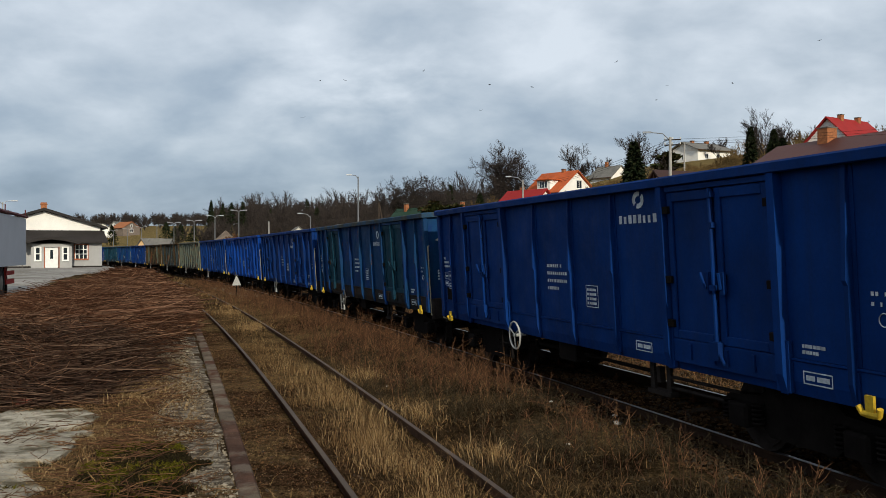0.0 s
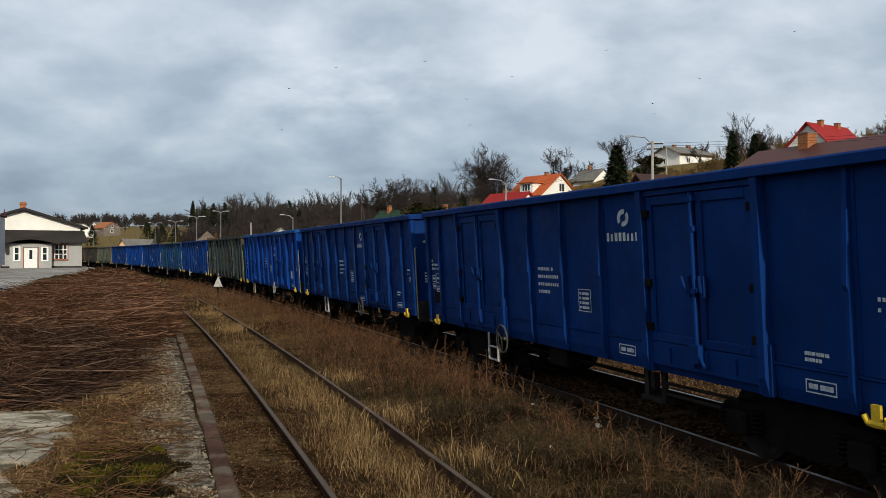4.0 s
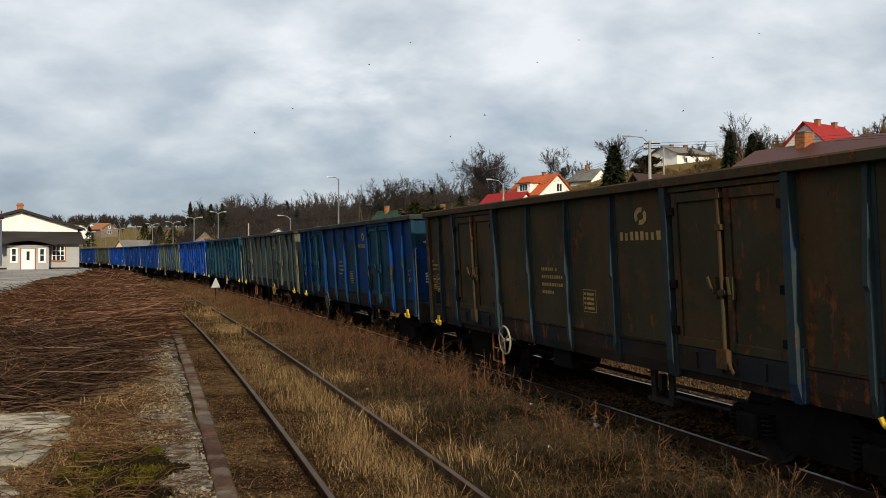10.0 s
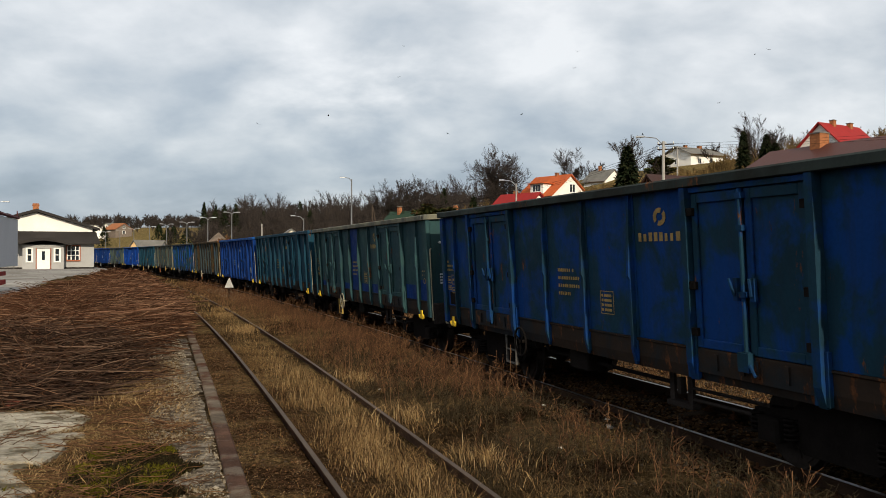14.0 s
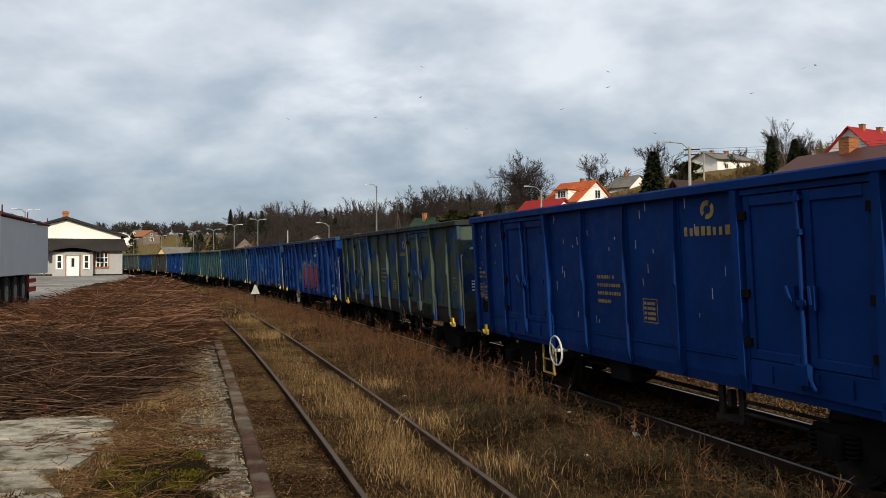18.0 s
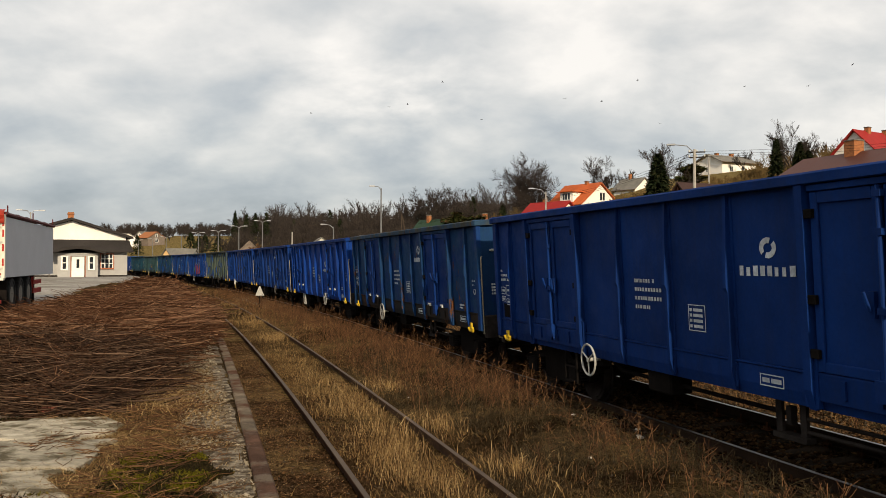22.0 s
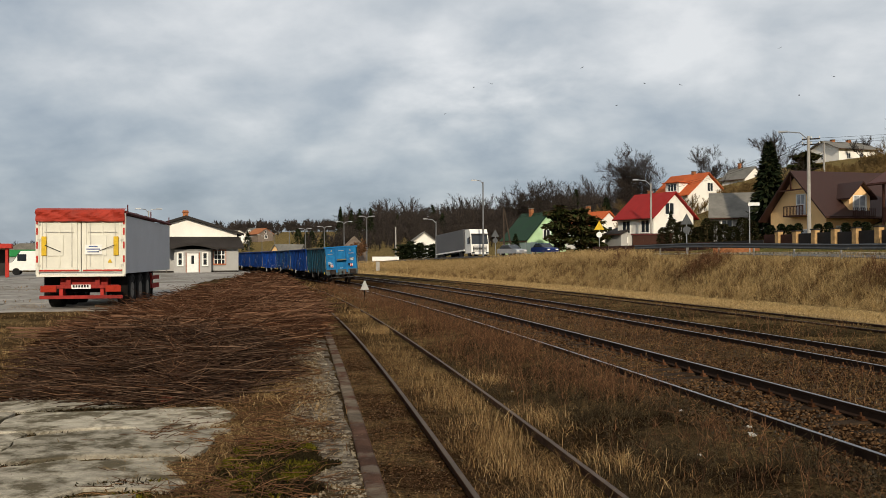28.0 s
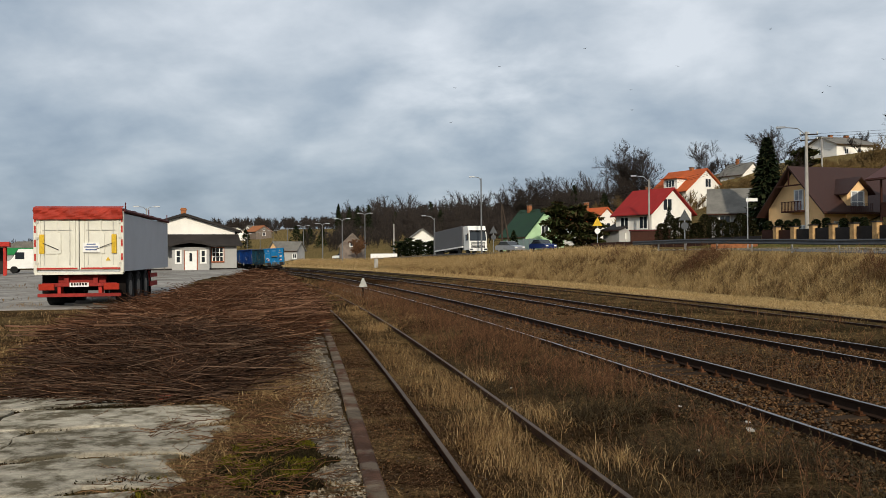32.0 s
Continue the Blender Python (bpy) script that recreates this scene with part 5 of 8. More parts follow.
    cloud("straw_grass", blades(p, 0.085, 0.007, 1.4, 0.6), BLADE, M_STRAW, "yellowed grass beside the brushwood", "grass")
    p = places(6500, -2.6, 0.3, -8.3, -7.3, lambda s, d: np.exp(-((s + 1.35) / 0.5) ** 2 - ((d + 7.72) / 0.25) ** 2)) + [0, 0, 0.04]
    cloud("straw_grass", blades(p, 0.10, 0.008, 1.8, 0.5), BLADE, M_STRAW, "flattened pale tuft before the brushwood", "grass")
    # matted growth between the paving and the strip
    p = places(44000, -7.5, 2.0, -8.75, -7.05, lambda s, d: np.clip(0.35 + 0.65 * (d > -8.25) + 0.4 * (s > -1.2), 0, 1) * np.where(d > -7.45, 0.35, 1.0) * np.where((s < -4.0) & (d > -7.85), 0.12, 1.0))
    k = RNG.random(len(p)) < np.clip(0.45 + 1.1 * patch(p[:, 0], p[:, 1], 1.5, 8.0), 0.08, 0.9)
    cloud("matted_grass", blades(p[k], 0.06, 0.007, 2.4, 0.6), BLADE, M_STRAW, "pale matted stalks at the paving's edge", "grass")
    p = p[~k]
    cloud("matted_grass", blades(p, 0.055, 0.007, 2.6), BLADE, M_DULLG, "matted brown stalks at the paving's edge", "grass")
    p = places(17000, -7.5, 1.5, -13, -7.1, lambda s, d: 0.012 + 0.9 * (d > -8.45 + 0.25 * np.sin(s * 2.3)) * (d < -7.25 + 0.2 * np.sin(s * 3.1)) * (1 - 0.9 * np.exp(-((s + 1.35) / 0.5) ** 2 - ((d + 7.72) / 0.25) ** 2)) * np.clip(0.55 + 1.4 * patch(s, d, 1.4, 14.0), 0.08, 1))
    n = len(p)
    a = RNG.uniform(0, 6.283, n)
    q = p + np.stack([np.cos(a), np.sin(a), RNG.uniform(0, 0.25, n)], 1) * RNG.uniform(0.06, 0.3, (n, 1))
    up = np.array([0, 0, 0.05])
    cloud("litter", sticks(p + up, q + up, 0.0035, 0.002), STICK, M_WEED, "dead twigs and stalks strewn over the paving", "litter")
    # dark growth in the joints of the paving
    pts = []
    for s in (-1.95, -3.14, -4.37, -5.40, -6.65):
        pts.append(places(5200, s - 0.075, s + 0.085, -13.5, -8.0, lambda a, d: np.clip(0.5 + 1.3 * patch(a * 0, d, 0.9, s), 0.12, 1) * (np.abs(a - s) < 0.035 + 0.11 * np.abs(patch(a * 0, d, 1.3, s + 9)))))
    p = np.concatenate(pts) + [0, 0, 0.025]
    cloud("joint_weeds", blades(p, 0.022, 0.010, 2.0), BLADE, M_HUMUS, "dead weeds in the joints of the paving", "weeds")
    # moss
    p = np.concatenate([places(26000, -6.2, -3.6, -8.05, -7.08, lambda s, d: np.clip(5 * (1.0 - ((s + 4.9) / 1.15) ** 2 - ((d + 7.62) / 0.42) ** 2 + 1.3 * patch(s, d, 2.2, 1.0) + 0.5 * patch(s, d, 7.0, 3.0)), 0, 1)), places(2500, -6.2, -5.1, -8.9, -8.0, lambda s, d: np.clip(0.3 + 3 * patch(s, d, 2.5, 6.0), 0, 1))]) + [0, 0, 0.03]
    k = patch(p[:, 0], p[:, 1], 3.5, 5.0) + RNG.normal(0, 0.12, len(p)) > 0.04
    cloud("moss", blades(p[k], 0.034, 0.020, 0.9), BLADE, M_MOSSY, "yellow-green moss cushions on the yard's edge", "moss")
    cloud("moss", blades(p[~k], 0.034, 0.020, 0.9), BLADE, M_HUMUS, "dark withered moss on the yard's edge", "moss")


def brushwood():
    """A long heap of cut branches, lying mostly across the line of sight."""
    heap = thing("brushwood_heap", Matrix(), "long heap of cut russet branches and twigs on the yard", "brushwood")

    def sides(s):
        k = (-2, 2, 6, 12, 30, 60)
        return np.interp(s, k, (-10.2, -10.7, -11.0, -10.9, -9.6, -8.2)), np.interp(s, k, (-8.1, -7.75, -7.3, -6.85, -6.9, -7.0))

    def top(s, d):
        l, q = sides(s)
        f = np.clip(1 - ((d - (l + q) / 2) / ((q - l) / 2)) ** 2, 0, 1)
        front = np.clip((s + 1.2 + 0.9 * np.exp(-((d + 8.6) / 0.5) ** 2)) / 2.2, 0, 1)
        return 0.62 * np.sqrt(f) * front * np.clip((62 - s) / 20, 0, 1), (f > 0) & (front > 0)

    n = 21000
    s = np.concatenate([RNG.uniform(-1.9, 8, 11500), RNG.uniform(8, 20, 6000), RNG.uniform(20, 60, 3500)])
    l, q = sides(s)
    d = l + 0.15 + RNG.uniform(0, 1, n) * (q - l - 0.25)
    h, ok = top(s, d)
    s, d, h = s[ok], d[ok], h[ok]
    n = len(s)
    z = h * RNG.uniform(0.15, 1.05, n) ** 0.6 + 0.03
    loose = RNG.random(n) < np.where(s < 4, 0.5, 0.16)
    ln = np.where(loose, RNG.uniform(0.15, 0.6, n), RNG.uniform(0.5, 1.9, n))
    a = radians(heading(5)) + np.where(loose, RNG.normal(0.1, 1.0, n), RNG.normal(0.08, 0.24, n))
    way = np.stack([np.cos(a), np.sin(a), np.where(loose, RNG.normal(0.05, 0.35, n), RNG.normal(0, 0.12, n))], 1) * np.where(RNG.random(n) < 0.5, 1, -1)[:, None]
    t = PH0 + s / R1
    m = np.stack([CX + (R1 + d) * np.cos(t), CY + (R1 + d) * np.sin(t), z], 1)
    p, q = m - way * ln[:, None] / 2, m + way * ln[:, None] / 2
    q[:, 2] = np.maximum(q[:, 2], 0.03)
    p[:, 2] = np.maximum(p[:, 2], 0.02)
    r = RNG.uniform(0.003, 0.0095, n) * np.where(s > 18, 2.2, np.where(s > 8, 1.4, 1.0))
    near = s + RNG.normal(0, 0.5, n) < 1.3
    for k, mat in ((near, M_TWIGD), (~near, M_TWIG)):
        cloud("brushwood_layer", sticks(p[k], q[k], r[k], r[k] * 0.5), STICK, mat, "", "", heap)
    f = RNG.uniform(0.3, 1, (n, 1))
    b0 = p + (q - p) * f
    b1 = b0 + (q - p) * RNG.uniform(0.1, 0.3, (n, 1)) + RNG.normal(0, 0.09, (n, 3)) + np.array([0, 0, 0.05])
    cloud("side_shoot_layer", sticks(b0, b1, r * 0.6, r * 0.3), STICK, M_TWIG, "", "", heap)
    # a near-black sheet closes the heap from within: shade between twigs as colour
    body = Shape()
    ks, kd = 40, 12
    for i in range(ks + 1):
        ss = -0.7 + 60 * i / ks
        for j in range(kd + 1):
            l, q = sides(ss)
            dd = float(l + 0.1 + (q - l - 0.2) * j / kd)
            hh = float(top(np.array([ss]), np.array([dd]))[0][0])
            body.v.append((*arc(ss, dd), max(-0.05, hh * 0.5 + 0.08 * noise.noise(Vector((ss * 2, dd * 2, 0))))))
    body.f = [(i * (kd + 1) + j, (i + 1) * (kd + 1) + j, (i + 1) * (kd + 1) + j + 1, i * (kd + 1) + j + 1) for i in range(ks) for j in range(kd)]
    part("packed_litter", body, material("brushwood_inner_shade", (0.013, 0.008, 0.006), 0.95, vary=0.5, scale=3, grain=22, bump=1.0, depth=0.08, spec=0.0), heap)
    # the thicker branches one can pick out
    rnd = random.Random(5)
    for i in range(230):
        ss = rnd.uniform(0.6, 24)
        l, q = sides(ss)
        dd = float(l + (q - l) * rnd.uniform(0.06, 0.94))
        hh = float(top(np.array([ss]), np.array([dd]))[0][0])
        a = radians(heading(ss)) + rnd.gauss(0.1, 0.22)
        L = rnd.uniform(1.0, 2.8)
        x, y = arc(ss, dd)
        sh, pts = Shape(), []
        for k in range(5):
            u = (k / 4 - 0.5) * L
            pts.append((u, 0.05 * L * noise.noise(Vector((k * 0.9, i, 0))), 0.04 * L * noise.noise(Vector((k * 0.9, i, 7)))))
        r0 = rnd.uniform(0.008, 0.018)
        for k in range(4):
            sh.tube(pts[k], pts[k + 1], r0 * (1 - 0.15 * k), r0 * (0.85 - 0.15 * k), 5, k in (0, 3))
        for k in (1, 2, 3):
            p0 = Vector(pts[k])
            sh.tube(p0, p0 + Vector((rnd.uniform(0.15, 0.4), rnd.uniform(-0.2, 0.2), rnd.uniform(0, 0.12))), r0 * 0.4, r0 * 0.2, 3, False)
        part("branch", sh, M_BRANCH, heap, m=pose(x, y, max(0.05, hh * 1.02) + 0.02, 0, rnd.uniform(-4, 4), math.degrees(a) + (180 if rnd.random() < 0.5 else 0)))
    return heap


M_BRANCH = material("russet_branch_bark", (0.13, 0.070, 0.042), 0.85, vary=0.4, scale=3, grain=30, random_=0.7, spec=0.02)


def ballast():
    v = np.array([(1, 0, 0), (-1, 0, 0), (0, 1, 0), (0, -1, 0), (0, 0, 1), (0, 0, -1)], float)
    f = [(0, 2, 4), (2, 1, 4), (1, 3, 4), (3, 0, 4), (2, 0, 5), (1, 2, 5), (3, 1, 5), (0, 3, 5)]
    for n, s0, s1, d0, d1, r, label in ((52000, -7, 22, -1.8, 7.2, 0.028, "brown ballast stones round the running tracks"),
                                        (14000, 22, 60, -1.7, 7.0, 0.05, "brown ballast stones along the running tracks"),
                                        (2600, -9, 14, -6.8, -5.0, 0.018, "small stones beside the loading edge"),
                                        (10500, -9, 10, -7.48, -6.95, 0.010, "gravel on the broken concrete strip"),
                                        (1500, -9, 10, -7.5, -6.95, 0.018, "gravel and crumbled concrete on the strip"),
                                        (900, -9, 14, -5.0, -1.8, 0.02, "scattered stones by the siding"),
                                        (1500, 37, 52, -2.3, -0.95, 0.055, "gravel lying pale beside the running track")):
        p = places(n, s0, s1, d0, d1)
        n = len(p)
        sc = r * RNG.uniform(0.5, 1.5, (n, 1, 3)) * np.array([1, 1, 0.7])
        w = v[None] * sc + RNG.normal(0, r * 0.18, (n, 6, 3))
        a = RNG.uniform(0, 6.283, n)
        c, s_ = np.cos(a)[:, None], np.sin(a)[:, None]
        x, y = w[..., 0] * c - w[..., 1] * s_, w[..., 0] * s_ + w[..., 1] * c
        w = np.stack([x, y, w[..., 2]], -1) + p[:, None, :] + np.array([0, 0, r * 0.3])
        cloud("ballast", w, f, M_GRAVEL if label.startswith("gravel") else M_STONES, label, "stones")
    # pale stones
    for s, d, r in ((-1.2, -2.5, 0.07), (-0.4, -1.35, 0.13), (0.15, -1.1, 0.1), (1.5, -1.5, 0.08), (-5.6, -6.3, 0.07), (-5.4, -6.15, 0.05), (-5.7, -6.1, 0.04), (-5.2, -6.4, 0.05), (-3.1, -5.9, 0.04), (-4.3, -5.6, 0.05), (5, -3.3, 0.06), (-3.2, -4.2, 0.05)):
        sh = Shape()
        bm = bmesh.new()
        bmesh.ops.create_icosphere(bm, subdivisions=1, radius=r * 0.62)
        for q in bm.verts:
            q.co *= 0.75 + 0.5 * noise.noise(q.co * 9 + Vector((s, d, 0)))
            q.co.z *= 0.6
        sh.v, sh.f = [tuple(q.co) for q in bm.verts], [tuple(x.index for x in t.verts) for t in bm.faces]
        bm.free()
        ob = new("stone", sh.mesh("stone", M_PALE))
        ob.matrix_basis = pose(*at(s, d, r * 0.25), 0, 0, s * 40)
        tagged(ob, "pale stone lying in the trackside dirt", "stone", "pale stones by the track")


M_PALE = material("pale_limestone", (0.42, 0.40, 0.35), 0.9, vary=0.25, scale=8, grain=40)


# ---- yard paving and loading edge ----
def slab(parent, corners, z0, z1, mat, seed):
    """A slab with broken, slightly uneven edges."""
    rnd = random.Random(seed)
    ring = []
    for (s0, d0), (s1, d1) in zip(corners, corners[1:] + corners[:1]):
        k = max(1, int(math.hypot(s1 - s0, d1 - d0) / 0.28))
        for i in range(k):
            e = 0.025 if mat is not M_CONC else 0.05 + 0.10 * (max(d0, d1) > -9.1)
            ring.append((s0 + (s1 - s0) * i / k + rnd.uniform(-e, e), d0 + (d1 - d0) * i / k + rnd.uniform(-e, e)))
    n = len(ring)
    cs, cd = sum(p[0] for p in ring) / n, sum(p[1] for p in ring) / n
    tilt = rnd.uniform(-0.004, 0.004), rnd.uniform(-0.004, 0.004)
    v = [(*arc(s, d), z0) for s, d in ring]
    v += [(*arc(s, d), z1 - 0.012 + tilt[0] * (s - cs) + tilt[1] * (d - cd)) for s, d in ring]
    v += [(*arc(s + (cs - s) * 0.03, d + (cd - d) * 0.03), z1 + tilt[0] * (s - cs) + tilt[1] * (d - cd)) for s, d in ring]
    f = [(i, (i + 1) % n, (i + 1) % n + n, i + n) for i in range(n)] + [(i + n, (i + 1) % n + n, (i + 1) % n + 2 * n, i + 2 * n) for i in range(n)]
    f.append(tuple(range(2 * n, 3 * n)))
    sh = Shape()
    sh.v, sh.f = v, f
    return part("slab", sh, mat, parent)


def yard():
    pav = thing("yard_paving", Matrix(), "cracked grey concrete slabs, partly overgrown", "paving", kind="structure")
    rows = [(-1.05, -1.9, -8.9), (-2.0, -3.10, -8.15), (-3.18, -4.32, -8.05), (-4.42, -5.35, -8.35), (-5.45, -6.6, -8.6), (-6.7, -7.9, -8.3)]
    for i, (a, b, r) in enumerate(rows):
        d = r
        for j, w in enumerate((1.75 + 0.3 * (i % 2), 2.4, 2.4, 2.4, 2.4)):
            slab(pav, [(a, d), (b, d + (0.12 if i % 2 else -0.1) * (j == 0)), (b, d - w + 0.03), (a, d - w + 0.03)], -0.06, 0.035 + 0.006 * (i % 3), M_CONC, i * 9 + j)
            d -= w
    ob = new("brick", Shape().box(-0.12, -0.06, 0, 0.12, 0.06, 0.065, c=0.008).mesh("brick", M_CHIP))
    ob.matrix_basis = pose(*arc(-1.75, -8.72), 0.047, 0, 0, 30)
    tagged(ob, "loose red brick lying before the brushwood", "brick")
    strip = thing("edge_strip", Matrix(), "broken pale concrete strip along the loading edge", "paving", kind="structure")
    s, k = -14.0, 0
    while s < 9:
        L = 0.55 + 1.5 * ((k * 7) % 5) / 5
        e = siding_d(s) - 2.095
        slab(strip, [(s, e), (s + L, e), (s + L - 0.1 * (k % 2), e - 0.20 - 0.15 * ((k * 5) % 4)), (s + 0.12 * (k % 3), e - 0.18 - 0.16 * ((k * 3) % 4))], -0.06, 0.006 + 0.002 * (k % 2), M_STRIP, 200 + k)
        s += L + 0.05 + 0.25 * (k % 3 == 0)
        k += 1
    edge = thing("loading_edge", Matrix(), "rusty steel-shod edge of the loading yard", "kerb", kind="structure")
    s, k = -20.0, 0
    while s < 20:
        L = 2.4
        sh = Shape()
        n = 4
        for i in range(n + 1):
            q = s + (L - 0.012) * i / n
            e = siding_d(q) - 1.95
            for x, z in ((-0.135, -0.3), (0.0, -1.1), (0.0, 0.022), (-0.014, 0.036), (-0.122, 0.036), (-0.135, 0.026)):
                sh.v.append((*arc(q, e + x), z - 0.05 * max(0, q - 12)))
        sh.f = [(i * 6 + j, i * 6 + (j + 1) % 6, (i + 1) * 6 + (j + 1) % 6, (i + 1) * 6 + j) for i in range(n) for j in range(6)]
        sh.f += [tuple(range(6)), tuple(n * 6 + j for j in range(5, -1, -1))]
        part("edge_beam", sh, M_EDGE2 if k == 6 else M_EDGE, edge)
        s += L
        k += 1
    lot = thing("concrete_yard", Matrix(), "wide pale concrete yard with grass in its joints", "paving", kind="structure")
    k = 0
    for i in range(18):
        s = 17 + i * 5.0
        right = -12.0 + 5.2 * smooth(40, 88, s)
        d = right
        while d > -46:
            slab(lot, [(s, d), (s + 4.94, d + (0.3 if d == right else 0)), (s + 4.94, d - 4.94), (s, d - 4.94)], -0.08, 0.03 + 0.004 * (k % 3), M_LOT, 500 + k)
            d -= 5.0
            k += 1


M_CHIP = material("red_brick_clay", (0.24, 0.075, 0.045), 0.9, vary=0.3, scale=9, grain=40)
M_STRIP = material("crumbling_concrete", (0.25, 0.215, 0.165), 0.95, vary=0.5, scale=16, grain=70, second=(0.075, 0.056, 0.038), amount=0.62, bump=1.0, random_=0.15, spec=0.02)
M_EDGE2 = material("bare_rusty_steel_edging", (0.085, 0.047, 0.032), 0.85, 0.0, vary=0.5, scale=5, grain=60, second=(0.13, 0.10, 0.075), amount=0.35, bump=0.6, spec=0.02)
M_LOT = material("pale_yard_concrete", (0.30, 0.28, 0.25), 0.9, vary=0.3, scale=0.7, grain=8, second=(0.20, 0.18, 0.15), amount=0.4, random_=0.2, spec=0.02)
yard()


# ---- walls, roofs and windows ----
M_GLASS = bpy.data.materials.new("window_glass")
M_GLASS.use_nodes = True
_b = M_GLASS.node_tree.nodes["Principled BSDF"]
_b.inputs["Base Color"].default_value = (0.02, 0.025, 0.03, 1)
_b.inputs["Roughness"].default_value, _b.inputs["Specular IOR Level"].default_value = 0.06, 0.5
M_WPAINT = material("white_window_paint", (0.75, 0.74, 0.70), 0.5, vary=0.06, scale=3, grain=30, bump=0.02, speck=0.18)
M_PLASTER = material("white_plaster", (0.80, 0.77, 0.70), 0.9, vary=0.08, scale=0.6, grain=12, bump=0.1, space="Object", speck=0.18)
M_GREYW = material("grey_plaster", (0.35, 0.345, 0.33), 0.9, vary=0.12, scale=0.6, grain=12, speck=0.18)
M_YWALL = material("apricot_plaster", (0.80, 0.53, 0.26), 0.9, vary=0.08, scale=0.6, grain=12, speck=0.18)
M_LIME = material("pale_green_plaster", (0.42, 0.62, 0.36), 0.9, vary=0.08, scale=0.6, grain=12, speck=0.18)
M_BROWNR = material("brown_sheet_roof", (0.042, 0.021, 0.017), 0.55, 0.1, vary=0.15, scale=0.5, grain=8, stretch=(1, 8, 1), speck=0.18)
M_REDR = material("red_sheet_roof", (0.26, 0.022, 0.020), 0.6, 0.0, vary=0.2, scale=0.5, grain=8, stretch=(1, 8, 1), spec=0.04, speck=0.18)
M_ORANGER = material("orange_tile_roof", (0.48, 0.105, 0.03), 0.75, vary=0.2, scale=0.8, grain=7)
M_GREENR = material("dark_green_roof", (0.018, 0.045, 0.024), 0.6, vary=0.2, scale=0.5, grain=8)
M_GREYR = material("grey_slate_roof", (0.17, 0.16, 0.14), 0.85, vary=0.25, scale=0.7, grain=6)
M_BLACKR = material("dark_felt_roof", (0.032, 0.028, 0.026), 0.8, vary=0.25, scale=0.7, grain=8)
M_BRICK = material("orange_brick", (0.33, 0.13, 0.055), 0.9, vary=0.3, scale=4, grain=12)
M_WOODB = material("dark_brown_boards", (0.055, 0.022, 0.014), 0.7, vary=0.25, scale=2, grain=20, stretch=(1, 1, 8))
M_TERRA = material("terracotta_window_trim", (0.36, 0.12, 0.06), 0.7, vary=0.15, scale=4, grain=20)
M_ASPH = material("grey_asphalt", (0.10, 0.098, 0.095), 0.9, vary=0.2, scale=1, grain=30)
M_GALV = material("galvanised_steel", (0.36, 0.37, 0.38), 0.45, 0.75, vary=0.12, scale=2, grain=30, bump=0.03, speck=0.18)
M_CPOLE = material("grey_concrete_pole", (0.34, 0.325, 0.295), 0.9, vary=0.15, scale=2, grain=20)


M_NET = material("net_curtain_behind_glass", (0.36, 0.38, 0.41), 0.12, vary=0.35, scale=1.5, grain=30, bump=0.0)


def window(parent, m, w, h, trim=M_WPAINT, bars_=1, cross=1, label="", glass=None):
    """A window on a wall: m has its foot at the wall face, x along the wall, y outward."""
    f = Shape()
    t = 0.10
    f.box(-w / 2 - t, -0.02, -t, -w / 2, 0.05, h + t).box(w / 2, -0.02, -t, w / 2 + t, 0.05, h + t)
    f.box(-w / 2, -0.02, -t, w / 2, 0.05, 0).box(-w / 2, -0.02, h, w / 2, 0.05, h + t)
    win = part("window", f, trim, parent, label, m)
    part("pane", Shape().box(-w / 2, -0.015, 0, w / 2, 0.012, h), glass or M_GLASS, win, "net-curtained glass" if glass else "dark glass")
    b = Shape()
    for i in range(bars_):
        x = -w / 2 + w * (i + 1) / (bars_ + 1)
        b.box(x - 0.045, 0.0125, 0, x + 0.045, 0.035, h)
    for i in range(cross):
        z = h * (i + 1) / (cross + 1)
        b.box(-w / 2, 0.0125, z - 0.04, w / 2, 0.033, z + 0.04)
    b.box(-w / 2, 0.0126, 0, -w / 2 + 0.08, 0.034, h).box(w / 2 - 0.08, 0.0126, 0, w / 2, 0.034, h)
    part("glazing_bar", b, M_WPAINT, win, "white glazing bars")
    part("sill", Shape().box(-w / 2 - 0.1, 0.0, -t - 0.05, w / 2 + 0.1, 0.12, -t), trim, win)
    return win


def house(name, m, W, L, eave, ridge, wall, roof, label, over=0.5, wins=(), chimneys=(), glass=None):
    """A gabled house: ridge along local y, gable fronts at y = -L/2 and L/2; wins: (face, along, foot, w, h, bars, cross)."""
    h = thing(name, m, label, "house", "houses along the road")
    out = [(-W / 2, -1.5), (W / 2, -1.5), (W / 2, eave), (0, ridge), (-W / 2, eave)]
    part("wall", Shape().extrude(out, -L / 2, L / 2), wall, h)
    k = (ridge - eave) / (W / 2)
    for q in (-1, 1):
        x1 = W / 2 + over
        o = [(0, ridge + 0.03), (q * x1, eave - over * k + 0.03), (q * x1, eave - over * k + 0.21), (0, ridge + 0.25)]
        part("roof_slope", Shape().extrude(o, -L / 2 - over, L / 2 + over), roof, h)
        part("gutter", Shape().tube((q * (x1 + 0.05), -L / 2 - over, eave - over * k + 0.04), (q * (x1 + 0.05), L / 2 + over, eave - over * k + 0.04), 0.07), M_WOODB, h)
    for x, y, z, s in chimneys:
        c = part("chimney", Shape().box(x - s / 2, y - s / 2, z - 2.2, x + s / 2, y + s / 2, z), M_BRICK, h, "brick chimney")
        part("chimney_cap", Shape().box(x - s / 2 - 0.07, y - s / 2 - 0.07, z + 0.002, x + s / 2 + 0.07, y + s / 2 + 0.07, z + 0.1), M_GREYR, c)
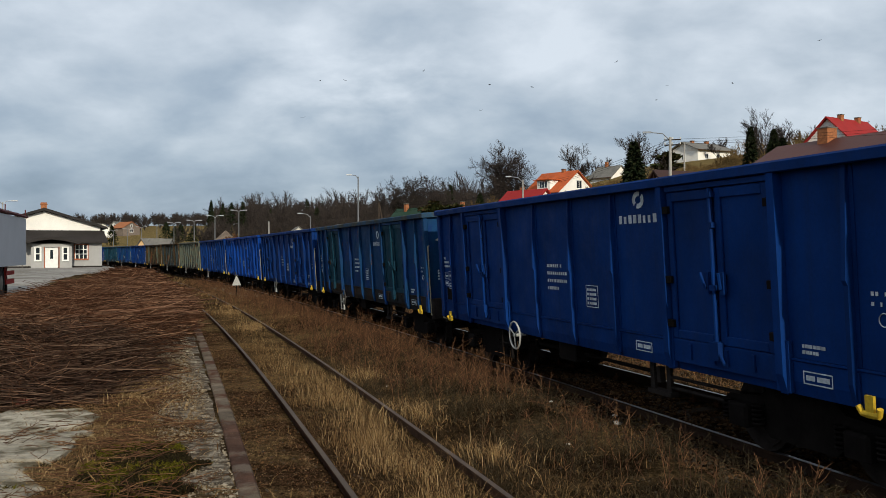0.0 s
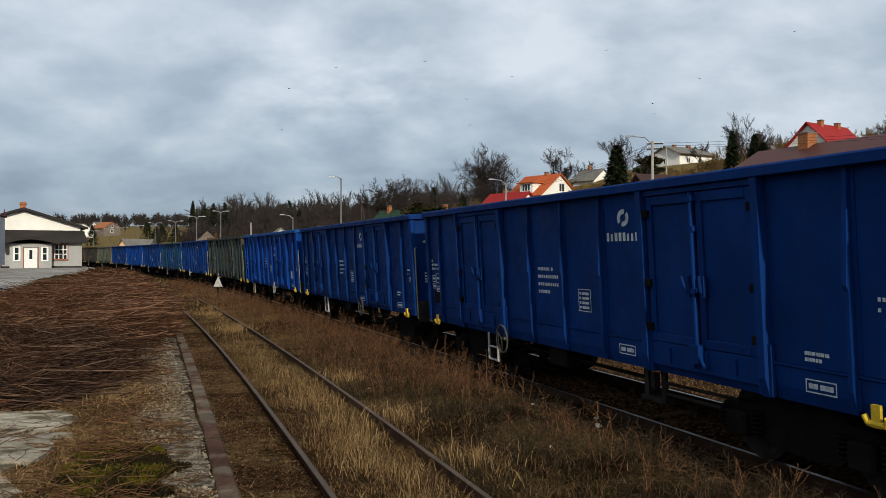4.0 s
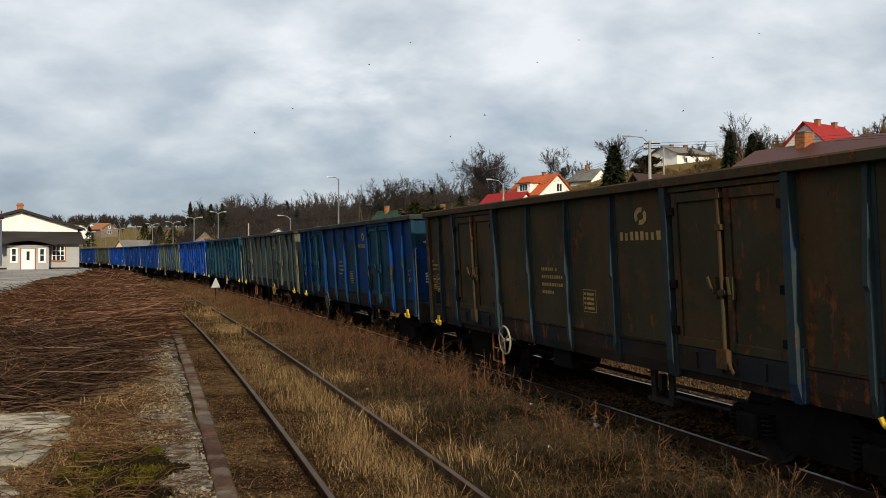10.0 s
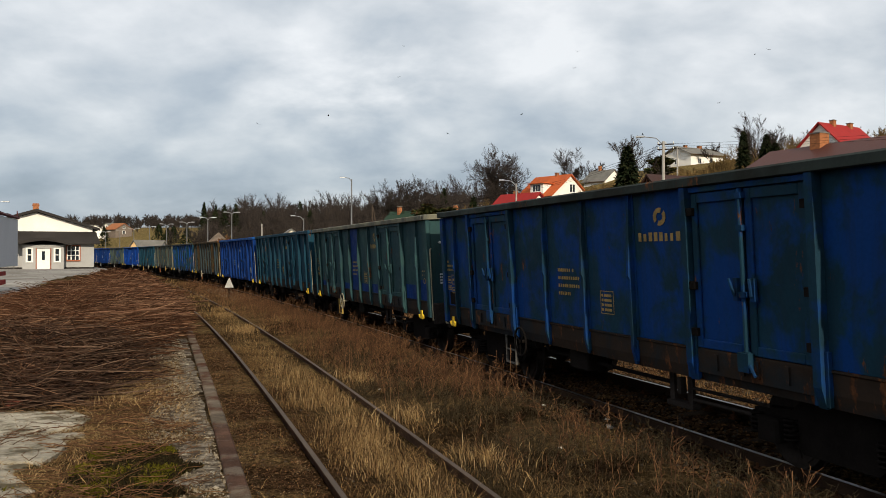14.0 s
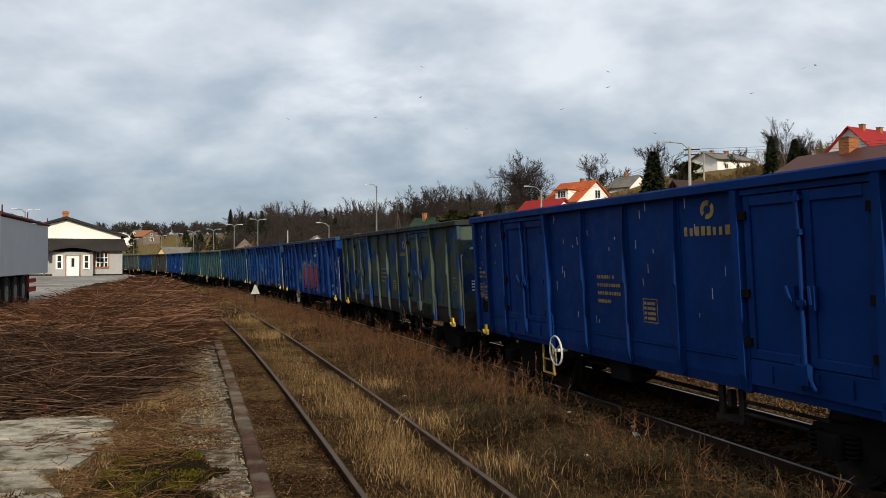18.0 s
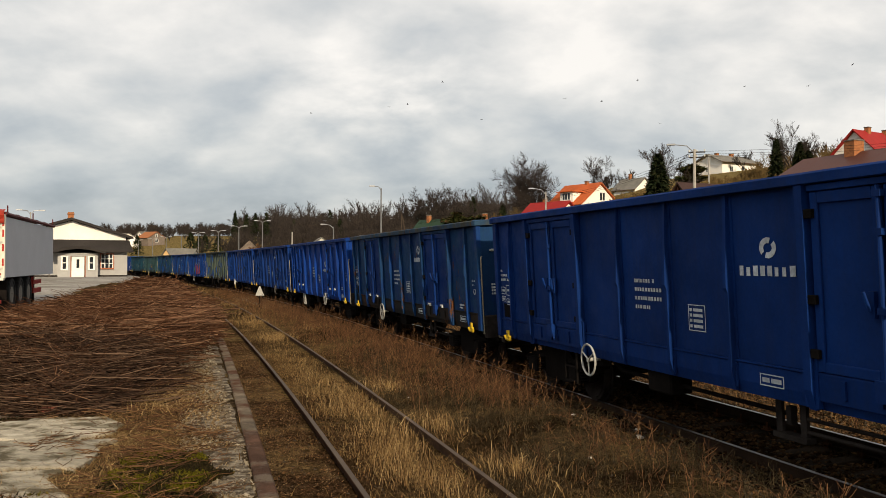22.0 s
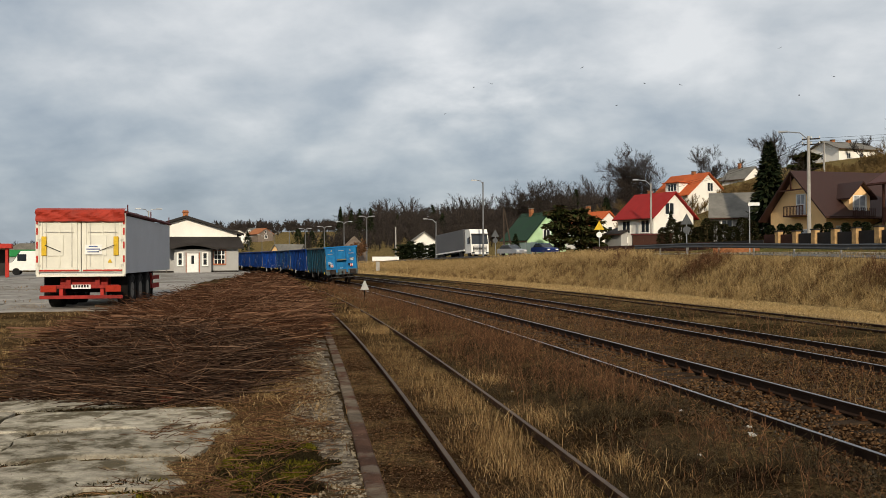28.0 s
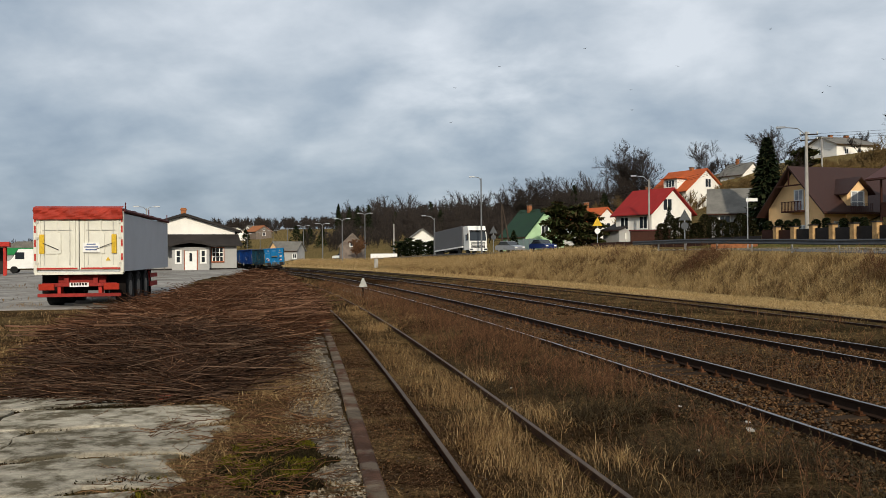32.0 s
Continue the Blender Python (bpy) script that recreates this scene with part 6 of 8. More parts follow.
    for face, a, z, w, hh, b, c in wins:
        mm = {"f": pose(a, -L / 2 - 0.001, z, 0, 0, 180), "b": pose(a, L / 2 + 0.001, z), "l": pose(-W / 2 - 0.001, a, z, 0, 0, 90), "r": pose(W / 2 + 0.001, a, z, 0, 0, -90)}[face]
        window(h, mm, w, hh, bars_=b, cross=c, glass=glass)
    return h


def polar(bearing, dist, z):
    a = radians(bearing)
    return dist * math.sin(a), dist * math.cos(a), z


def corner_at(bearing, dist, z, rz, cx, cy):
    """The pose that brings the local place (cx, cy) to a bearing and distance from the camera's foot."""
    return pose(*polar(bearing, dist, z), 0, 0, rz) @ pose(-cx, -cy, 0)


def houses():
    # apricot house with the brown roof
    W, L = 8.8, 12.2
    h = house("house", corner_at(17.0, 98, 2.3, -67, W / 2, -L / 2), W, L, 3.85, 8.0, M_YWALL, M_BROWNR, "apricot house with a brown sheet roof and a dormer", 0.9,
              [("f", 1.2, 0.7, 1.3, 1.2, 1, 1), ("r", -4.3, 0.8, 1.1, 1.4, 1, 1), ("r", -0.8, 0.8, 1.1, 1.4, 1, 1), ("r", 3.5, 0.8, 1.6, 1.4, 1, 1), ("f", 0.6, 3.6, 1.3, 2.05, 1, 1)], glass=M_NET)
    d = part("dormer", Shape().extrude([(-1.3, 2.6), (1.3, 2.6), (1.3, 5.3), (0, 6.6), (-1.3, 5.3)], -4.6, -1.5, pose(0, -2.2, 0, 0, 0, 90)), M_YWALL, h)
    for q in (-1, 1):
        part("dormer_roof", Shape().extrude([(0, 6.65), (q * 1.75, 4.95), (q * 1.75, 5.1), (0, 6.82)], -5.2, -0.8, pose(0, -2.2, 0, 0, 0, 90)), M_BROWNR, d, "brown sheet roof")
    window(h, pose(4.602, -2.2, 3.3, 0, 0, -90), 1.5, 2.0, bars_=1, cross=1, glass=M_NET)
    b = part("balcony", Shape().box(-0.9, -L / 2 - 1.1, 3.35, 2.2, -L / 2, 3.5), M_WOODB, h, "brown balcony")
    for i in range(14):
        x = -0.86 + i * 0.231
        part("baluster", Shape().box(x - 0.03, -L / 2 - 1.08, 3.5, x + 0.03, -L / 2 - 1.03, 4.4), M_WOODB, b)
    part("balcony_rail", Shape().box(-0.9, -L / 2 - 1.1, 4.4, 2.2, -L / 2 - 1.0, 4.48), M_WOODB, b)
    b = part("balcony", Shape().box(4.6, -3.6, 3.1, 5.3, -0.8, 3.22), M_WOODB, h, "brown balcony")
    for i in range(12):
        y = -3.55 + i * 0.245
        part("baluster", Shape().box(5.22, y - 0.03, 3.22, 5.27, y + 0.03, 4.1), M_WOODB, b)
    part("gable_beam", Shape().box(-2.2, -L / 2 - 0.85, 6.1, 2.2, -L / 2 - 0.75, 6.25), M_WOODB, h, "brown beam under the gable")
    part("king_post", Shape().box(-0.08, -L / 2 - 0.85, 6.252, 0.08, -L / 2 - 0.75, 7.7), M_WOODB, h)
    # house with the long wooden balconies
    W, L = 10.5, 18.0
    h = house("house", corner_at(20.7, 91.4, 2.2, -158, W / 2, -L / 2), W, L, 6.75, 9.65, M_YSHADE, M_MAROR, "brown-roofed house with long dark wooden balconies", 1.7,
              [("r", -5.6, 3.3, 2.2, 1.9, 2, 1), ("r", -0.6, 3.3, 1.6, 1.9, 1, 1), ("r", 4.8, 3.3, 1.6, 1.5, 1, 1), ("r", -3.4, 0.8, 1.6, 1.5, 1, 1), ("r", 2.4, 0.8, 1.6, 1.5, 1, 1), ("b", 2.0, 3.3, 1.6, 1.9, 1, 1), ("b", -2.0, 3.3, 1.6, 1.9, 1, 1)], [(0.3, -4.1, 10.87, 1.2)])
    x = W / 2
    for z in (2.4,):
        b = part("balcony", Shape().box(x, -L / 2, z, x + 1.6, L / 2, z + 0.22), M_WOODB, h, "dark wooden balcony")
        part("balcony_parapet", Shape().box(x + 1.52, -L / 2, z + 0.22, x + 1.6, L / 2, z + 1.25), M_WOODB, b)
        part("balcony_rail", Shape().box(x + 1.5, -L / 2, z + 1.25, x + 1.62, L / 2, z + 1.33), M_WOODB, b)
    for y in (-L / 2 + 0.1, -2.6, 2.6, L / 2 - 0.1):
        part("post", Shape().box(x + 1.45, y - 0.08, -1, x + 1.6, y + 0.08, 5.9), M_WOODB, h)
    for y, z in ((1.2, 4.7), (1.1, 2.0)):
        s = Shape()
        s.tube((x + 1.75, y, z), (x + 1.8, y, z), 0.42, 0.46, 18).tube((x + 1.62, y, z), (x + 1.75, y, z), 0.04)
        ob = new("satellite_dish", s.mesh("satellite_dish", M_WPAINT))
        ob.parent = h
        ob["label"] = "white satellite dish"
    for i in range(4):
        p = part("solar_panel", Shape().box(0, -7.0 + i * 2.0, 0, 1.9, -5.1 + i * 2.0, 0.08), M_GALV, h, "pale solar panel", pose(4.5, 0, 7.44, 0, 28.9, 0))
        part("panel_frame", Shape().box(-0.04, -7.04 + i * 2.0, 0, 0, -5.06 + i * 2.0, 0.12).box(1.9, -7.04 + i * 2.0, 0, 1.94, -5.06 + i * 2.0, 0.12), M_WPAINT, p)
    # white houses with red and orange roofs
    W, L = 7.6, 7.2
    h = house("house", corner_at(7.0, 125, 4.0, 37, -W / 2, -L / 2), W, L, 3.1, 6.3, M_PLASTER, M_REDR, "white plastered house with a red sheet roof", 0.55,
              [("f", -0.8, 3.4, 1.7, 1.5, 1, 0), ("f", 1.4, 0.6, 1.9, 1.5, 1, 0), ("l", -2.0, 0.9, 1.6, 1.6, 1, 0), ("l", 1.8, 0.9, 1.6, 1.6, 1, 0)], [(0.4, 1.4, 7.0, 0.5)])
    W, L = 8.4, 8.2
    h = house("house", corner_at(9.1, 150, 8.7, 34, -W / 2, -L / 2), W, L, 3.0, 6.4, M_PLASTER, M_ORANGER, "white house on the slope with an orange tile roof", 0.5,
              [("f", 0.6, 3.6, 1.3, 1.3, 1, 0), ("f", 1.2, 0.3, 2.0, 1.4, 1, 0)], [(0, -1, 7.0, 0.55)])
    part("dormer", Shape().box(-4.2, -2.0, 3.3, -1.2, 1.2, 5.0), M_PLASTER, h)
    part("dormer_roof", Shape().box(-4.7, -2.4, 5.0, -0.8, 1.6, 5.15), M_ORANGER, h)
    window(h, pose(-4.202, -0.4, 3.7, 0, 0, 90), 2.0, 1.1, bars_=2, cross=0)
    # small grey-roofed house
    W, L = 8.5, 7.6
    house("house", corner_at(10.6, 117, 3.9, -101, W / 2, -L / 2), W, L, 2.7, 5.6, M_GREYW, M_GREYR, "low grey house with a weathered slate roof", 0.6,
          [("r", -2.2, 0.8, 1.3, 1.3, 1, 0), ("r", 0.4, 0.8, 1.3, 1.3, 1, 0), ("r", 2.6, 0.8, 1.0, 1.3, 1, 0)], [(-1, 2.2, 5.6, 1.0)])
    # pale green house
    W, L = 7.8, 5.6
    house("house", corner_at(-0.9, 138, 0.9, 40, -W / 2, -L / 2), W, L, 3.6, 7.4, M_LIME, M_GREENR, "pale green house with a dark green roof", 0.6, [("f", 0, 3.6, 1.4, 1.3, 1, 0), ("l", -2, 0.8, 1.4, 1.4, 1, 0)], [(-0.3, 0.6, 8.3, 0.55)])
    house("house", corner_at(3.2, 150, 3.4, 38, -3.6, -4), 7.2, 8, 2.8, 5.6, M_PLASTER, M_ORANGER, "small white house behind the pines", 0.4, [("f", 0.4, 2.2, 0.9, 0.9, 0, 0)], [(-0.5, 0.5, 6.8, 0.6)])
    house("shed", corner_at(5.0, 128, 3.0, 30, -2.2, -2), 4.4, 4, 1.7, 2.5, M_GREYW, M_BLACKR, "low grey shed beside the road", 0.3, [("f", -0.8, 0.6, 0.6, 0.6, 0, 0)])
    x, y, _ = polar(6.9, 105, 0)
    z = ground_z(*sd(x, y))
    t = thing("timber_shed", pose(x, y, z, 0, 0, -4), "low dark maroon timber shed beside the white house", "shed")
    part("wall", Shape().box(-2.2, -1.1, -0.3, 2.2, 1.1, 4.0 - z), M_WOODB, t)
    part("roof", Shape().box(-2.35, -1.25, 4.002 - z, 2.35, 1.25, 4.15 - z), M_MAROON, t, "flat maroon roof")
    for i in range(12):
        part("batten", Shape().box(-2.15 + i * 0.385, -1.13, -0.3, -2.08 + i * 0.385, -1.101, 3.99 - z), M_WOODB, t)
    # houses on the hill
    h = house("house", corner_at(17.7, 232, 23.4, -63, 5.0, -6.0), 10, 12, 3.8, 5.8, M_PLASTER, M_GREYR, "white house on the hilltop with a flat grey roof", 0.8, [("f", 0, 1.5, 1.2, 1.2, 1, 0), ("r", -3, 1.5, 1.1, 1.1, 1, 0), ("r", 1, 1.5, 1.1, 1.1, 1, 0)], [(0, 2, 6.5, 0.9), (0, -3, 6.4, 0.8)])
    house("house", corner_at(13.0, 222, 17.4, 35, 0, -3.5), 6.4, 7, 2.4, 5.0, M_PLASTER, M_GREYR, "pale house on the hill with a grey roof", 0.5, [], [(0, 1, 6.3, 0.6)])
    W, L = 7.2, 10.0
    house("house", corner_at(26.3, 146, 14.55, -58, W / 2, -L / 2), W, L, 3.8, 7.2, M_PLASTER, M_REDR, "white house on the hill with a red sheet roof", 0.6, [("f", 0.5, 3.8, 1.0, 1.2, 1, 0), ("r", -2, 1.2, 1.3, 1.3, 1, 0)], [(0.2, -2.0, 7.9, 0.7), (0.2, 2.6, 7.8, 0.7)])
    # farther ones, ahead
    house("house", corner_at(-7.5, 176, 0.2, 12, 0, -4), 8.2, 8, 3.2, 6.2, M_PLASTER, M_GREYR, "small white gabled house", 0.5, [("f", 0, 2.2, 0.9, 1.1, 1, 0)])
    house("house", corner_at(-12.0, 190, 0.2, 14, 0, -4), 5.2, 9, 3.2, 5.7, M_STONEW, M_STONEW, "old grey-brown brick barn", 0.3, [("f", 0, 3.1, 1.1, 0.9, 1, 0)])
    house("house", corner_at(-15.3, 225, -0.2, 80, 0, -2.5), 4.5, 5.2, 3.0, 4.9, M_GREYW, M_GREYR, "low grey railway building", 0.4, [("l", -2, 1, 1, 1, 1, 0)])
    house("house", corner_at(-16.9, 240, -0.2, -40, 0, -2.5), 5, 5.6, 3.0, 5.2, M_YWALL, M_GREYR, "small yellow house beside the line", 0.4, [("f", 0, 1.6, 0.9, 1.0, 1, 0)])
    for b, d, rz, wall, roof in ((-19.2, 420, 20, M_PLASTER, M_GREYR), (-18.5, 440, -35, M_PLASTER, M_GREYR), (-17.6, 430, 50, M_STONEW, M_BRICK), (-7.2, 430, 10, M_STONEW, M_BRICK), (-20.1, 430, -40, M_PLASTER, M_GREYR)):
        z = ground_z(*sd(*polar(b, d, 0)[:2])) + 0.5
        house("house", corner_at(b, d, z, rz, 0, -4), 8.5, 9, 3.0, 5.6, wall, roof, "distant house on the hillside", 0.5, [("f", 0, 1.0, 1.6, 1.3, 1, 0), ("f", 0, 3.4, 1.0, 1.0, 0, 0)])


M_PIER = material("weathered_apricot_brick", (0.46, 0.29, 0.13), 0.9, vary=0.3, scale=2.5, grain=12, speck=0.5)
# apricot wall toned down: the overhang's deep shade is in its colour
M_YSHADE = material("apricot_plaster_toned_for_shade", (0.30, 0.19, 0.09), 0.9, vary=0.12, scale=0.8, grain=12, speck=0.25)
M_MAROR = material("maroon_brown_sheet_roof", (0.075, 0.027, 0.020), 0.55, 0.0, vary=0.18, scale=0.5, grain=8, stretch=(1, 8, 1), speck=0.2)
M_STONEW = material("grey_brown_brickwork", (0.20, 0.16, 0.13), 0.9, vary=0.25, scale=1.5, grain=10)


def station():
    """Gabled goods office with a canopy roof round it and a porch."""
    W = 11.2
    m = corner_at(-19.25, 102, 0.02, 23, W / 2, 0)
    h = thing("station_building", m, "grey plastered goods office with a white gable and dark canopy roof", "building")
    part("wall", Shape().box(-W / 2, 0, -0.5, W / 2, 16, 3.05), M_GREYW, h)
    part("plinth", Shape().box(-W / 2 - 0.04, -0.04, -0.5, W / 2 + 0.04, 0, 0.18), M_BLACKR, h)
    part("gable", Shape().extrude([(-5.5, 3.6), (5.5, 3.6), (5.5, 4.3), (0, 5.95), (-5.5, 4.3)], 0.9, 15.5), M_PLASTER, h, "white boarded gable")
    for q in (-1, 1):
        part("roof_slope", Shape().extrude([(0, 6.08), (q * 6.2, 4.16), (q * 6.2, 4.34), (0, 6.3)], 0.4, 16.2), M_BLACKR, h)
        part("barge_board", Shape().extrude([(0, 6.0), (q * 6.25, 4.06), (q * 6.25, 4.22), (0, 6.2)], 0.34, 0.4), M_BLACKR, h)
    c = Shape().add([(-W / 2 - 0.6, -0.65, 2.75), (W / 2 + 0.6, -0.65, 2.75), (W / 2 + 0.2, 0.9, 3.95), (-W / 2 - 0.2, 0.9, 3.95), (-W / 2 - 0.6, -0.65, 2.6), (W / 2 + 0.6, -0.65, 2.6), (W / 2 + 0.2, 0.9, 3.8), (-W / 2 - 0.2, 0.9, 3.8)],
                    [(0, 1, 2, 3), (7, 6, 5, 4), (0, 4, 5, 1), (1, 5, 6, 2), (2, 6, 7, 3), (3, 7, 4, 0)])
    part("canopy", c, M_BLACKR, h, "dark canopy roof")
    p = part("porch", Shape().box(-1.95, -1.6, 0, -1.85, 0, 2.5).box(1.85, -1.6, 0, 1.95, 0, 2.5).box(-1.95, -1.7, 2.4, 1.95, 0, 2.5), M_GREYW, h, "glazed entrance porch", pose(0.65, 0, 0))
    part("porch_front", Shape().box(-1.9, -1.62, 0, -0.72, -1.55, 2.45).box(0.72, -1.62, 0, 1.9, -1.55, 2.45).box(-0.72, -1.62, 2.12, 0.72, -1.55, 2.45), M_GREYW, p)
    part("porch_roof", Shape().extrude([(-2.7, 2.42), (-1.2, 2.80), (0, 2.95), (1.2, 2.80), (2.7, 2.42), (2.7, 2.56), (1.2, 3.08), (0, 3.24), (-1.2, 3.08), (-2.7, 2.56)], -2.6, 0), M_BLACKR, p, "curved dark porch roof")
    d = part("door", Shape().box(-0.62, -1.66, 0.02, 0.62, -1.56, 2.08, c=0.01), M_WPAINT, h, "white entrance door", pose(0.65, 0, 0))
    part("door_light", Shape().box(-0.14, -1.672, 0.95, 0.14, -1.661, 1.85), M_GLASS, d, "narrow dark pane")
    for x in (-0.72, 0.66):
        part("door_trim", Shape().box(x + 0.65, -1.675, 0, x + 0.73, -1.6, 2.18), M_TERRA, h)
    for x in (-1.3, 1.3):
        window(h, pose(x + 0.65, -1.621, 0.85, 0, 0, 180), 0.5, 1.25, M_WPAINT, 0, 1)
    for x in (-3.6, 3.55):
        window(h, pose(x, -0.001, 0.95, 0, 0, 180), 1.25, 1.45, M_TERRA, 2, 2, "white window with terracotta trim")
    for x in (-W / 2 + 0.1, -2.1, 2.1):
        part("down_pipe", Shape().tube((x, -0.1, 0), (x, -0.1, 2.7), 0.05), M_GREYR, h)
    ch = part("chimney", Shape().box(-0.33, 3.2, 5.4, 0.27, 3.8, 7.0), M_BRICK, h, "brick chimney")
    part("chimney_cap", Shape().box(-0.40, 3.13, 6.75, 0.34, 3.87, 6.86), M_BRICK, ch)


def trailer():
    """Tipping semi-trailer seen from its tailgate: pale body, red sheet, red frame."""
    m = pose(-14.12, 26.1, 0.02, 0, 0, 15.5) @ Matrix.Diagonal((1.0, 1.14, 1.07, 1))
    t = thing("tipper_trailer", m, "pale tipping semi-trailer with red rolled sheet and red frame", "trailer")
    W, L, z0, z1 = 1.29, 8.5, 1.02, 2.72
    part("side_panel", Shape().box(W - 0.06, 0.05, z0, W, L, z1, c=0.01), M_ALU, t, "plain grey aluminium side")
    part("side_panel", Shape().box(-W, 0.05, z0, -W + 0.06, L, z1, c=0.01), M_ALU, t, "plain grey aluminium side")
    part("front_panel", Shape().box(-W + 0.06, L - 0.06, z0, W - 0.06, L, z1), M_ALU, t)
    part("floor", Shape().box(-W + 0.06, 0.05, z0, W - 0.06, L - 0.06, z0 + 0.1), M_ALU, t)
    for x0, x1 in ((-W + 0.02, -0.01), (0.01, W - 0.02)):
        d = part("tailgate_leaf", Shape().box(x0, -0.02, z0 + 0.06, x1, 0.05, z1 - 0.03, c=0.01), M_CREAM, t, "cream tailgate leaf")
        f = Shape()
        for x in (x0 + 0.12, (x0 + x1) / 2, x1 - 0.12):
            f.box(x - 0.025, -0.045, z0 + 0.12, x + 0.025, -0.02, z1 - 0.1)
        f.box(x0 + 0.1, -0.047, z1 - 0.16, x1 - 0.1, -0.02, z1 - 0.10)
        part("stiffener", f, M_CREAM, d)
        part("hatch", Shape().box((x0 + x1) / 2 - 0.34, -0.055, z0 + 0.52, (x0 + x1) / 2 + 0.12, -0.0215, z0 + 1.12, c=0.01), M_CREAM, d, "grain hatch")
        # slight shadows at the panel edges, drawn as grey strips
        for x in (x0 + 0.26, x1 - 0.26):
            part("panel_frame", Shape().box(x - 0.012, -0.052, z0 + 0.2, x + 0.012, -0.046, z1 - 0.2), M_SHADOWL, d, "grey seam line toned as the panel edge's shadow")
        part("panel_frame", Shape().box(x0 + 0.2, -0.052, z1 - 0.5, x1 - 0.2, -0.046, z1 - 0.485), M_SHADOWL, d, "grey seam line toned as the panel edge's shadow")
        for z in (z0 + 0.22, z0 + 0.95, z1 - 0.3):
            part("hinge", Shape().box(x0 + 0.005 if x0 < -0.5 else x1 - 0.1, -0.06, z, x0 + 0.1 if x0 < -0.5 else x1 - 0.005, -0.021, z + 0.06), M_SHADOWL, d, "grey hinge")
        part("red_strip", Shape().box(x0 + 0.04, -0.03, z0 + 0.075, x1 - 0.04, -0.0205, z0 + 0.125), M_RED, d)
    part("corner_pillar", Shape().box(-W - 0.03, -0.06, z0 - 0.02, -W + 0.07, 0.06, z1 + 0.05, c=0.01), M_CREAM, t)
    part("corner_pillar", Shape().box(W - 0.07, -0.06, z0 - 0.02, W + 0.03, 0.06, z1 + 0.05, c=0.01), M_CREAM, t)
    for x in (-W - 0.005, W - 0.045):
        for z in (1.35, 1.75, 2.15, 2.45):
            part("reflector", Shape().box(x, -0.072, z, x + 0.05, -0.0605, z + 0.2), M_RED, t, "red and white reflector")
    sh = Shape()
    n, k = 30, 7
    for i in range(n + 1):
        x = -W - 0.015 + (2 * W + 0.03) * i / n
        for j in range(k + 1):
            u = j / k
            fold = 0.055 * noise.noise(Vector((x * 2.6 + u * 2.0, u * 1.7, 3.1))) + 0.03 * noise.noise(Vector((x * 6.0 - u * 3.0, u * 3.0, 8.0)))
            sh.v.append((x, -0.115 - fold + 0.22 * max(0.0, u - 0.85) / 0.15, z1 - 0.19 + 0.39 * u + 0.02 * noise.noise(Vector((x * 2.2, 1.0, 5.0))) * (1 - u)))
    sh.f = [(i * (k + 1) + j, (i + 1) * (k + 1) + j, (i + 1) * (k + 1) + j + 1, i * (k + 1) + j + 1) for i in range(n) for j in range(k)]
    part("tail_sheet", sh, M_SHEET, t, "crumpled red sheet")
    s2 = Shape()
    for i in range(18):
        for j in range(9):
            s2.v.append((-W - 0.05 + (2 * W + 0.1) * j / 8, 0.1 + (L - 0.1) * i / 17, z1 + 0.12 + 0.03 * math.sin(math.pi * j / 8) + 0.015 * math.sin(i * 2 + j)))
    s2.f = [(i * 9 + j, i * 9 + j + 1, (i + 1) * 9 + j + 1, (i + 1) * 9 + j) for i in range(17) for j in range(8)]
    part("top_sheet", s2, M_SHEET, t, "red roll-over sheet")
    part("top_rail", Shape().tube((W + 0.02, 0, z1 + 0.07), (W + 0.02, L, z1 + 0.07), 0.055), M_MAROON, t, "maroon sheet roll")
    part("top_rail", Shape().tube((-W - 0.02, 0, z1 + 0.07), (-W - 0.02, L, z1 + 0.07), 0.055), M_MAROON, t, "maroon sheet roll")
    for y in (0.3, 4.2, L - 0.3):
        part("sheet_stop", Shape().tube((W + 0.02, y, z1 + 0.1), (W + 0.02, y, z1 + 0.32), 0.02), M_MAROON, t)
    part("yellow_handle", Shape().box(-W + 0.14, -0.07, 1.55, -W + 0.29, -0.0475, 2.1, c=0.01), M_YEL, t, "yellow latch plate")
    part("yellow_handle", Shape().box(W - 0.33, -0.07, 1.55, W - 0.18, -0.0475, 2.1, c=0.01), M_YEL, t, "yellow latch plate")
    part("latch_rod", Shape().tube((W - 0.3, -0.085, 1.85), (W - 0.80, -0.085, 1.66), 0.010), M_IRON, t)
    part("latch_rod", Shape().tube((-W + 0.25, -0.085, 1.85), (-W + 0.70, -0.085, 1.66), 0.010), M_IRON, t)
    pl = part("sign_plate", Shape().box(0.12, -0.085, 1.58, 0.62, -0.0555, 1.86), M_WPAINT, t, "white sign plate with blue bars")
    for i, w in enumerate((0.26, 0.40, 0.34)):
        part("lettering_bar", Shape().box(0.37 - w / 2, -0.089, 1.80 - i * 0.08, 0.37 + w / 2, -0.0855, 1.83 - i * 0.08), M_BLUEP, pl)
    part("hazard_label", Shape().add([(0.78, -0.03, 1.34), (0.92, -0.03, 1.34), (0.85, -0.03, 1.46), (0.78, -0.021, 1.34), (0.92, -0.021, 1.34), (0.85, -0.021, 1.46)], [(0, 1, 2), (5, 4, 3), (0, 3, 4, 1), (1, 4, 5, 2), (2, 5, 3, 0)]), M_YEL, t)
    # running gear
    part("lower_sill", Shape().box(-W, -0.08, 0.94, W, 0.10, 1.015, c=0.01), M_CREAM, t)
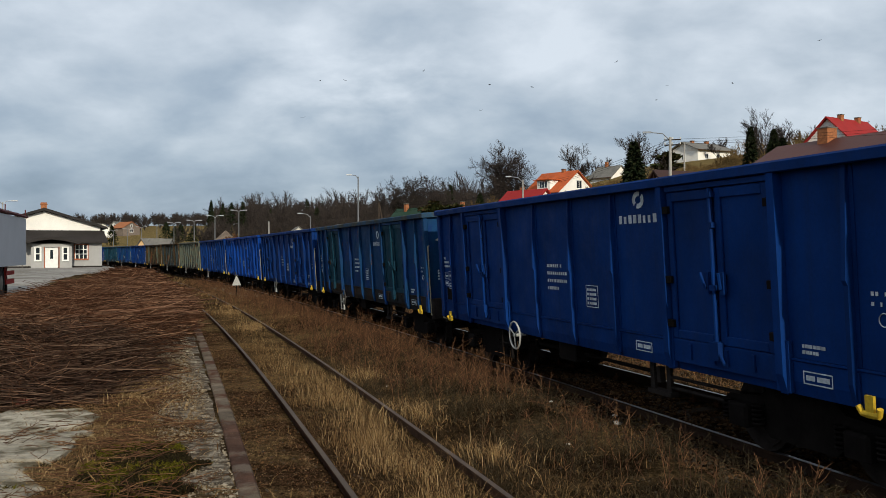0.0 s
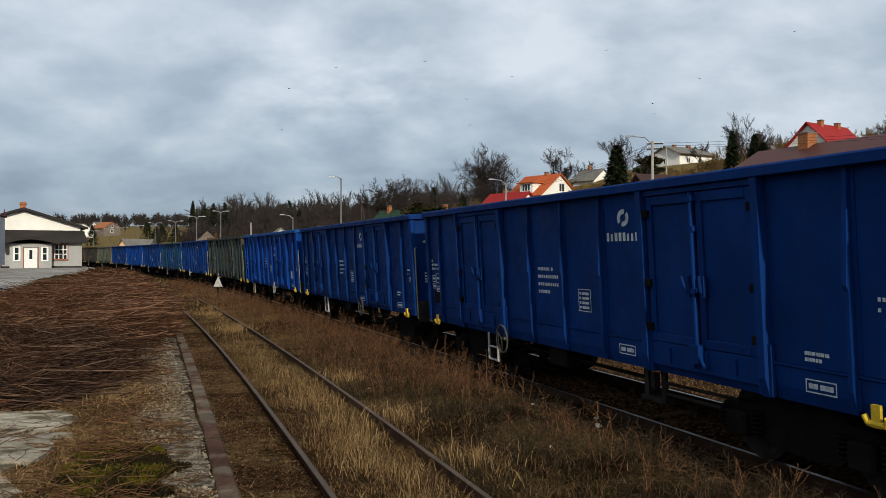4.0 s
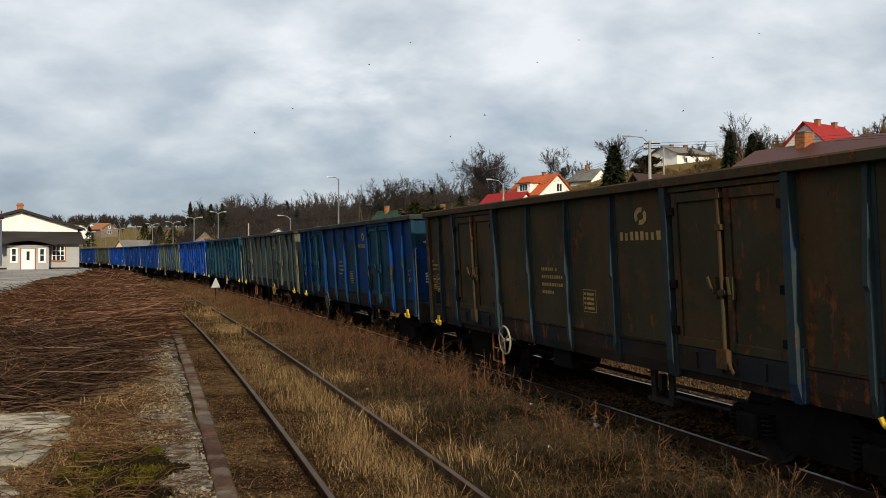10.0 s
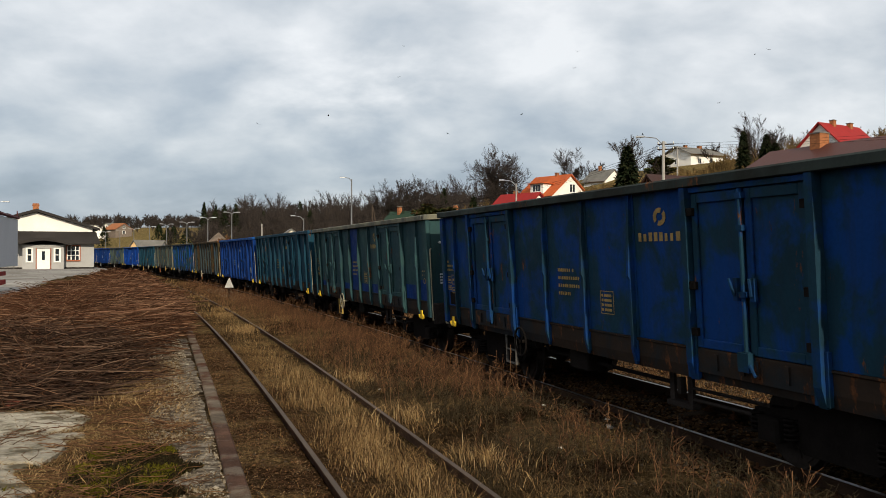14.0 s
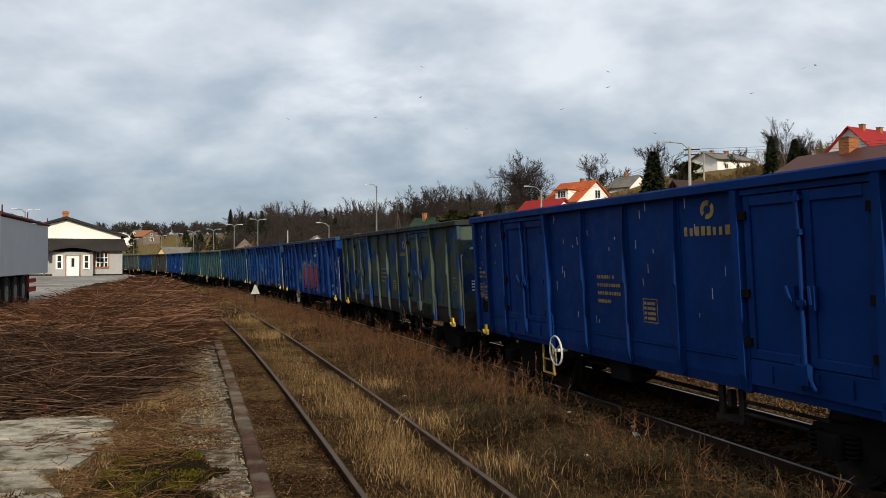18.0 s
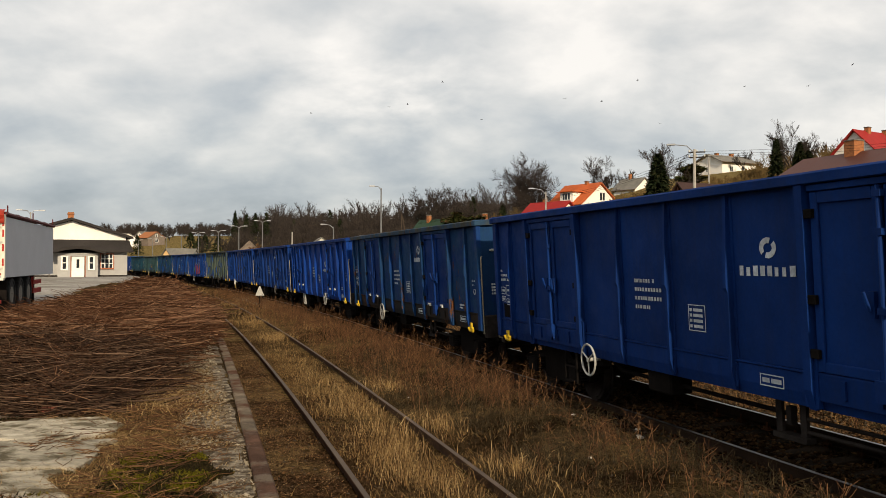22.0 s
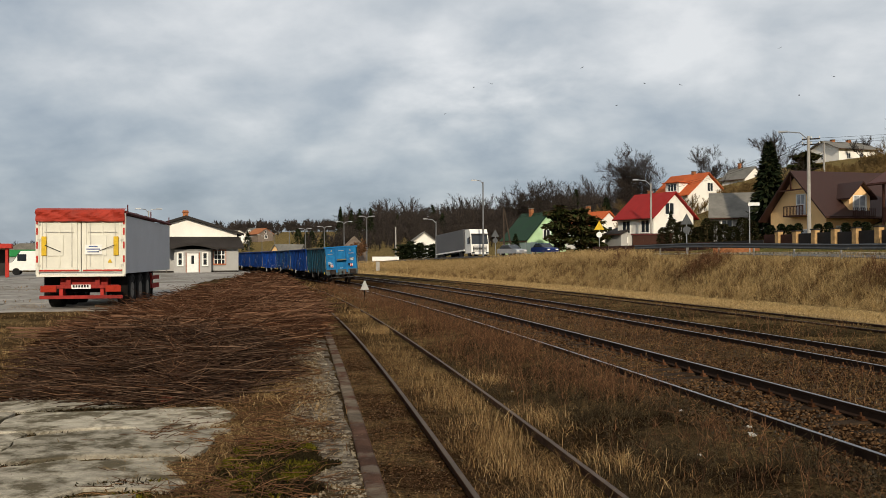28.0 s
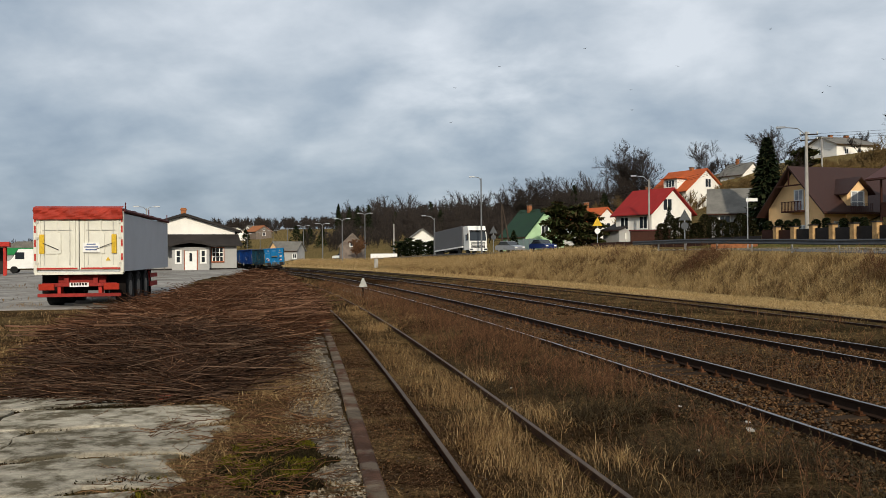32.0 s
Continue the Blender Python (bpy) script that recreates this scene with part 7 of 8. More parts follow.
    part("chassis", Shape().box(-0.5, 0.15, 0.66, -0.36, L + 0.4, 0.93).box(0.36, 0.15, 0.66, 0.5, L + 0.4, 0.93).box(-0.7, 0.3, 0.62, 0.7, 0.42, 0.9), M_REDD, t, "red chassis")
    part("lamp_beam", Shape().box(-1.1, -0.02, 0.60, 1.1, 0.06, 0.70, c=0.01), M_REDD, t, "red lamp beam")
    for x in (-1.18, 0.72):
        part("tail_lamp", Shape().box(x, -0.07, 0.50, x + 0.46, -0.021, 0.68, c=0.01), M_LAMP, t, "red tail lamp cluster")
    pl = part("number_plate", Shape().box(-0.28, -0.05, 0.59, 0.28, -0.021, 0.71), M_WPAINT, t, "pale number plate")
    for i in range(6):
        part("plate_bar", Shape().box(-0.24 + i * 0.082, -0.054, 0.63, -0.185 + i * 0.082, -0.0505, 0.70), M_DARK, pl)
    part("bumper", Shape().box(-1.22, -0.04, 0.30, 1.22, 0.06, 0.40, c=0.015), M_REDD, t, "red under-run bumper")
    for x in (-0.6, 0.6):
        part("bumper_arm", Shape().box(x - 0.05, 0.02, 0.40, x + 0.05, 0.3, 0.7), M_RED, t)
    tyre = Shape().tube((-0.18, 0, 0), (0.18, 0, 0), 0.50, n=24).ring((-0.15, 0, 0), 0.44, 0.06, "x", 24, 6).ring((0.15, 0, 0), 0.44, 0.06, "x", 24, 6).mesh("wheel", M_TYRE)
    rim = Shape().tube((-0.185, 0, 0), (0.185, 0, 0), 0.24, n=18).mesh("rim", M_GREYR)
    for y in (1.35, 2.65, 3.95):
        for x in (-1.05, 1.05):
            w = part("wheel", tyre, None, t, "black tyre", pose(x, y, 0.5))
            part("rim", rim, None, w, "pale wheel rim", pose(0.004 if x > 0 else -0.004, 0, 0))
        part("axle", Shape().tube((-0.9, y, 0.5), (0.9, y, 0.5), 0.07), M_DARK, t)
    part("mudguard", Shape().box(0.85, 0.75, 1.0, 1.27, 4.7, 1.013).box(-1.27, 0.75, 1.0, -0.85, 4.7, 1.013), M_DARK, t)
    for x in (-1.0, 1.0):
        part("mud_flap", Shape().box(x - 0.25, 0.55, 0.35, x + 0.25, 0.58, 0.95), M_DARK, t)
    part("side_guard", Shape().box(1.16, 4.9, 0.42, 1.22, 6.4, 0.58).box(1.16, 4.9, 0.72, 1.22, 6.4, 0.86).box(1.14, 4.9, 0.42, 1.2, 5.0, 0.95), M_REDD, t)
    for x in (-0.8, 0.8):
        part("landing_leg", Shape().box(x - 0.07, 6.9, 0.0, x + 0.07, 7.04, 0.95), M_DARK, t)


M_ALU = material("dull_aluminium_panel", (0.44, 0.45, 0.47), 0.55, 0.05, vary=0.08, scale=0.8, grain=12, bump=0.04, speck=0.10)
# grey of the hinges, and of the shadow lines drawn along the seams
M_SHADOWL = material("grey_metal_and_seam_shadow", (0.50, 0.48, 0.42), 0.6, vary=0.2, scale=4, grain=30, speck=0.2)
M_CREAM = material("cream_white_paint", (0.64, 0.62, 0.53), 0.5, vary=0.10, scale=1.5, grain=20, bump=0.04, speck=0.10)
M_SHEET = material("red_tarpaulin", (0.30, 0.032, 0.018), 0.55, vary=0.25, scale=4, grain=25, bump=0.3, depth=0.05, speck=0.2)
M_MAROON = material("maroon_sheet_roll", (0.10, 0.022, 0.022), 0.6, vary=0.2, scale=3, grain=20)
M_REDD = material("dirty_red_paint", (0.27, 0.026, 0.02), 0.65, vary=0.35, scale=3, grain=25)
M_LAMP = material("red_lamp_plastic", (0.33, 0.03, 0.015), 0.25, vary=0.15, scale=8, grain=40, bump=0)
M_TYRE = material("black_rubber", (0.014, 0.014, 0.014), 0.85, vary=0.3, scale=5, grain=30)
M_BLUEP = material("blue_print", (0.03, 0.07, 0.25), 0.6, vary=0.1, scale=6, grain=30, bump=0)


# ---- road side ----
def ribbon(name, d0, d1, s0, s1, lift, mat, label, category, thick=0.0):
    sh = Shape()
    n = int((s1 - s0) / 4)
    for i in range(n + 1):
        s = s0 + (s1 - s0) * i / n
        for d in (d0, d1):
            z = ground_z(s, (d0 + d1) / 2) + lift
            sh.v += [(*arc(s, d), z - thick), (*arc(s, d), z)]
    sh.f = [f for i in range(n) for f in ((i * 4 + 1, i * 4 + 3, i * 4 + 7, i * 4 + 5), (i * 4, i * 4 + 1, i * 4 + 5, i * 4 + 4), (i * 4 + 3, i * 4 + 2, i * 4 + 6, i * 4 + 7))]
    ob = new(name, sh.mesh(name, mat))
    return tagged(ob, label, category, kind="structure")


def roadside():
    ribbon("road", 22.6, 28.6, -150, 330, 0.03, M_ASPH, "narrow grey asphalt road behind the guard rail", "road", 0.2)
    ribbon("pavement", 28.9, 30.4, -150, 140, 0.10, M_CONC, "concrete pavement beside the road", "pavement", 0.25)
    g = thing("guard_rail", Matrix(), "long galvanised steel guard rail along the road", "guard rail", kind="structure")
    wave = [(-0.02, 0.44), (-0.05, 0.50), (-0.02, 0.56), (-0.02, 0.62), (-0.05, 0.68), (-0.02, 0.75), (0.0, 0.75), (0.0, 0.44)]
    s, z0 = -30.0, lambda q: ground_z(q, 21.5) + 0.02
    post = Shape().box(-0.05, -0.03, -0.5, 0.05, 0.03, 0.72).mesh("post", M_CPOLE)
    while s < 54:
        k = len(wave)
        sh = Shape()
        for q in (s, s + 4):
            sh.v += [(*arc(q, 21.42 + x), z0(q) + z) for x, z in wave]
        sh.f = [(j, (j + 1) % k, (j + 1) % k + k, j + k) for j in range(k)]
        part("beam", sh, M_GUARD, g)
        part("post", post, None, g, m=pose(*arc(s, 21.5), z0(s), 0, 0, heading(s)))
        s += 4
    # garden fences
    f = thing("garden_fence", Matrix(), "garden fence of apricot pillars and dark panels with dark gate", "fence")
    d = 33.4
    pil = Shape().box(-0.22, -0.22, -0.3, 0.22, 0.22, 1.35).mesh("pillar", M_PIER)
    cap = Shape().box(-0.28, -0.28, 1.352, 0.28, 0.28, 1.44).mesh("pillar_cap", M_BLACKR)
    q = 39.4
    while q < 53:
        p = part("pillar", pil, None, f, "apricot pillar", pose(*at(q, d), 0, 0, heading(q)))
        part("pillar_cap", cap, None, p)
        x, y, z = at(q + 1.1, d)
        pan = Shape().box(-0.05, -0.86, 0.1, 0.05, 0.86, 0.22).box(-0.03, -0.86, 0.22, 0.03, 0.86, 1.15)
        part("panel", pan, M_BLACKR if not 48.5 < q < 53 else M_WOODB, f, "dark fence panel", pose(x, y, z, 0, 0, heading(q)))
        q += 2.2
    f = thing("garden_fence", Matrix(), "pale concrete panel fence", "fence")
    q = 20.0
    while q < 38.6:
        x, y, z = at(q, d - 0.4)
        m = pose(x, y, z, 0, 0, heading(q))
        pan = part("panel", Shape().box(-0.05, -0.95, -0.2, 0.05, 0.95, 0.35), M_CPOLE, f, "pale concrete panel", m)
        part("rail", Shape().box(-0.045, -0.95, 0.9, 0.045, 0.95, 1.0), M_CPOLE, pan)
        for i in range(8):
            part("picket", Shape().box(-0.04, -0.9 + i * 0.235, 0.35, 0.04, -0.9 + i * 0.235 + 0.13, 1.25 + 0.08 * math.sin(i * 0.9)), M_CPOLE, pan)
        part("post", Shape().box(-0.08, 0.96, -0.2, 0.08, 1.1, 1.4), M_CPOLE, f, m=pose(x, y, z, 0, 0, heading(q)))
        q += 2.06
    f = thing("garden_fence", Matrix(), "dark brown board fence along the road", "fence")
    for i in range(16):
        q = 55 + i * 2.0
        x, y, z = at(q, 33.0)
        part("panel", Shape().box(-0.03, -0.97, 0.0, 0.03, 0.97, 0.75), M_WOODB if i > 3 else M_BLACKR, f, m=pose(x, y, z, 0, 0, heading(q)))
    f = thing("garden_fence", Matrix(), "pale green metal fence in front of the green house", "fence")
    for i in range(5):
        q = 103 + i * 2.0
        x, y, z = at(q, 33.0)
        part("panel", Shape().box(-0.03, -0.97, 0.1, 0.03, 0.97, 1.7), M_PALEG, f, m=pose(x, y, z, 0, 0, heading(q)))
        part("post", Shape().box(-0.05, 0.98, 0.0, 0.05, 1.06, 1.8), M_GALV, f, m=pose(x, y, z, 0, 0, heading(q)))
    x, y, _ = polar(11.9, 76, 0)
    t = thing("border_boards", pose(x, y, ground_z(*sd(x, y)), 0, 0, -20), "low red-painted boards edging the pavement", "edging")
    for i in range(3):
        part("board", Shape().box(-1.8 + i * 1.21, -0.03, -0.1, -0.61 + i * 1.21, 0.03, 0.42), M_BRICK, t)
    # roadside signs
    for b, d_, kind in ((15.0 - 6.3 + 0.3, 84, "tri"), (19.0 - 6.3, 74, "name"), (9.95 - 6.3, 108, "warn"), (-2.95, 119, "tri")):
        x, y, z = polar(b, d_, 0)
        z = ground_z(*sd(x, y))
        t = thing("road_sign", pose(x, y, z, 0, 0, -b), {"tri": "grey-backed triangular road sign on a post", "name": "white street name board on a post", "warn": "yellow warning sign over a white disc"}[kind], "road sign")
        part("post", Shape().tube((0, 0, -0.3), (0, 0, 3.4 if kind != "name" else 4.1), 0.045), M_GALV, t)
        if kind == "name":
            part("board", Shape().box(-0.1, -0.06, 3.75, 0.75, -0.046, 4.0), M_WPAINT, t)
        else:
            tri = [(-0.55, 2.6), (0.55, 2.6), (0, 3.6)] if kind == "tri" else [(-0.6, 2.7), (0.6, 2.7), (0, 3.75)]
            part("triangle", Shape().extrude(tri, -0.07, -0.047), M_GUARD if kind == "tri" else M_YEL, t)
            part("disc", Shape().tube((0, -0.07, 2.1), (0, -0.05, 2.1), 0.34, n=20), M_GUARD if kind == "tri" else M_WPAINT, t)
    # the white triangle between siding and main line
    t = thing("track_sign", pose(*at(39.4, -2.3), 0, 0, 17), "white triangular track marker on a short dark post", "track sign")
    part("post", Shape().tube((0, 0, -0.3), (0, 0, 1.2), 0.035), M_DARK, t)
    part("triangle", Shape().extrude([(-0.25, 0.66), (0.25, 0.66), (0.03, 1.18), (-0.03, 1.18)], -0.07, -0.04), M_GREYSIGN, t)
    # low white planters and a box by the crossing
    for x0, w, hgt in ((-7.1, 4.9, 0.9),):
        ob = new("concrete_trough", Shape().box(-w / 2, -0.5, 0, w / 2, 0.5, hgt, c=0.05).mesh("concrete_trough", M_WPAINT))
        x, y, _ = polar(x0 - 2.9, 165, 0)
        ob.matrix_basis = pose(x, y, ground_z(*sd(x, y)), 0, 0, 8)
        tagged(ob, "white concrete trough beside the road", "trough", "white troughs")
    ob = new("relay_box", Shape().box(-0.3, -0.22, -0.2, 0.3, 0.22, 1.5, c=0.04).mesh("relay_box", M_CPOLE))
    x, y, _ = polar(-10.5, 148, 0)
    ob.matrix_basis = pose(x, y, ground_z(*sd(x, y)), 0, 0, 10)
    tagged(ob, "grey lineside cabinet beside the track", "cabinet")


M_GUARD = material("weathered_dark_galvanised_steel", (0.085, 0.09, 0.095), 0.6, 0.2, vary=0.2, scale=2, grain=30, bump=0.03)
M_GREYSIGN = material("greyed_white_paint", (0.42, 0.42, 0.39), 0.7, vary=0.2, scale=4, grain=25, bump=0.05)
M_PALEG = material("pale_green_sheet_metal", (0.34, 0.44, 0.40), 0.6, vary=0.12, scale=1, grain=15, stretch=(1, 6, 1))


M_MAST = material("dull_grey_mast", (0.17, 0.175, 0.18), 0.7, 0.2, vary=0.2, scale=2, grain=30, bump=0.03)


def poles():
    def pole(b, d, top, arms, label, r=0.16, mat=None, turn=0):
        x, y, _ = polar(b, d, 0)
        z = ground_z(*sd(x, y))
        t = thing("street_lamp" if arms else "utility_pole", pose(x, y, z, 0, 0, -b + turn), label, "street lamp" if arms else "pole", "poles along the line")
        h = top - z
        part("mast", Shape().tube((0, 0, -0.5), (0, 0, h), r, r * 0.6, 10), mat or M_CPOLE, t)
        for ax, ln, rise in arms:
            part("arm", Shape().pipe([(0, 0, h - 0.3), (ax * ln * 0.4, 0, h + rise * 0.7), (ax * ln, 0, h + rise)], 0.045), M_GALV, t)
            part("lamp_head", Shape().box(min(ax * ln, ax * (ln + 0.75)), -0.14, h + rise - 0.05, max(ax * ln, ax * (ln + 0.75)), 0.14, h + rise + 0.10, c=0.03), M_GALV, t, "grey lamp head")
        return t, (x, y, top)
    t, p1 = pole(16.05, 80, 11.5, [(-1, 1.6, 0.45)], "concrete street lamp pole with cross-arms and cables", 0.19)
    for z in (0.25, 0.7):
        part("cross_arm", Shape().box(-0.5, -0.05, p1[2] - ground_z(*sd(p1[0], p1[1])) - z - 0.05, 0.9, 0.05, p1[2] - ground_z(*sd(p1[0], p1[1])) - z + 0.05), M_IRON, t)
        for x in (-0.45, 0.2, 0.85):
            part("insulator", Shape().tube((x, 0, p1[2] - ground_z(*sd(p1[0], p1[1])) - z + 0.05), (x, 0, p1[2] - ground_z(*sd(p1[0], p1[1])) - z + 0.22), 0.05), M_WHITE, t)
    _, p2 = pole(6.85, 122, 11.3, [(-1, 1.6, 0.5)], "concrete street lamp pole beside the road", 0.17)
    _, p3 = pole(-3.72, 116, 11.35, [(-1, 0.8, 0.2)], "tall grey street lamp with a short arm", 0.13, M_MAST)
    _, p4 = pole(-6.75, 150, 7.6, [(-1, 1.4, 0.4)], "concrete street lamp pole", 0.14, M_MAST)
    pole(-9.35, 175, 7.5, [], "short concrete pole beside the crossing", 0.2)
    pole(16.9, 140, 18.0, [], "utility pole on the hillside", 0.16)
    t, p5 = pole(-2.4, 119, 8.2, [], "timber utility pole with a leaning strut", 0.15, M_BARK)
    part("strut", Shape().tube((1.5, 0, -2.0), (0.1, 0, 6.2), 0.13, 0.1, 10), M_BARK, t)
    for b, d, top in ((-11.2, 185, 9.9), (-12.65, 178, 8.5), (-13.9, 205, 8.5), (-15.1, 232, 8.9), (-16.1, 258, 9.0), (-17.0, 285, 9.2), (-17.8, 315, 9.4), (-18.6, 345, 9.6), (-19.4, 300, 8.6)):
        pole(b, d, top, [(-1, 0.9, 0.2), (1, 0.9, 0.2)], "double-headed platform lamp on a thin mast", 0.13, M_MAST)
    pole(-24.6, 120, 7.7, [(-1, 0.9, 0.2), (1, 0.9, 0.2)], "double-headed yard lamp behind the trailer", 0.12)
    # cables
    def cable(a, b, sag, r=0.014):
        sh, a, b = Shape(), Vector(a), Vector(b)
        pts = [a.lerp(b, i / 14) - Vector((0, 0, sag * 4 * (i / 14) * (1 - i / 14))) for i in range(15)]
        sh.pipe(pts, r, 4)
        ob = new("cable", sh.mesh("cable", M_DARK))
        tagged(ob, "dark overhead cable between the poles", "cable", "overhead cables")
    stay = (p5[0], p5[1], p5[2] - 0.2)
    cable(stay, (p2[0], p2[1], p2[2] - 0.9), 0.9, 0.022)
    right = (62.0, 70.0, 13.6)
    for k in (0, 0.25, 0.45):
        cable((p1[0], p1[1], p1[2] - 0.2 - k), (p2[0], p2[1], p2[2] - 0.6 - k * 0.8), 0.7)
        cable((p1[0], p1[1], p1[2] - 0.2 - k), (right[0], right[1], right[2] - k), 0.5)
        cable((p2[0], p2[1], p2[2] - 0.6 - k * 0.8), (p4[0], p4[1], p4[2] - 0.4 - k * 0.5), 0.9)


# ---- vehicles by the road and in the yard ----
def car(m, paint_, label, L=4.2, W=1.75, H=1.45):
    c = thing("car", m, label, "car", "parked cars")
    side = [(-L / 2, 0.35), (L / 2, 0.35), (L / 2, 0.75), (L / 2 - 0.15, 0.85), (L / 2 - 1.0, 0.95), (-L / 2 + 0.2, 0.98), (-L / 2, 0.8)]
    rot = pose(0, 0, 0, 0, 0, 90)
    part("body", Shape().extrude(side, -W / 2, W / 2, rot), paint_, c)
    part("cabin", Shape().extrude([(-L / 2 + 0.35, 0.97), (L / 2 - 1.15, 0.94), (L / 2 - 1.9, H), (-L / 2 + 1.0, H)], -W / 2 + 0.12, W / 2 - 0.12, rot), M_GLASS, c, "dark glazed cabin")
    part("roof", Shape().box(-W / 2 + 0.14, -L / 2 + 0.98, H - 0.01, W / 2 - 0.14, L / 2 - 1.88, H + 0.04, c=0.02), paint_, c)
    for x in (-W / 2 + 0.12, W / 2 - 0.12):
        for y in (-L / 2 + 0.8, L / 2 - 0.85):
            w = part("wheel", Shape().tube((x - 0.1, y, 0.31), (x + 0.1, y, 0.31), 0.31, n=16), M_TYRE, c, "black tyre")
            part("rim", Shape().tube((x - 0.105, y, 0.31), (x + 0.105, y, 0.31), 0.19, n=12), M_GALV, w)
    for x in (-0.6, 0.6):
        part("headlight", Shape().box(x - 0.2, L / 2 - 0.05, 0.6, x + 0.2, L / 2 + 0.012, 0.74), M_WPAINT, c)
        part("tail_light", Shape().box(x - 0.15, -L / 2 - 0.012, 0.65, x + 0.15, -L / 2 + 0.05, 0.85), M_LAMP, c)
    return c


def vehicles():
    M_SILV = material("silver_car_paint", (0.42, 0.43, 0.45), 0.35, 0.6, vary=0.06, scale=2, grain=40, bump=0.02)
    M_NAVY = material("navy_car_paint", (0.015, 0.035, 0.15), 0.3, 0.3, vary=0.06, scale=2, grain=40, bump=0.02)
    def on(b, d, rz):
        x, y, _ = polar(b, d, 0)
        return pose(x, y, ground_z(*sd(x, y)) + 0.03, 0, 0, rz)
    car(on(-1.9, 118, -140), M_SILV, "silver parked hatchback beside the road")
    car(on(0.2, 117, -150), M_NAVY, "navy blue parked hatchback beside the road")
    car(on(-12.7, 205, 60), M_WPAINT, "white parked car near the platform")
    # curtain-sided lorry that faces the line
    t = thing("lorry", on(-4.3, 121, -156.5) @ pose(0, 0, -0.05, 2.4), "white lorry cab with a grey curtain-sided trailer", "lorry")
    part("cab", Shape().extrude([(0, 0.55), (2.3, 0.55), (2.35, 1.6), (2.15, 3.0), (1.7, 3.75), (0, 3.75)], -1.25, 1.25, pose(0, 0, 0, 0, 0, 90)), M_WPAINT, t, "white cab")
    part("windscreen", Shape().add([(-1.16, 2.3, 1.72), (1.16, 2.3, 1.72), (1.1, 2.05, 2.98), (-1.1, 2.05, 2.98), (-1.16, 2.39, 1.72), (1.16, 2.39, 1.72), (1.1, 2.2, 2.98), (-1.1, 2.2, 2.98)], [(0, 1, 2, 3), (7, 6, 5, 4), (0, 4, 5, 1), (1, 5, 6, 2), (2, 6, 7, 3), (3, 7, 4, 0)]), M_GLASS, t, "dark windscreen")
    grille = part("grille", Shape().box(-0.95, 2.30, 0.74, 0.95, 2.385, 1.5), M_BLACKR, t, "black grille")
    for i in range(4):
        part("bar", Shape().box(-0.9, 2.386, 0.84 + 0.17 * i, 0.9, 2.41, 0.90 + 0.17 * i), M_WPAINT, grille)
    for x in (-1.2, 0.78):
        part("headlight", Shape().box(x, 2.452, 0.45, x + 0.42, 2.47, 0.66), M_GLASS, t, "glass headlight")
    for x in (-1.5, 1.3):
        part("mirror", Shape().box(x, 2.1, 1.9, x + 0.2, 2.22, 2.7, c=0.03), M_BLACKR, t, "black mirror housing")
    part("sun_visor", Shape().box(-1.15, 2.16, 2.99, 1.15, 2.42, 3.12), M_BLACKR, t, "dark sun visor")
    part("bumper", Shape().box(-1.25, 2.25, 0.35, 1.25, 2.45, 0.72, c=0.03), M_WPAINT, t)
    for x in (-1.27, 1.255):
        part("side_window", Shape().box(x, 0.9, 1.8, x + 0.015, 2.0, 2.6), M_GLASS, t)
    part("curtain", Shape().box(-1.27, -13.6, 1.15, 1.27, -0.6, 3.9, c=0.03), material("grey_curtain", (0.13, 0.13, 0.135), 0.6, vary=0.12, scale=0.5, grain=6), t, "grey side curtains")
    part("trailer_frame", Shape().box(-1.27, -13.6, 0.95, 1.27, -0.6, 1.148), M_WPAINT, t, "pale trailer frame")
    for y in (1.3, -2.2, -10.2, -11.5, -12.8):
        for x in (-1.05, 1.05):
            part("wheel", Shape().tube((x - 0.17, y, 0.5), (x + 0.17, y, 0.5), 0.5, n=18), M_TYRE, t, "black tyre")
    # white van and the filling station at the yard's far side
    x, y, _ = polar(-30.9, 95, 0)
    v = thing("van", pose(x, y, 0.04, 0, 0, 115), "white panel van in the yard", "van")
    part("body", Shape().extrude([(-2.6, 0.45), (2.4, 0.45), (2.6, 1.0), (1.9, 1.25), (1.2, 2.3), (-2.6, 2.35)], -0.95, 0.95, pose(0, 0, 0, 0, 0, 90)), M_WPAINT, v, "white body")
    for q in (-0.962, 0.952):
        part("side_window", Shape().box(q, 0.7, 1.35, q + 0.01, 1.5, 2.0), M_GLASS, v)
    part("windscreen", Shape().add([(-0.8, 1.86, 1.32), (0.8, 1.86, 1.32), (0.75, 1.26, 2.24), (-0.75, 1.26, 2.24), (-0.8, 1.9, 1.34), (0.8, 1.9, 1.34), (0.75, 1.3, 2.26), (-0.75, 1.3, 2.26)], [(0, 1, 2, 3), (7, 6, 5, 4), (0, 4, 5, 1), (1, 5, 6, 2), (2, 6, 7, 3), (3, 7, 4, 0)]), M_GLASS, v)
    for yy in (-1.7, 1.6):
        for xx in (-0.85, 0.85):
            part("wheel", Shape().tube((xx - 0.11, yy, 0.34), (xx + 0.11, yy, 0.34), 0.34, n=16), M_TYRE, v, "black tyre")
    x, y, _ = polar(-34.0, 85, 0)
    g = thing("shelter", pose(x, y, 0.03, 0, 0, 30), "red-framed open shelter in the yard", "shelter")
    for xx in (-2.4, 2.4):
        for yy in (-1.2, 1.2):
            part("post", Shape().box(xx - 0.1, yy - 0.1, 0, xx + 0.1, yy + 0.1, 2.45), M_RED, g, "red post")
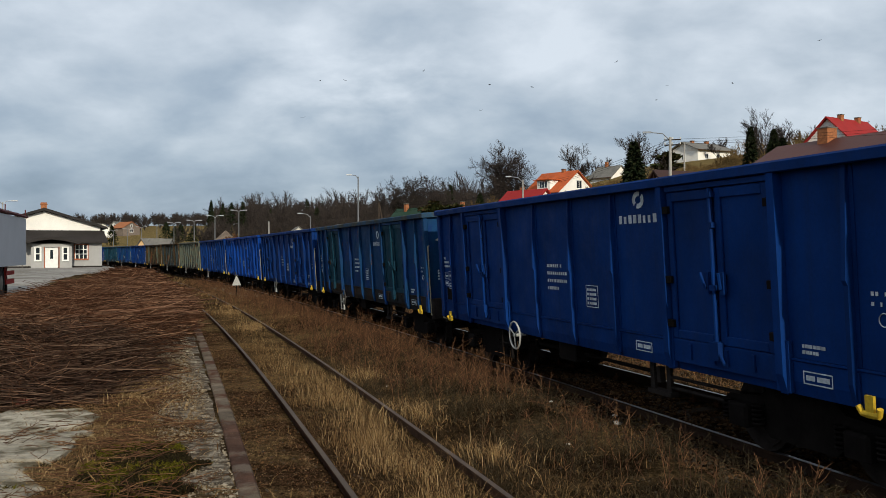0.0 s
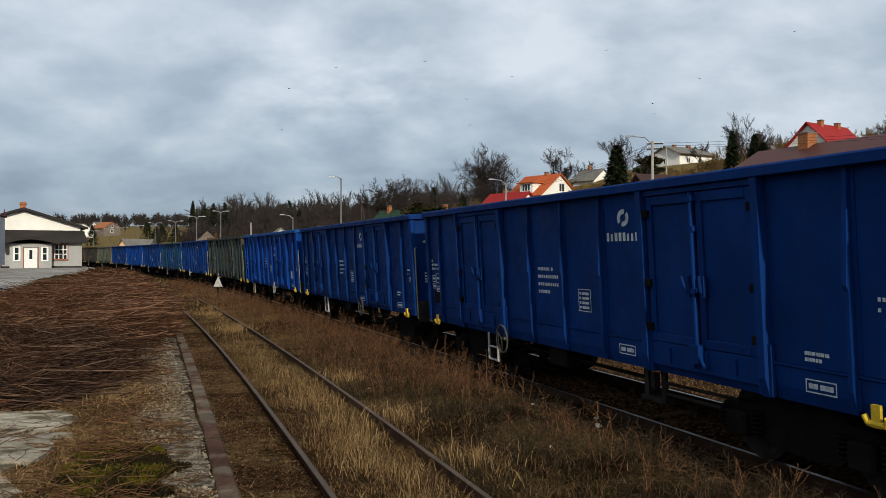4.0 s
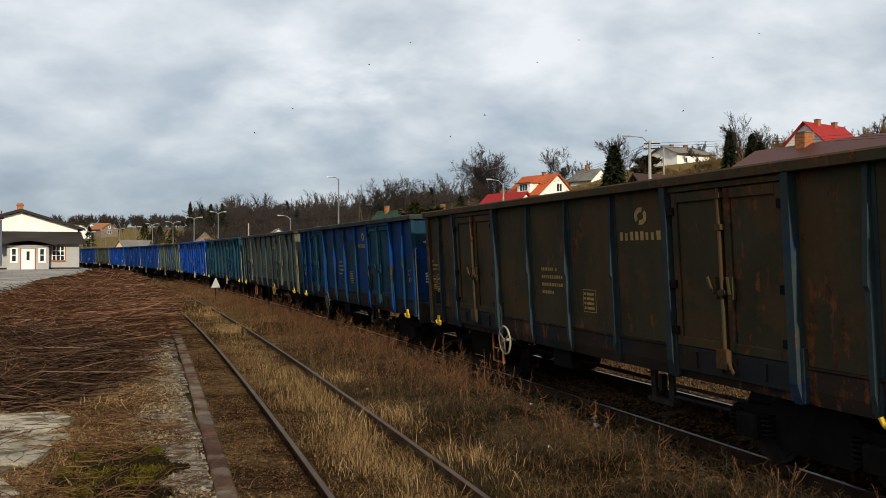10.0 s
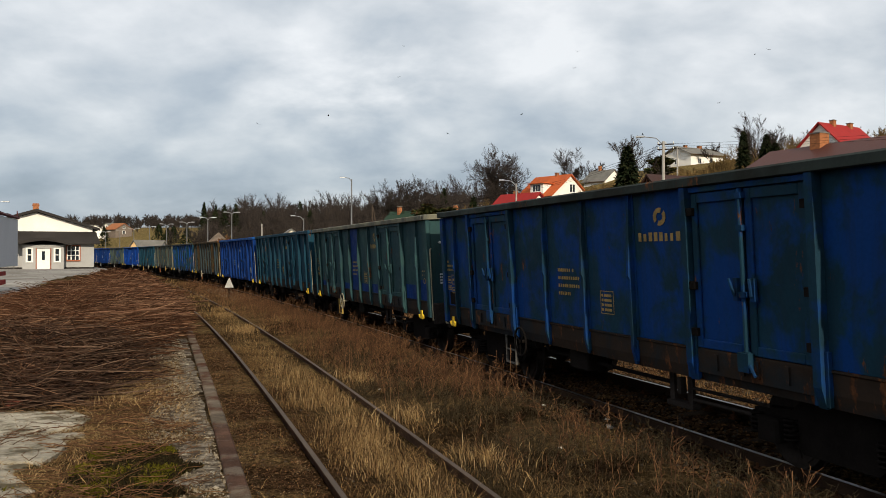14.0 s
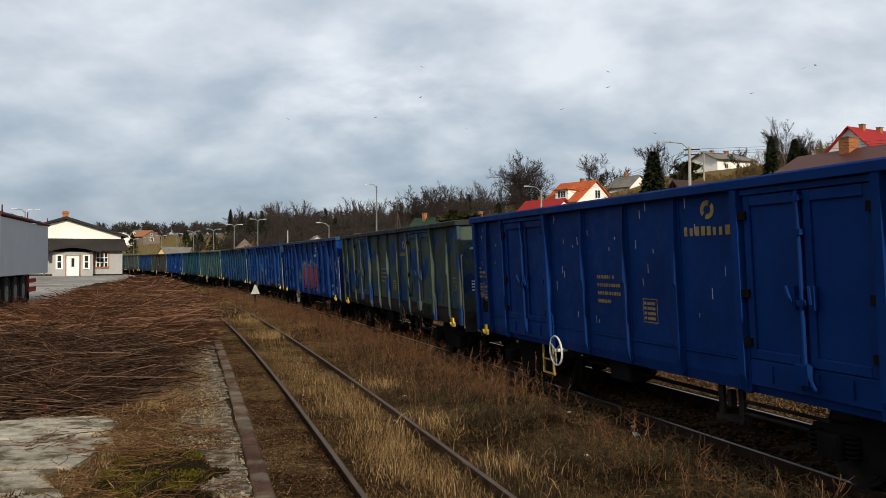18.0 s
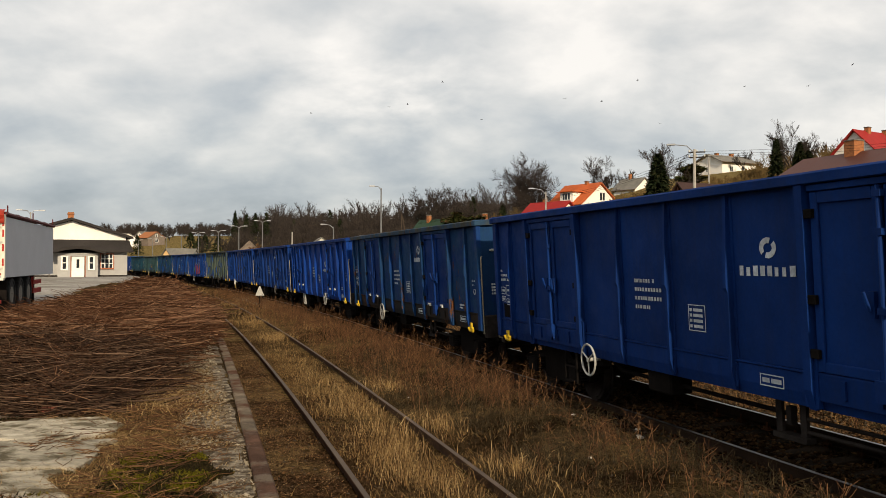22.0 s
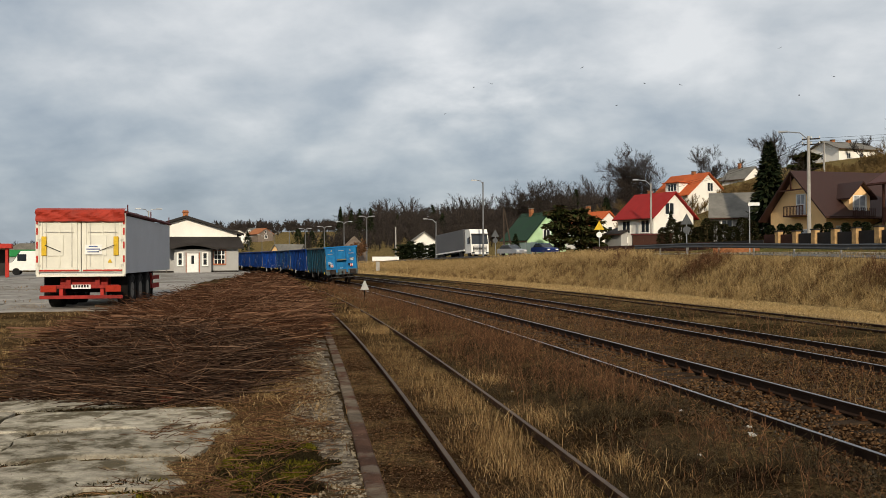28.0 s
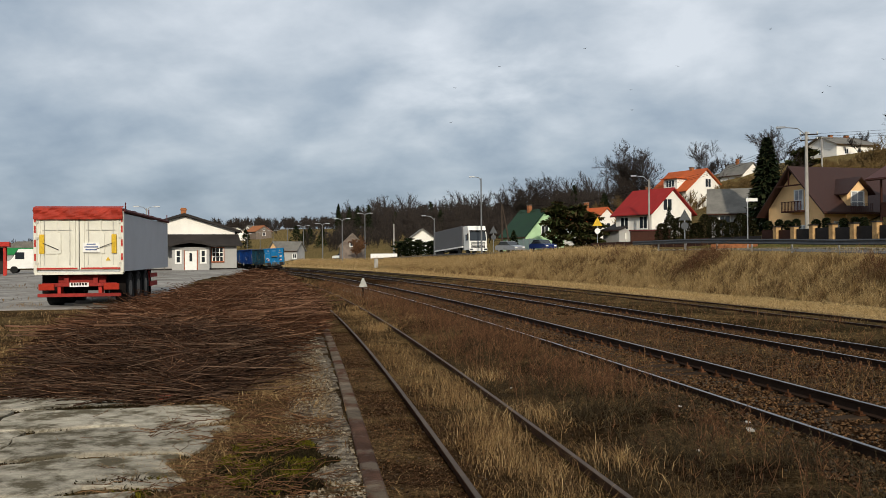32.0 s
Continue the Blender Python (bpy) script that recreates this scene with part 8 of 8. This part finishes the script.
    part("roof", Shape().box(-2.8, -1.6, 2.45, 2.8, 1.6, 2.85, c=0.03), M_RED, g, "red roof")
    part("back_panel", Shape().box(-2.3, 1.22, 0.1, 2.3, 1.28, 2.4), M_BLACKR, g)
    x, y, _ = polar(-29.4, 170, 0)
    g = thing("filling_station", pose(x, y, 0.0, 0, 0, 28), "low building with a bright green fascia", "building")
    part("wall", Shape().box(-9, 0, 0, 9, 8, 2.0), M_GREYW, g)
    part("fascia", Shape().box(-9.3, -0.3, 2.0, 9.3, 8.3, 3.2, c=0.03), material("bright_green_fascia", (0.02, 0.22, 0.06), 0.5, vary=0.08, scale=1, grain=15), g, "green fascia")
    part("roof", Shape().extrude([(-9.4, 3.2), (9.4, 3.2), (8, 4.3), (-7, 4.3)], -0.3, 8.3), M_GREYR, g)


# ---- trees ----
def bare_tree(height, spread, seed, levels=4, first=0.25, trunks=1):
    """Segments of a leafless tree: rows of start, end, start radius, end radius."""
    rnd = random.Random(seed)
    seg = []

    def grow(p, way, ln, r, lev):
        k = 3 if lev else (6 if levels > 3 else 5)
        q = p
        for i in range(k):
            way = (way + Vector((rnd.gauss(0, 0.13), rnd.gauss(0, 0.13), rnd.gauss(0.03, 0.07)))).normalized()
            e = q + way * (ln / k)
            seg.append((q, e, r * (1 - 0.6 * i / k), r * (1 - 0.6 * (i + 1) / k), lev))
            if lev < levels and (i + 1) / k > (first if lev == 0 else 0.2):
                for _ in range(2 if lev < levels - 1 else 3):
                    a = rnd.uniform(0, 6.283)
                    u = way.orthogonal().normalized()
                    u = Matrix.Rotation(a, 3, way) @ u
                    tilt = rnd.uniform(0.45, 0.95) * spread
                    w2 = (way * math.cos(tilt) + u * math.sin(tilt) + Vector((0, 0, 0.18))).normalized()
                    grow(e, w2, ln * rnd.uniform(0.42, 0.62), r * (1 - 0.6 * (i + 1) / k) * 0.52, lev + 1)
            q = e

    for k in range(trunks):
        w = Vector((rnd.gauss(0, 0.12), rnd.gauss(0, 0.12), 1)) if trunks > 1 else Vector((0, 0, 1))
        grow(Vector((rnd.gauss(0, 0.25) * (trunks > 1), rnd.gauss(0, 0.25) * (trunks > 1), -0.3)), w.normalized(), height * 0.66, height * 0.017 / trunks ** 0.5, 0)
    top = max(s[1].z for s in seg)
    k = height / top
    return [(p * k, q * k, r0, r1, lev) for p, q, r0, r1, lev in seg]


def seg_arrays(seg):
    return (np.array([tuple(s[0]) for s in seg]), np.array([tuple(s[1]) for s in seg]), np.array([s[2] for s in seg]), np.array([s[3] for s in seg]))


def tree(bearing, dist, top, spread, seed, label, thick=0.03, levels=4, first=0.25, mat=None, trunks=1):
    x, y, _ = polar(bearing, dist, 0)
    z = ground_z(*sd(x, y))
    t = thing("bare_tree", pose(x, y, z), label, "tree", "bare trees")
    seg = bare_tree(top - z, spread, seed, levels, first, trunks)
    sh = Shape()
    for p, q, r0, r1, lev in seg:
        if lev == 0:
            sh.tube(p, q, max(r0, thick * 1.4), max(r1, thick), 8, False)
    part("trunk", sh, M_BARK, t, "grey-brown trunk")
    p, q, r0, r1 = seg_arrays([s for s in seg if s[4] > 0])
    ob = cloud("crown", sticks(p, q, np.maximum(r0, thick), np.maximum(r1, thick * 0.7)), STICK, mat or M_WOODS, "", "", t)
    del ob["kind"]
    return t


def conifer(bearing, dist, top, radius, seed, label, mat, foot=0.06, droop=-0.25, kind="spruce", n=2600, z=None):
    x, y, _ = polar(bearing, dist, 0)
    z = ground_z(*sd(x, y)) if z is None else z
    h = top - z
    rng = np.random.default_rng(seed)
    t = thing("conifer", pose(x, y, z), label, "tree", "conifers")
    part("trunk", Shape().tube((0, 0, -0.3), (0, 0, h * 0.97), h * 0.018, 0.02, 8), M_BARK, t)
    u = rng.uniform(0, 1, n) ** 0.75
    zz = foot * h + (1 - foot) * h * u
    if kind == "spruce":
        rr = radius * (1 - u) ** 0.85 * rng.uniform(0.25, 1.1, n) + 0.05
    elif kind == "ball":
        rr = radius * np.sqrt(np.clip(1 - ((u - 0.5) / 0.52) ** 2, 0.02, 1)) * rng.uniform(0.5, 1.0, n)
    else:
        rr = radius * np.sqrt(np.clip(1 - ((u - 0.5) / 0.62) ** 2, 0.02, 1)) * rng.uniform(0.3, 1.1, n) * (0.7 + 0.4 * np.sin(u * 23 + seed))
    a = rng.uniform(0, 6.283, n)
    c = np.stack([np.cos(a) * rr, np.sin(a) * rr, zz + rr * droop], 1)
    small = 0.3 if radius < 1.1 else 1.0
    L, wd = (0.10 * radius + 0.18 * small) * rng.uniform(0.6, 1.5, n), (0.035 * radius + 0.06 * small) * rng.uniform(0.6, 1.5, n)
    out = np.stack([np.cos(a), np.sin(a), rng.normal(droop, 0.35, n)], 1)
    sd_ = np.stack([-np.sin(a), np.cos(a), rng.normal(0, 0.5, n)], 1)
    v = np.stack([c - out * L[:, None], c + sd_ * wd[:, None], c + out * L[:, None], c - sd_ * wd[:, None]], 1)
    ob = cloud("crown", v, [(0, 1, 2, 3)], mat, "", "", t)
    del ob["kind"]
    return t


def trees():
    tree(6.35, 160, 21.6, 1.05, 3, "tall bare tree with a wide dark crown", 0.022, 4, 0.2, trunks=2)
    tree(5.6, 164, 20.0, 1.0, 8, "tall bare tree with a wide dark crown", 0.022, 4, 0.2)
    tree(14.4, 128, 18.4, 0.9, 5, "slender bare tree behind the spruce", 0.016, 4, 0.45)
    tree(10.6, 190, 24.5, 0.9, 6, "bare tree on the hillside", 0.02)
    tree(21.6, 165, 26.3, 0.75, 14, "bare tree on the hilltop", 0.015)
    tree(22.5, 170, 25.2, 0.75, 15, "bare tree on the hilltop", 0.015)
    tree(-0.4, 245, 24.0, 1.0, 17, "wide bare tree on the ridge", 0.03)
    tree(0.8, 250, 23.0, 1.0, 18, "wide bare tree on the ridge", 0.03)
    tree(-1.6, 255, 21.5, 0.95, 23, "wide bare tree on the ridge", 0.03)
    tree(-11.7, 183, 5.5, 1.1, 19, "bushy leafless tree beside the barn", 0.05, mat=M_WEED)
    conifer(13.85, 111, 14.7, 2.7, 1, "tall dark spruce beside the apricot house", M_NEEDLE, n=4200)
    conifer(20.8, 150, 21.2, 1.7, 2, "dark spruce on the slope", M_NEEDLE)
    conifer(22.1, 158, 21.6, 1.9, 3, "dark spruce on the slope", M_NEEDLE)
    conifer(22.6, 162, 20.6, 2.0, 4, "dark spruce on the slope", M_NEEDLE)
    conifer(4.1, 200, 14.5, 2.2, 5, "dark spruce behind the houses", M_NEEDLE)
    conifer(15.9, 150, 17.6, 2.4, 7, "dark pine behind the apricot house", M_PINE, 0.2, 0.1, "pine")
    conifer(1.15, 128, 8.8, 2.3, 8, "bushy olive pine beside the road", M_PINE, 0.02, 0.0, "pine")
    conifer(2.5, 127, 8.2, 2.5, 9, "bushy olive pine beside the road", M_PINE, 0.02, 0.0, "pine")
    conifer(3.4, 130, 6.6, 2.0, 10, "bushy brown-green pine beside the road", M_PINE, 0.02, 0.0, "pine")
    conifer(-1.65, 122, 4.7, 1.0, 11, "young dark conifer by the green house", M_NEEDLE, n=900)
    conifer(8.05, 118, 7.4, 0.9, 12, "slim dark thuja by the white house", M_NEEDLE, n=900)
    for i, b in enumerate((-7.0, -7.8, -8.4, -8.9, -6.4)):
        conifer(b, 172, 4.0 + 0.3 * (i % 3), 1.7, 20 + i, "dark clipped conifer in a garden", M_NEEDLE, 0.02, 0.0, "pine", 900)
    for i in range(11):
        b = 7.6 + i * 0.52
        conifer(b, 97, 4.6 + 0.3 * ((i * 3) % 4), 0.72, 40 + i, "dark columnar thuja in a garden row", M_THUJA, 0.02, 0.0, "ball", 1700)
    for i, b in enumerate((13.9, 14.5, 15.0, 15.45, 16.55, 17.1, 18.05, 18.65, 19.1)):
        z = ground_z(*sd(*polar(b, 89 - 0.6 * i, 0)[:2]))
        conifer(b, 89 - 0.6 * i, 4.4 + 0.1 * (i % 2), 0.42, 60 + i, "round clipped shrub on a stem behind the garden fence", M_NEEDLE, 1 - 1.15 / (4.75 - z), 0.0, "ball", 1100)


def woods():
    """Leafless woods over the hills, and ochre scrub on the slope."""
    rnd = random.Random(21)
    kinds = []
    for i in range(7):
        seg = bare_tree(1.0, 0.5 if i % 2 else 0.72, 100 + i, 3, 0.3)
        kinds.append(seg_arrays(seg))

    def fill(n, b0, b1, r0, r1, h0, h1, thick, mat, label, ok=lambda s, d: True):
        A, B, R0, R2 = [], [], [], []
        for _ in range(n):
            b, r = rnd.uniform(b0, b1), math.sqrt(rnd.uniform(r0 * r0, r1 * r1))
            x, y, _ = polar(b, r, 0)
            s, d = sd(x, y)
            if not ok(s, d):
                continue
            p, q, ra, rb = kinds[rnd.randrange(7)]
            h, a = rnd.uniform(h0, h1), rnd.uniform(0, 6.283)
            c, s_ = math.cos(a) * h, math.sin(a) * h
            M = np.array([[c, -s_, 0], [s_, c, 0], [0, 0, h]])
            o = np.array([x, y, ground_z(s, d)])
            A.append(p @ M.T + o)
            B.append(q @ M.T + o)
            R0.append(np.maximum(ra * h * 0.6, thick * 0.75))
            R2.append(np.maximum(rb * h * 0.6, thick * 0.5))
        cloud("woods" if h1 > 6 else "scrub", sticks(np.concatenate(A), np.concatenate(B), np.concatenate(R0), np.concatenate(R2)), STICK, mat, label, "woods")

    fill(330, -13, 4, 300, 520, 7, 14, 0.06, M_WOODS, "grey-brown leafless woods on the far hill", lambda s, d: d > 30 or s > 330)
    fill(170, -23, -13, 455, 580, 4, 8.5, 0.07, M_WOODS, "low grey-brown leafless woods beyond the bend", lambda s, d: d > 30 or s > 330)
    fill(52, -12, 4, 320, 470, 13, 19, 0.075, M_WOODS, "tall leafless trees along the ridge", lambda s, d: d > 40)
    fill(230, -24, 6, 200, 310, 5, 9, 0.045, M_WOODS, "grey-brown leafless trees on the slope", lambda s, d: d > 52)
    fill(60, 0, 30, 165, 300, 3.5, 6.5, 0.035, M_WOODS, "leafless trees on the hilltop", lambda s, d: d > 75)
    fill(280, 6, 30, 104, 182, 2.0, 4.2, 0.03, M_OCHREB, "ochre leafless scrub on the slope", lambda s, d: d > 60)
    fill(360, 11, 27, 115, 182, 1.8, 4.0, 0.03, M_OCHREB, "dense ochre scrub below the hilltop", lambda s, d: d > 64)
    fill(34, 19.2, 24, 150, 205, 3.0, 5.0, 0.026, M_OCHREB, "tall ochre thicket beside the hilltop house", lambda s, d: d > 70)
    fill(60, 0, 8, 150, 220, 3, 6, 0.035, M_OCHREB, "ochre leafless scrub behind the houses", lambda s, d: d > 50)
    fill(120, -48, -23, 300, 600, 5, 9, 0.06, M_WOODS, "distant leafless trees beyond the yard")
    for i in range(26):
        b, r = rnd.uniform(-22, 3), rnd.uniform(270, 430)
        x, y, _ = polar(b, r, 0)
        s, d = sd(x, y)
        if d > 40:
            conifer(b, r, ground_z(s, d) + rnd.uniform(10, 16) * (0.5 if b < -13 else 1.0), rnd.uniform(2.6, 3.8), 200 + i, "dark spruce among leafless woods", M_NEEDLE, n=600)


roadside()
station()
trailer()
houses()
poles()
vehicles()
trees()
woods()
vegetation()
brushwood()
ballast()


# ---- birds ----
def bird_flock():
    """Small dark birds that glide in wide slow loops high over the slope."""
    body = Shape().tube((0, -0.22, 0), (0, 0.0, 0.01), 0.03, 0.075, 8).tube((0, 0.0, 0.01), (0, 0.2, 0.03), 0.075, 0.03, 8).add([(-0.08, -0.36, 0), (0.08, -0.36, 0), (0.03, -0.18, 0.01), (-0.03, -0.18, 0.01), (0, -0.2, -0.02)], [(0, 1, 2, 3), (0, 4, 1), (1, 4, 2), (2, 4, 3), (3, 4, 0)]).mesh("body", M_DARK)
    wings = {}
    for q in (-1, 1):
        v = [(0.05, 0.10), (0.30, 0.13), (0.58, 0.02), (0.55, -0.07), (0.28, -0.08), (0.05, -0.09)]
        sh = Shape().add([(q * x, y, 0.03 + 0.22 * x) for x, y in v] + [(q * x, y, 0.012 + 0.22 * x) for x, y in v], [(0, 1, 2, 3, 4, 5), (11, 10, 9, 8, 7, 6)] + [(i, (i + 1) % 6, (i + 1) % 6 + 6, i + 6) for i in range(6)])
        wings[q] = sh.mesh("wing", M_DARK)
    birds = []
    for k in range(12):
        b = thing("bird", Matrix(), "small dark bird gliding in the sky", "bird", "birds over the slope")
        part("body", body, None, b)
        for q in (-1, 1):
            part("wing", wings[q], None, b)
        birds.append(b)
    return birds


def bird_pose(k, t):
    """A slow loop round a point of the sky that drifts a little."""
    turn = (0.20 + 0.015 * (k % 4)) * (1 if k % 2 else -1)
    a = 1.7 * k + turn * t
    bearing = -8.0 + 2.9 * k + 1.6 * math.cos(a) + 0.05 * (t - 16)
    up = 8.5 + 1.3 * (k * 5 % 4) + 1.0 * math.sin(a)
    x, y, _ = polar(bearing, 230.0, 0)
    way = math.degrees(a) + (90 if turn > 0 else -90)
    return pose(x, y, EYE_Z + 230.0 * math.tan(radians(up)), 0, 14 if turn < 0 else -14, way - 90 - bearing)


BIRDS = bird_flock()

# The train from its last wagon forward.
LOOKS = [
    # light blue throughout: shade on the sides is put in as teal, the end keeps SKYB
    (TEAL, M_SANDY, TEAL, M_OCHRE, "light blue open goods wagon, sides toned for shade, with a sandy rim at the train's end"),
    (BLUE, BLUE, BLUE, M_MARK, "dark blue open goods wagon with white lettering"),
    (DULL, M_RIMD, BLUE, M_MARK, "dark blue open goods wagon, faintly weathered"),
    (BRIGHT, BLUE, BRIGHT, M_MARK, "freshly painted bright blue open goods wagon"),
    (BLUE, BLUE, BLUE, M_MARK, "blue open goods wagon with a white emblem"),
    (BLUE, BLUE, BLUE, M_OCHRE, "scratched blue open goods wagon with ochre lettering"),
    (PATCHY, M_RIMG, PATCHY, M_OCHRE, "olive open goods wagon blotched with blue paint"),
    (BLUE, M_RIMD, BLUE, M_MARK, "blue open goods wagon sprayed with red graffiti"),
    (PATCHB, BLUE, BLUE, M_MARK, "faded blue and olive open goods wagon with repainted doors"),
    (MOTTLE, M_RIMG, MOTTLE, M_OCHRE, "dark slate-blue open goods wagon"),
    (TEALB, M_SANDY, TEALB, M_OCHRE, "teal-green open goods wagon with blue repair patches"),
    (TEAL, TEAL, TEAL, M_OCHRE, "dark teal open goods wagon with ochre lettering"),
    (BLUE, M_RIMB, BLUE, M_MARK, "clean blue open goods wagon with a white plate"),
    (OLIVE, OLIVE, OLIVE, M_OCHRE, "rusty olive-brown open goods wagon"),
    (MOTTLE, M_RIMG, TEAL, M_OCHRE, "worn blue and dark teal open goods wagon"),
    (GREEN, M_RIMG, GREEN, M_OCHRE, "grey-green open goods wagon with rust stains"),
    (TEAL, TEAL, TEAL, M_OCHRE, "teal open goods wagon with ochre lettering"),
    (BRIGHT, M_RIMB, BRIGHT, M_MARK, "bright blue open goods wagon with a lighter rim"),
    (PATCHY, M_RIMG, PATCHY, M_OCHRE, "olive open goods wagon with worn blue patches"),
    (BLUE, BLUE, BLUE, M_MARK, "blue open goods wagon with white lettering"),
    (BLUE, BLUE, BLUE, M_MARK, "blue open goods wagon with white lettering"),
    (BRIGHT, M_RIMB, BRIGHT, M_MARK, "bright blue open goods wagon with a white plate"),
    (RUSTG, M_RIMG, RUSTG, M_OCHRE, "grey-green open goods wagon eaten by rust"),
    (BLUE, BLUE, BLUE, M_MARK, "blue open goods wagon with a white emblem"),
    (DULL, M_RIMD, TEAL, M_MARK, "worn teal-blue open goods wagon"),
    (BLUE, BLUE, BLUE, M_MARK, "blue open goods wagon"),
    (BRIGHT, BRIGHT, BRIGHT, M_MARK, "bright blue open goods wagon"),
    (BLUE, BLUE, BLUE, M_MARK, "blue open goods wagon"),
    (GREEN, M_SANDY, GREEN, M_OCHRE, "pale grey-green open goods wagon"),
    (OLIVE, OLIVE, OLIVE, M_OCHRE, "rusty olive-brown open goods wagon"),
    (OLIVE, OLIVE, GREEN, M_OCHRE, "rusty olive open goods wagon with green doors"),
    (BLUE, BLUE, BLUE, M_MARK, "blue open goods wagon"),
    (DULL, M_RIMD, BLUE, M_MARK, "faded blue open goods wagon"),
    (TEAL, TEAL, TEAL, M_MARK, "teal open goods wagon"),
    (BLUE, BLUE, BLUE, M_MARK, "blue open goods wagon"),
    (GREEN, GREEN, GREEN, M_OCHRE, "grey-green open goods wagon"),
]
PITCH = 14.04
EXTRA = {0: dict(end=SKYB, extra="t"), 2: dict(extra="w", build="b"), 3: dict(extra="w"), 4: dict(extra="s"), 5: dict(extra="x"), 6: dict(build="b"), 7: dict(extra="g"), 8: dict(build="b"), 10: dict(extra="r", build="b"), 11: dict(extra="d", build="b"),
         12: dict(extra="p", build="b"), 13: dict(rib=M_RIBT), 15: dict(rib=M_RIBT), 17: dict(extra="ps", build="b"), 19: dict(build="b"), 20: dict(build="b"), 21: dict(extra="p", build="b"), 22: dict(rib=M_RIBT), 29: dict(rib=M_RIBT)}
# height of the name on each side
NAME_Z = {0: 2.57, 1: 2.21, 2: 2.37, 3: 1.98, 4: 2.58, 5: 2.64, 6: 2.47, 11: 2.58, 12: 2.50, 15: 2.55, 16: 2.64, 17: 2.36, 21: 2.22, 22: 2.58, 23: 2.70}
# hand-brake wheel and step: where along the side, and their paint
GEAR = {0: (-1.9, None, 3.0, None), 1: (2.3, M_DULLW, 3.1, M_DARK), 2: (2.2, M_DULLW, 3.0, M_DARK), 3: (-2.2, M_DULLW, 3.2, M_DULLW), 4: (-2.0, None, 3.0, M_DARK), 5: (2.35, M_WHITE, 2.85, M_STEPY), 6: (-1.65, M_IRON, 3.0, M_DARK),
        8: (2.3, None, 4.1, M_ORANGE), 9: (2.3, M_DARK, 2.9, None), 10: (2.15, M_GRIMY, 2.75, M_STEPY), 11: (2.3, M_DARK, 2.9, M_DARK), 12: (None, None, 2.8, M_ORANGE), 13: (2.3, M_GRIMY, 2.8, M_ORANGE), 14: (2.3, None, 2.85, M_DARK),
        15: (-1.95, M_STEPY, 3.1, M_ORANGE), 16: (-1.9, M_GRIMY, 3.0, M_STEPY), 17: (-1.65, M_DULLW, None, None), 20: (-1.8, None, 2.9, M_DULLW), 21: (-1.65, M_DULLW, 4.1, M_GRIMY), 22: (2.2, M_GRIMY, 2.9, M_DARK), 23: (2.2, M_DULLW, 2.75, M_DARK)}
TRAIN = [wagon(*row, seed=i, gear=GEAR.get(i, (2.3, None, 2.9, M_DULLW)), name_z=NAME_Z.get(i, 2.51), **EXTRA.get(i, {})) for i, row in enumerate(LOOKS)]

# Where the train's tail stands, along track one, time by time.
TAIL = [(0, -329.25), (3.5, -280.45), (5.5, -252.3), (8.5, -210.4), (14.5, -126.35), (19.5, -56.8), (22.5, -15.65), (24, 5.25), (25, 20.0), (28, 66.6), (30, 95.7), (32, 118.5)]


def tail(t):
    return float(np.interp(t, [a for a, b in TAIL], [b for a, b in TAIL]))


def wagon_pose(k, t):
    s = tail(t) + PITCH * (k + 0.5)
    x, y = arc(s)
    return pose(x, y, RAIL_Z + 0.004, 0, -3.4, heading(s))


def motions():
    times = [t * 0.5 for t in range(65)]
    for k, w in enumerate(TRAIN):
        walk(w, [(t, wagon_pose(k, t)) for t in times])
    for k, b in enumerate(BIRDS):
        walk(b, [(t, bird_pose(k, t)) for t in times])
    # the wheels roll; alike wheelsets of all wagons share their keys
    first = {}
    for w in TRAIN:
        for b in (c for c in w.children if c.name.startswith("bogie")):
            way = -1 if b.matrix_basis.to_3x3()[0][0] > 0 else 1
            for x in b.children:
                at_ = x.matrix_basis.translation.copy()
                key = (way, round(at_.y, 1))
                if key not in first:
                    first[key] = x
                    walk(x, [(f / FPS, Matrix.Translation(at_) @ Matrix.Rotation(way * (tail(f / FPS) - tail(0)) / 0.455, 4, "X")) for f in range(int(32 * FPS) + 1)])
                else:
                    src = first[key].animation_data
                    x.rotation_mode = "QUATERNION"
                    x.animation_data_create().action = src.action
                    x.animation_data.action_slot = src.action_slot


motions()
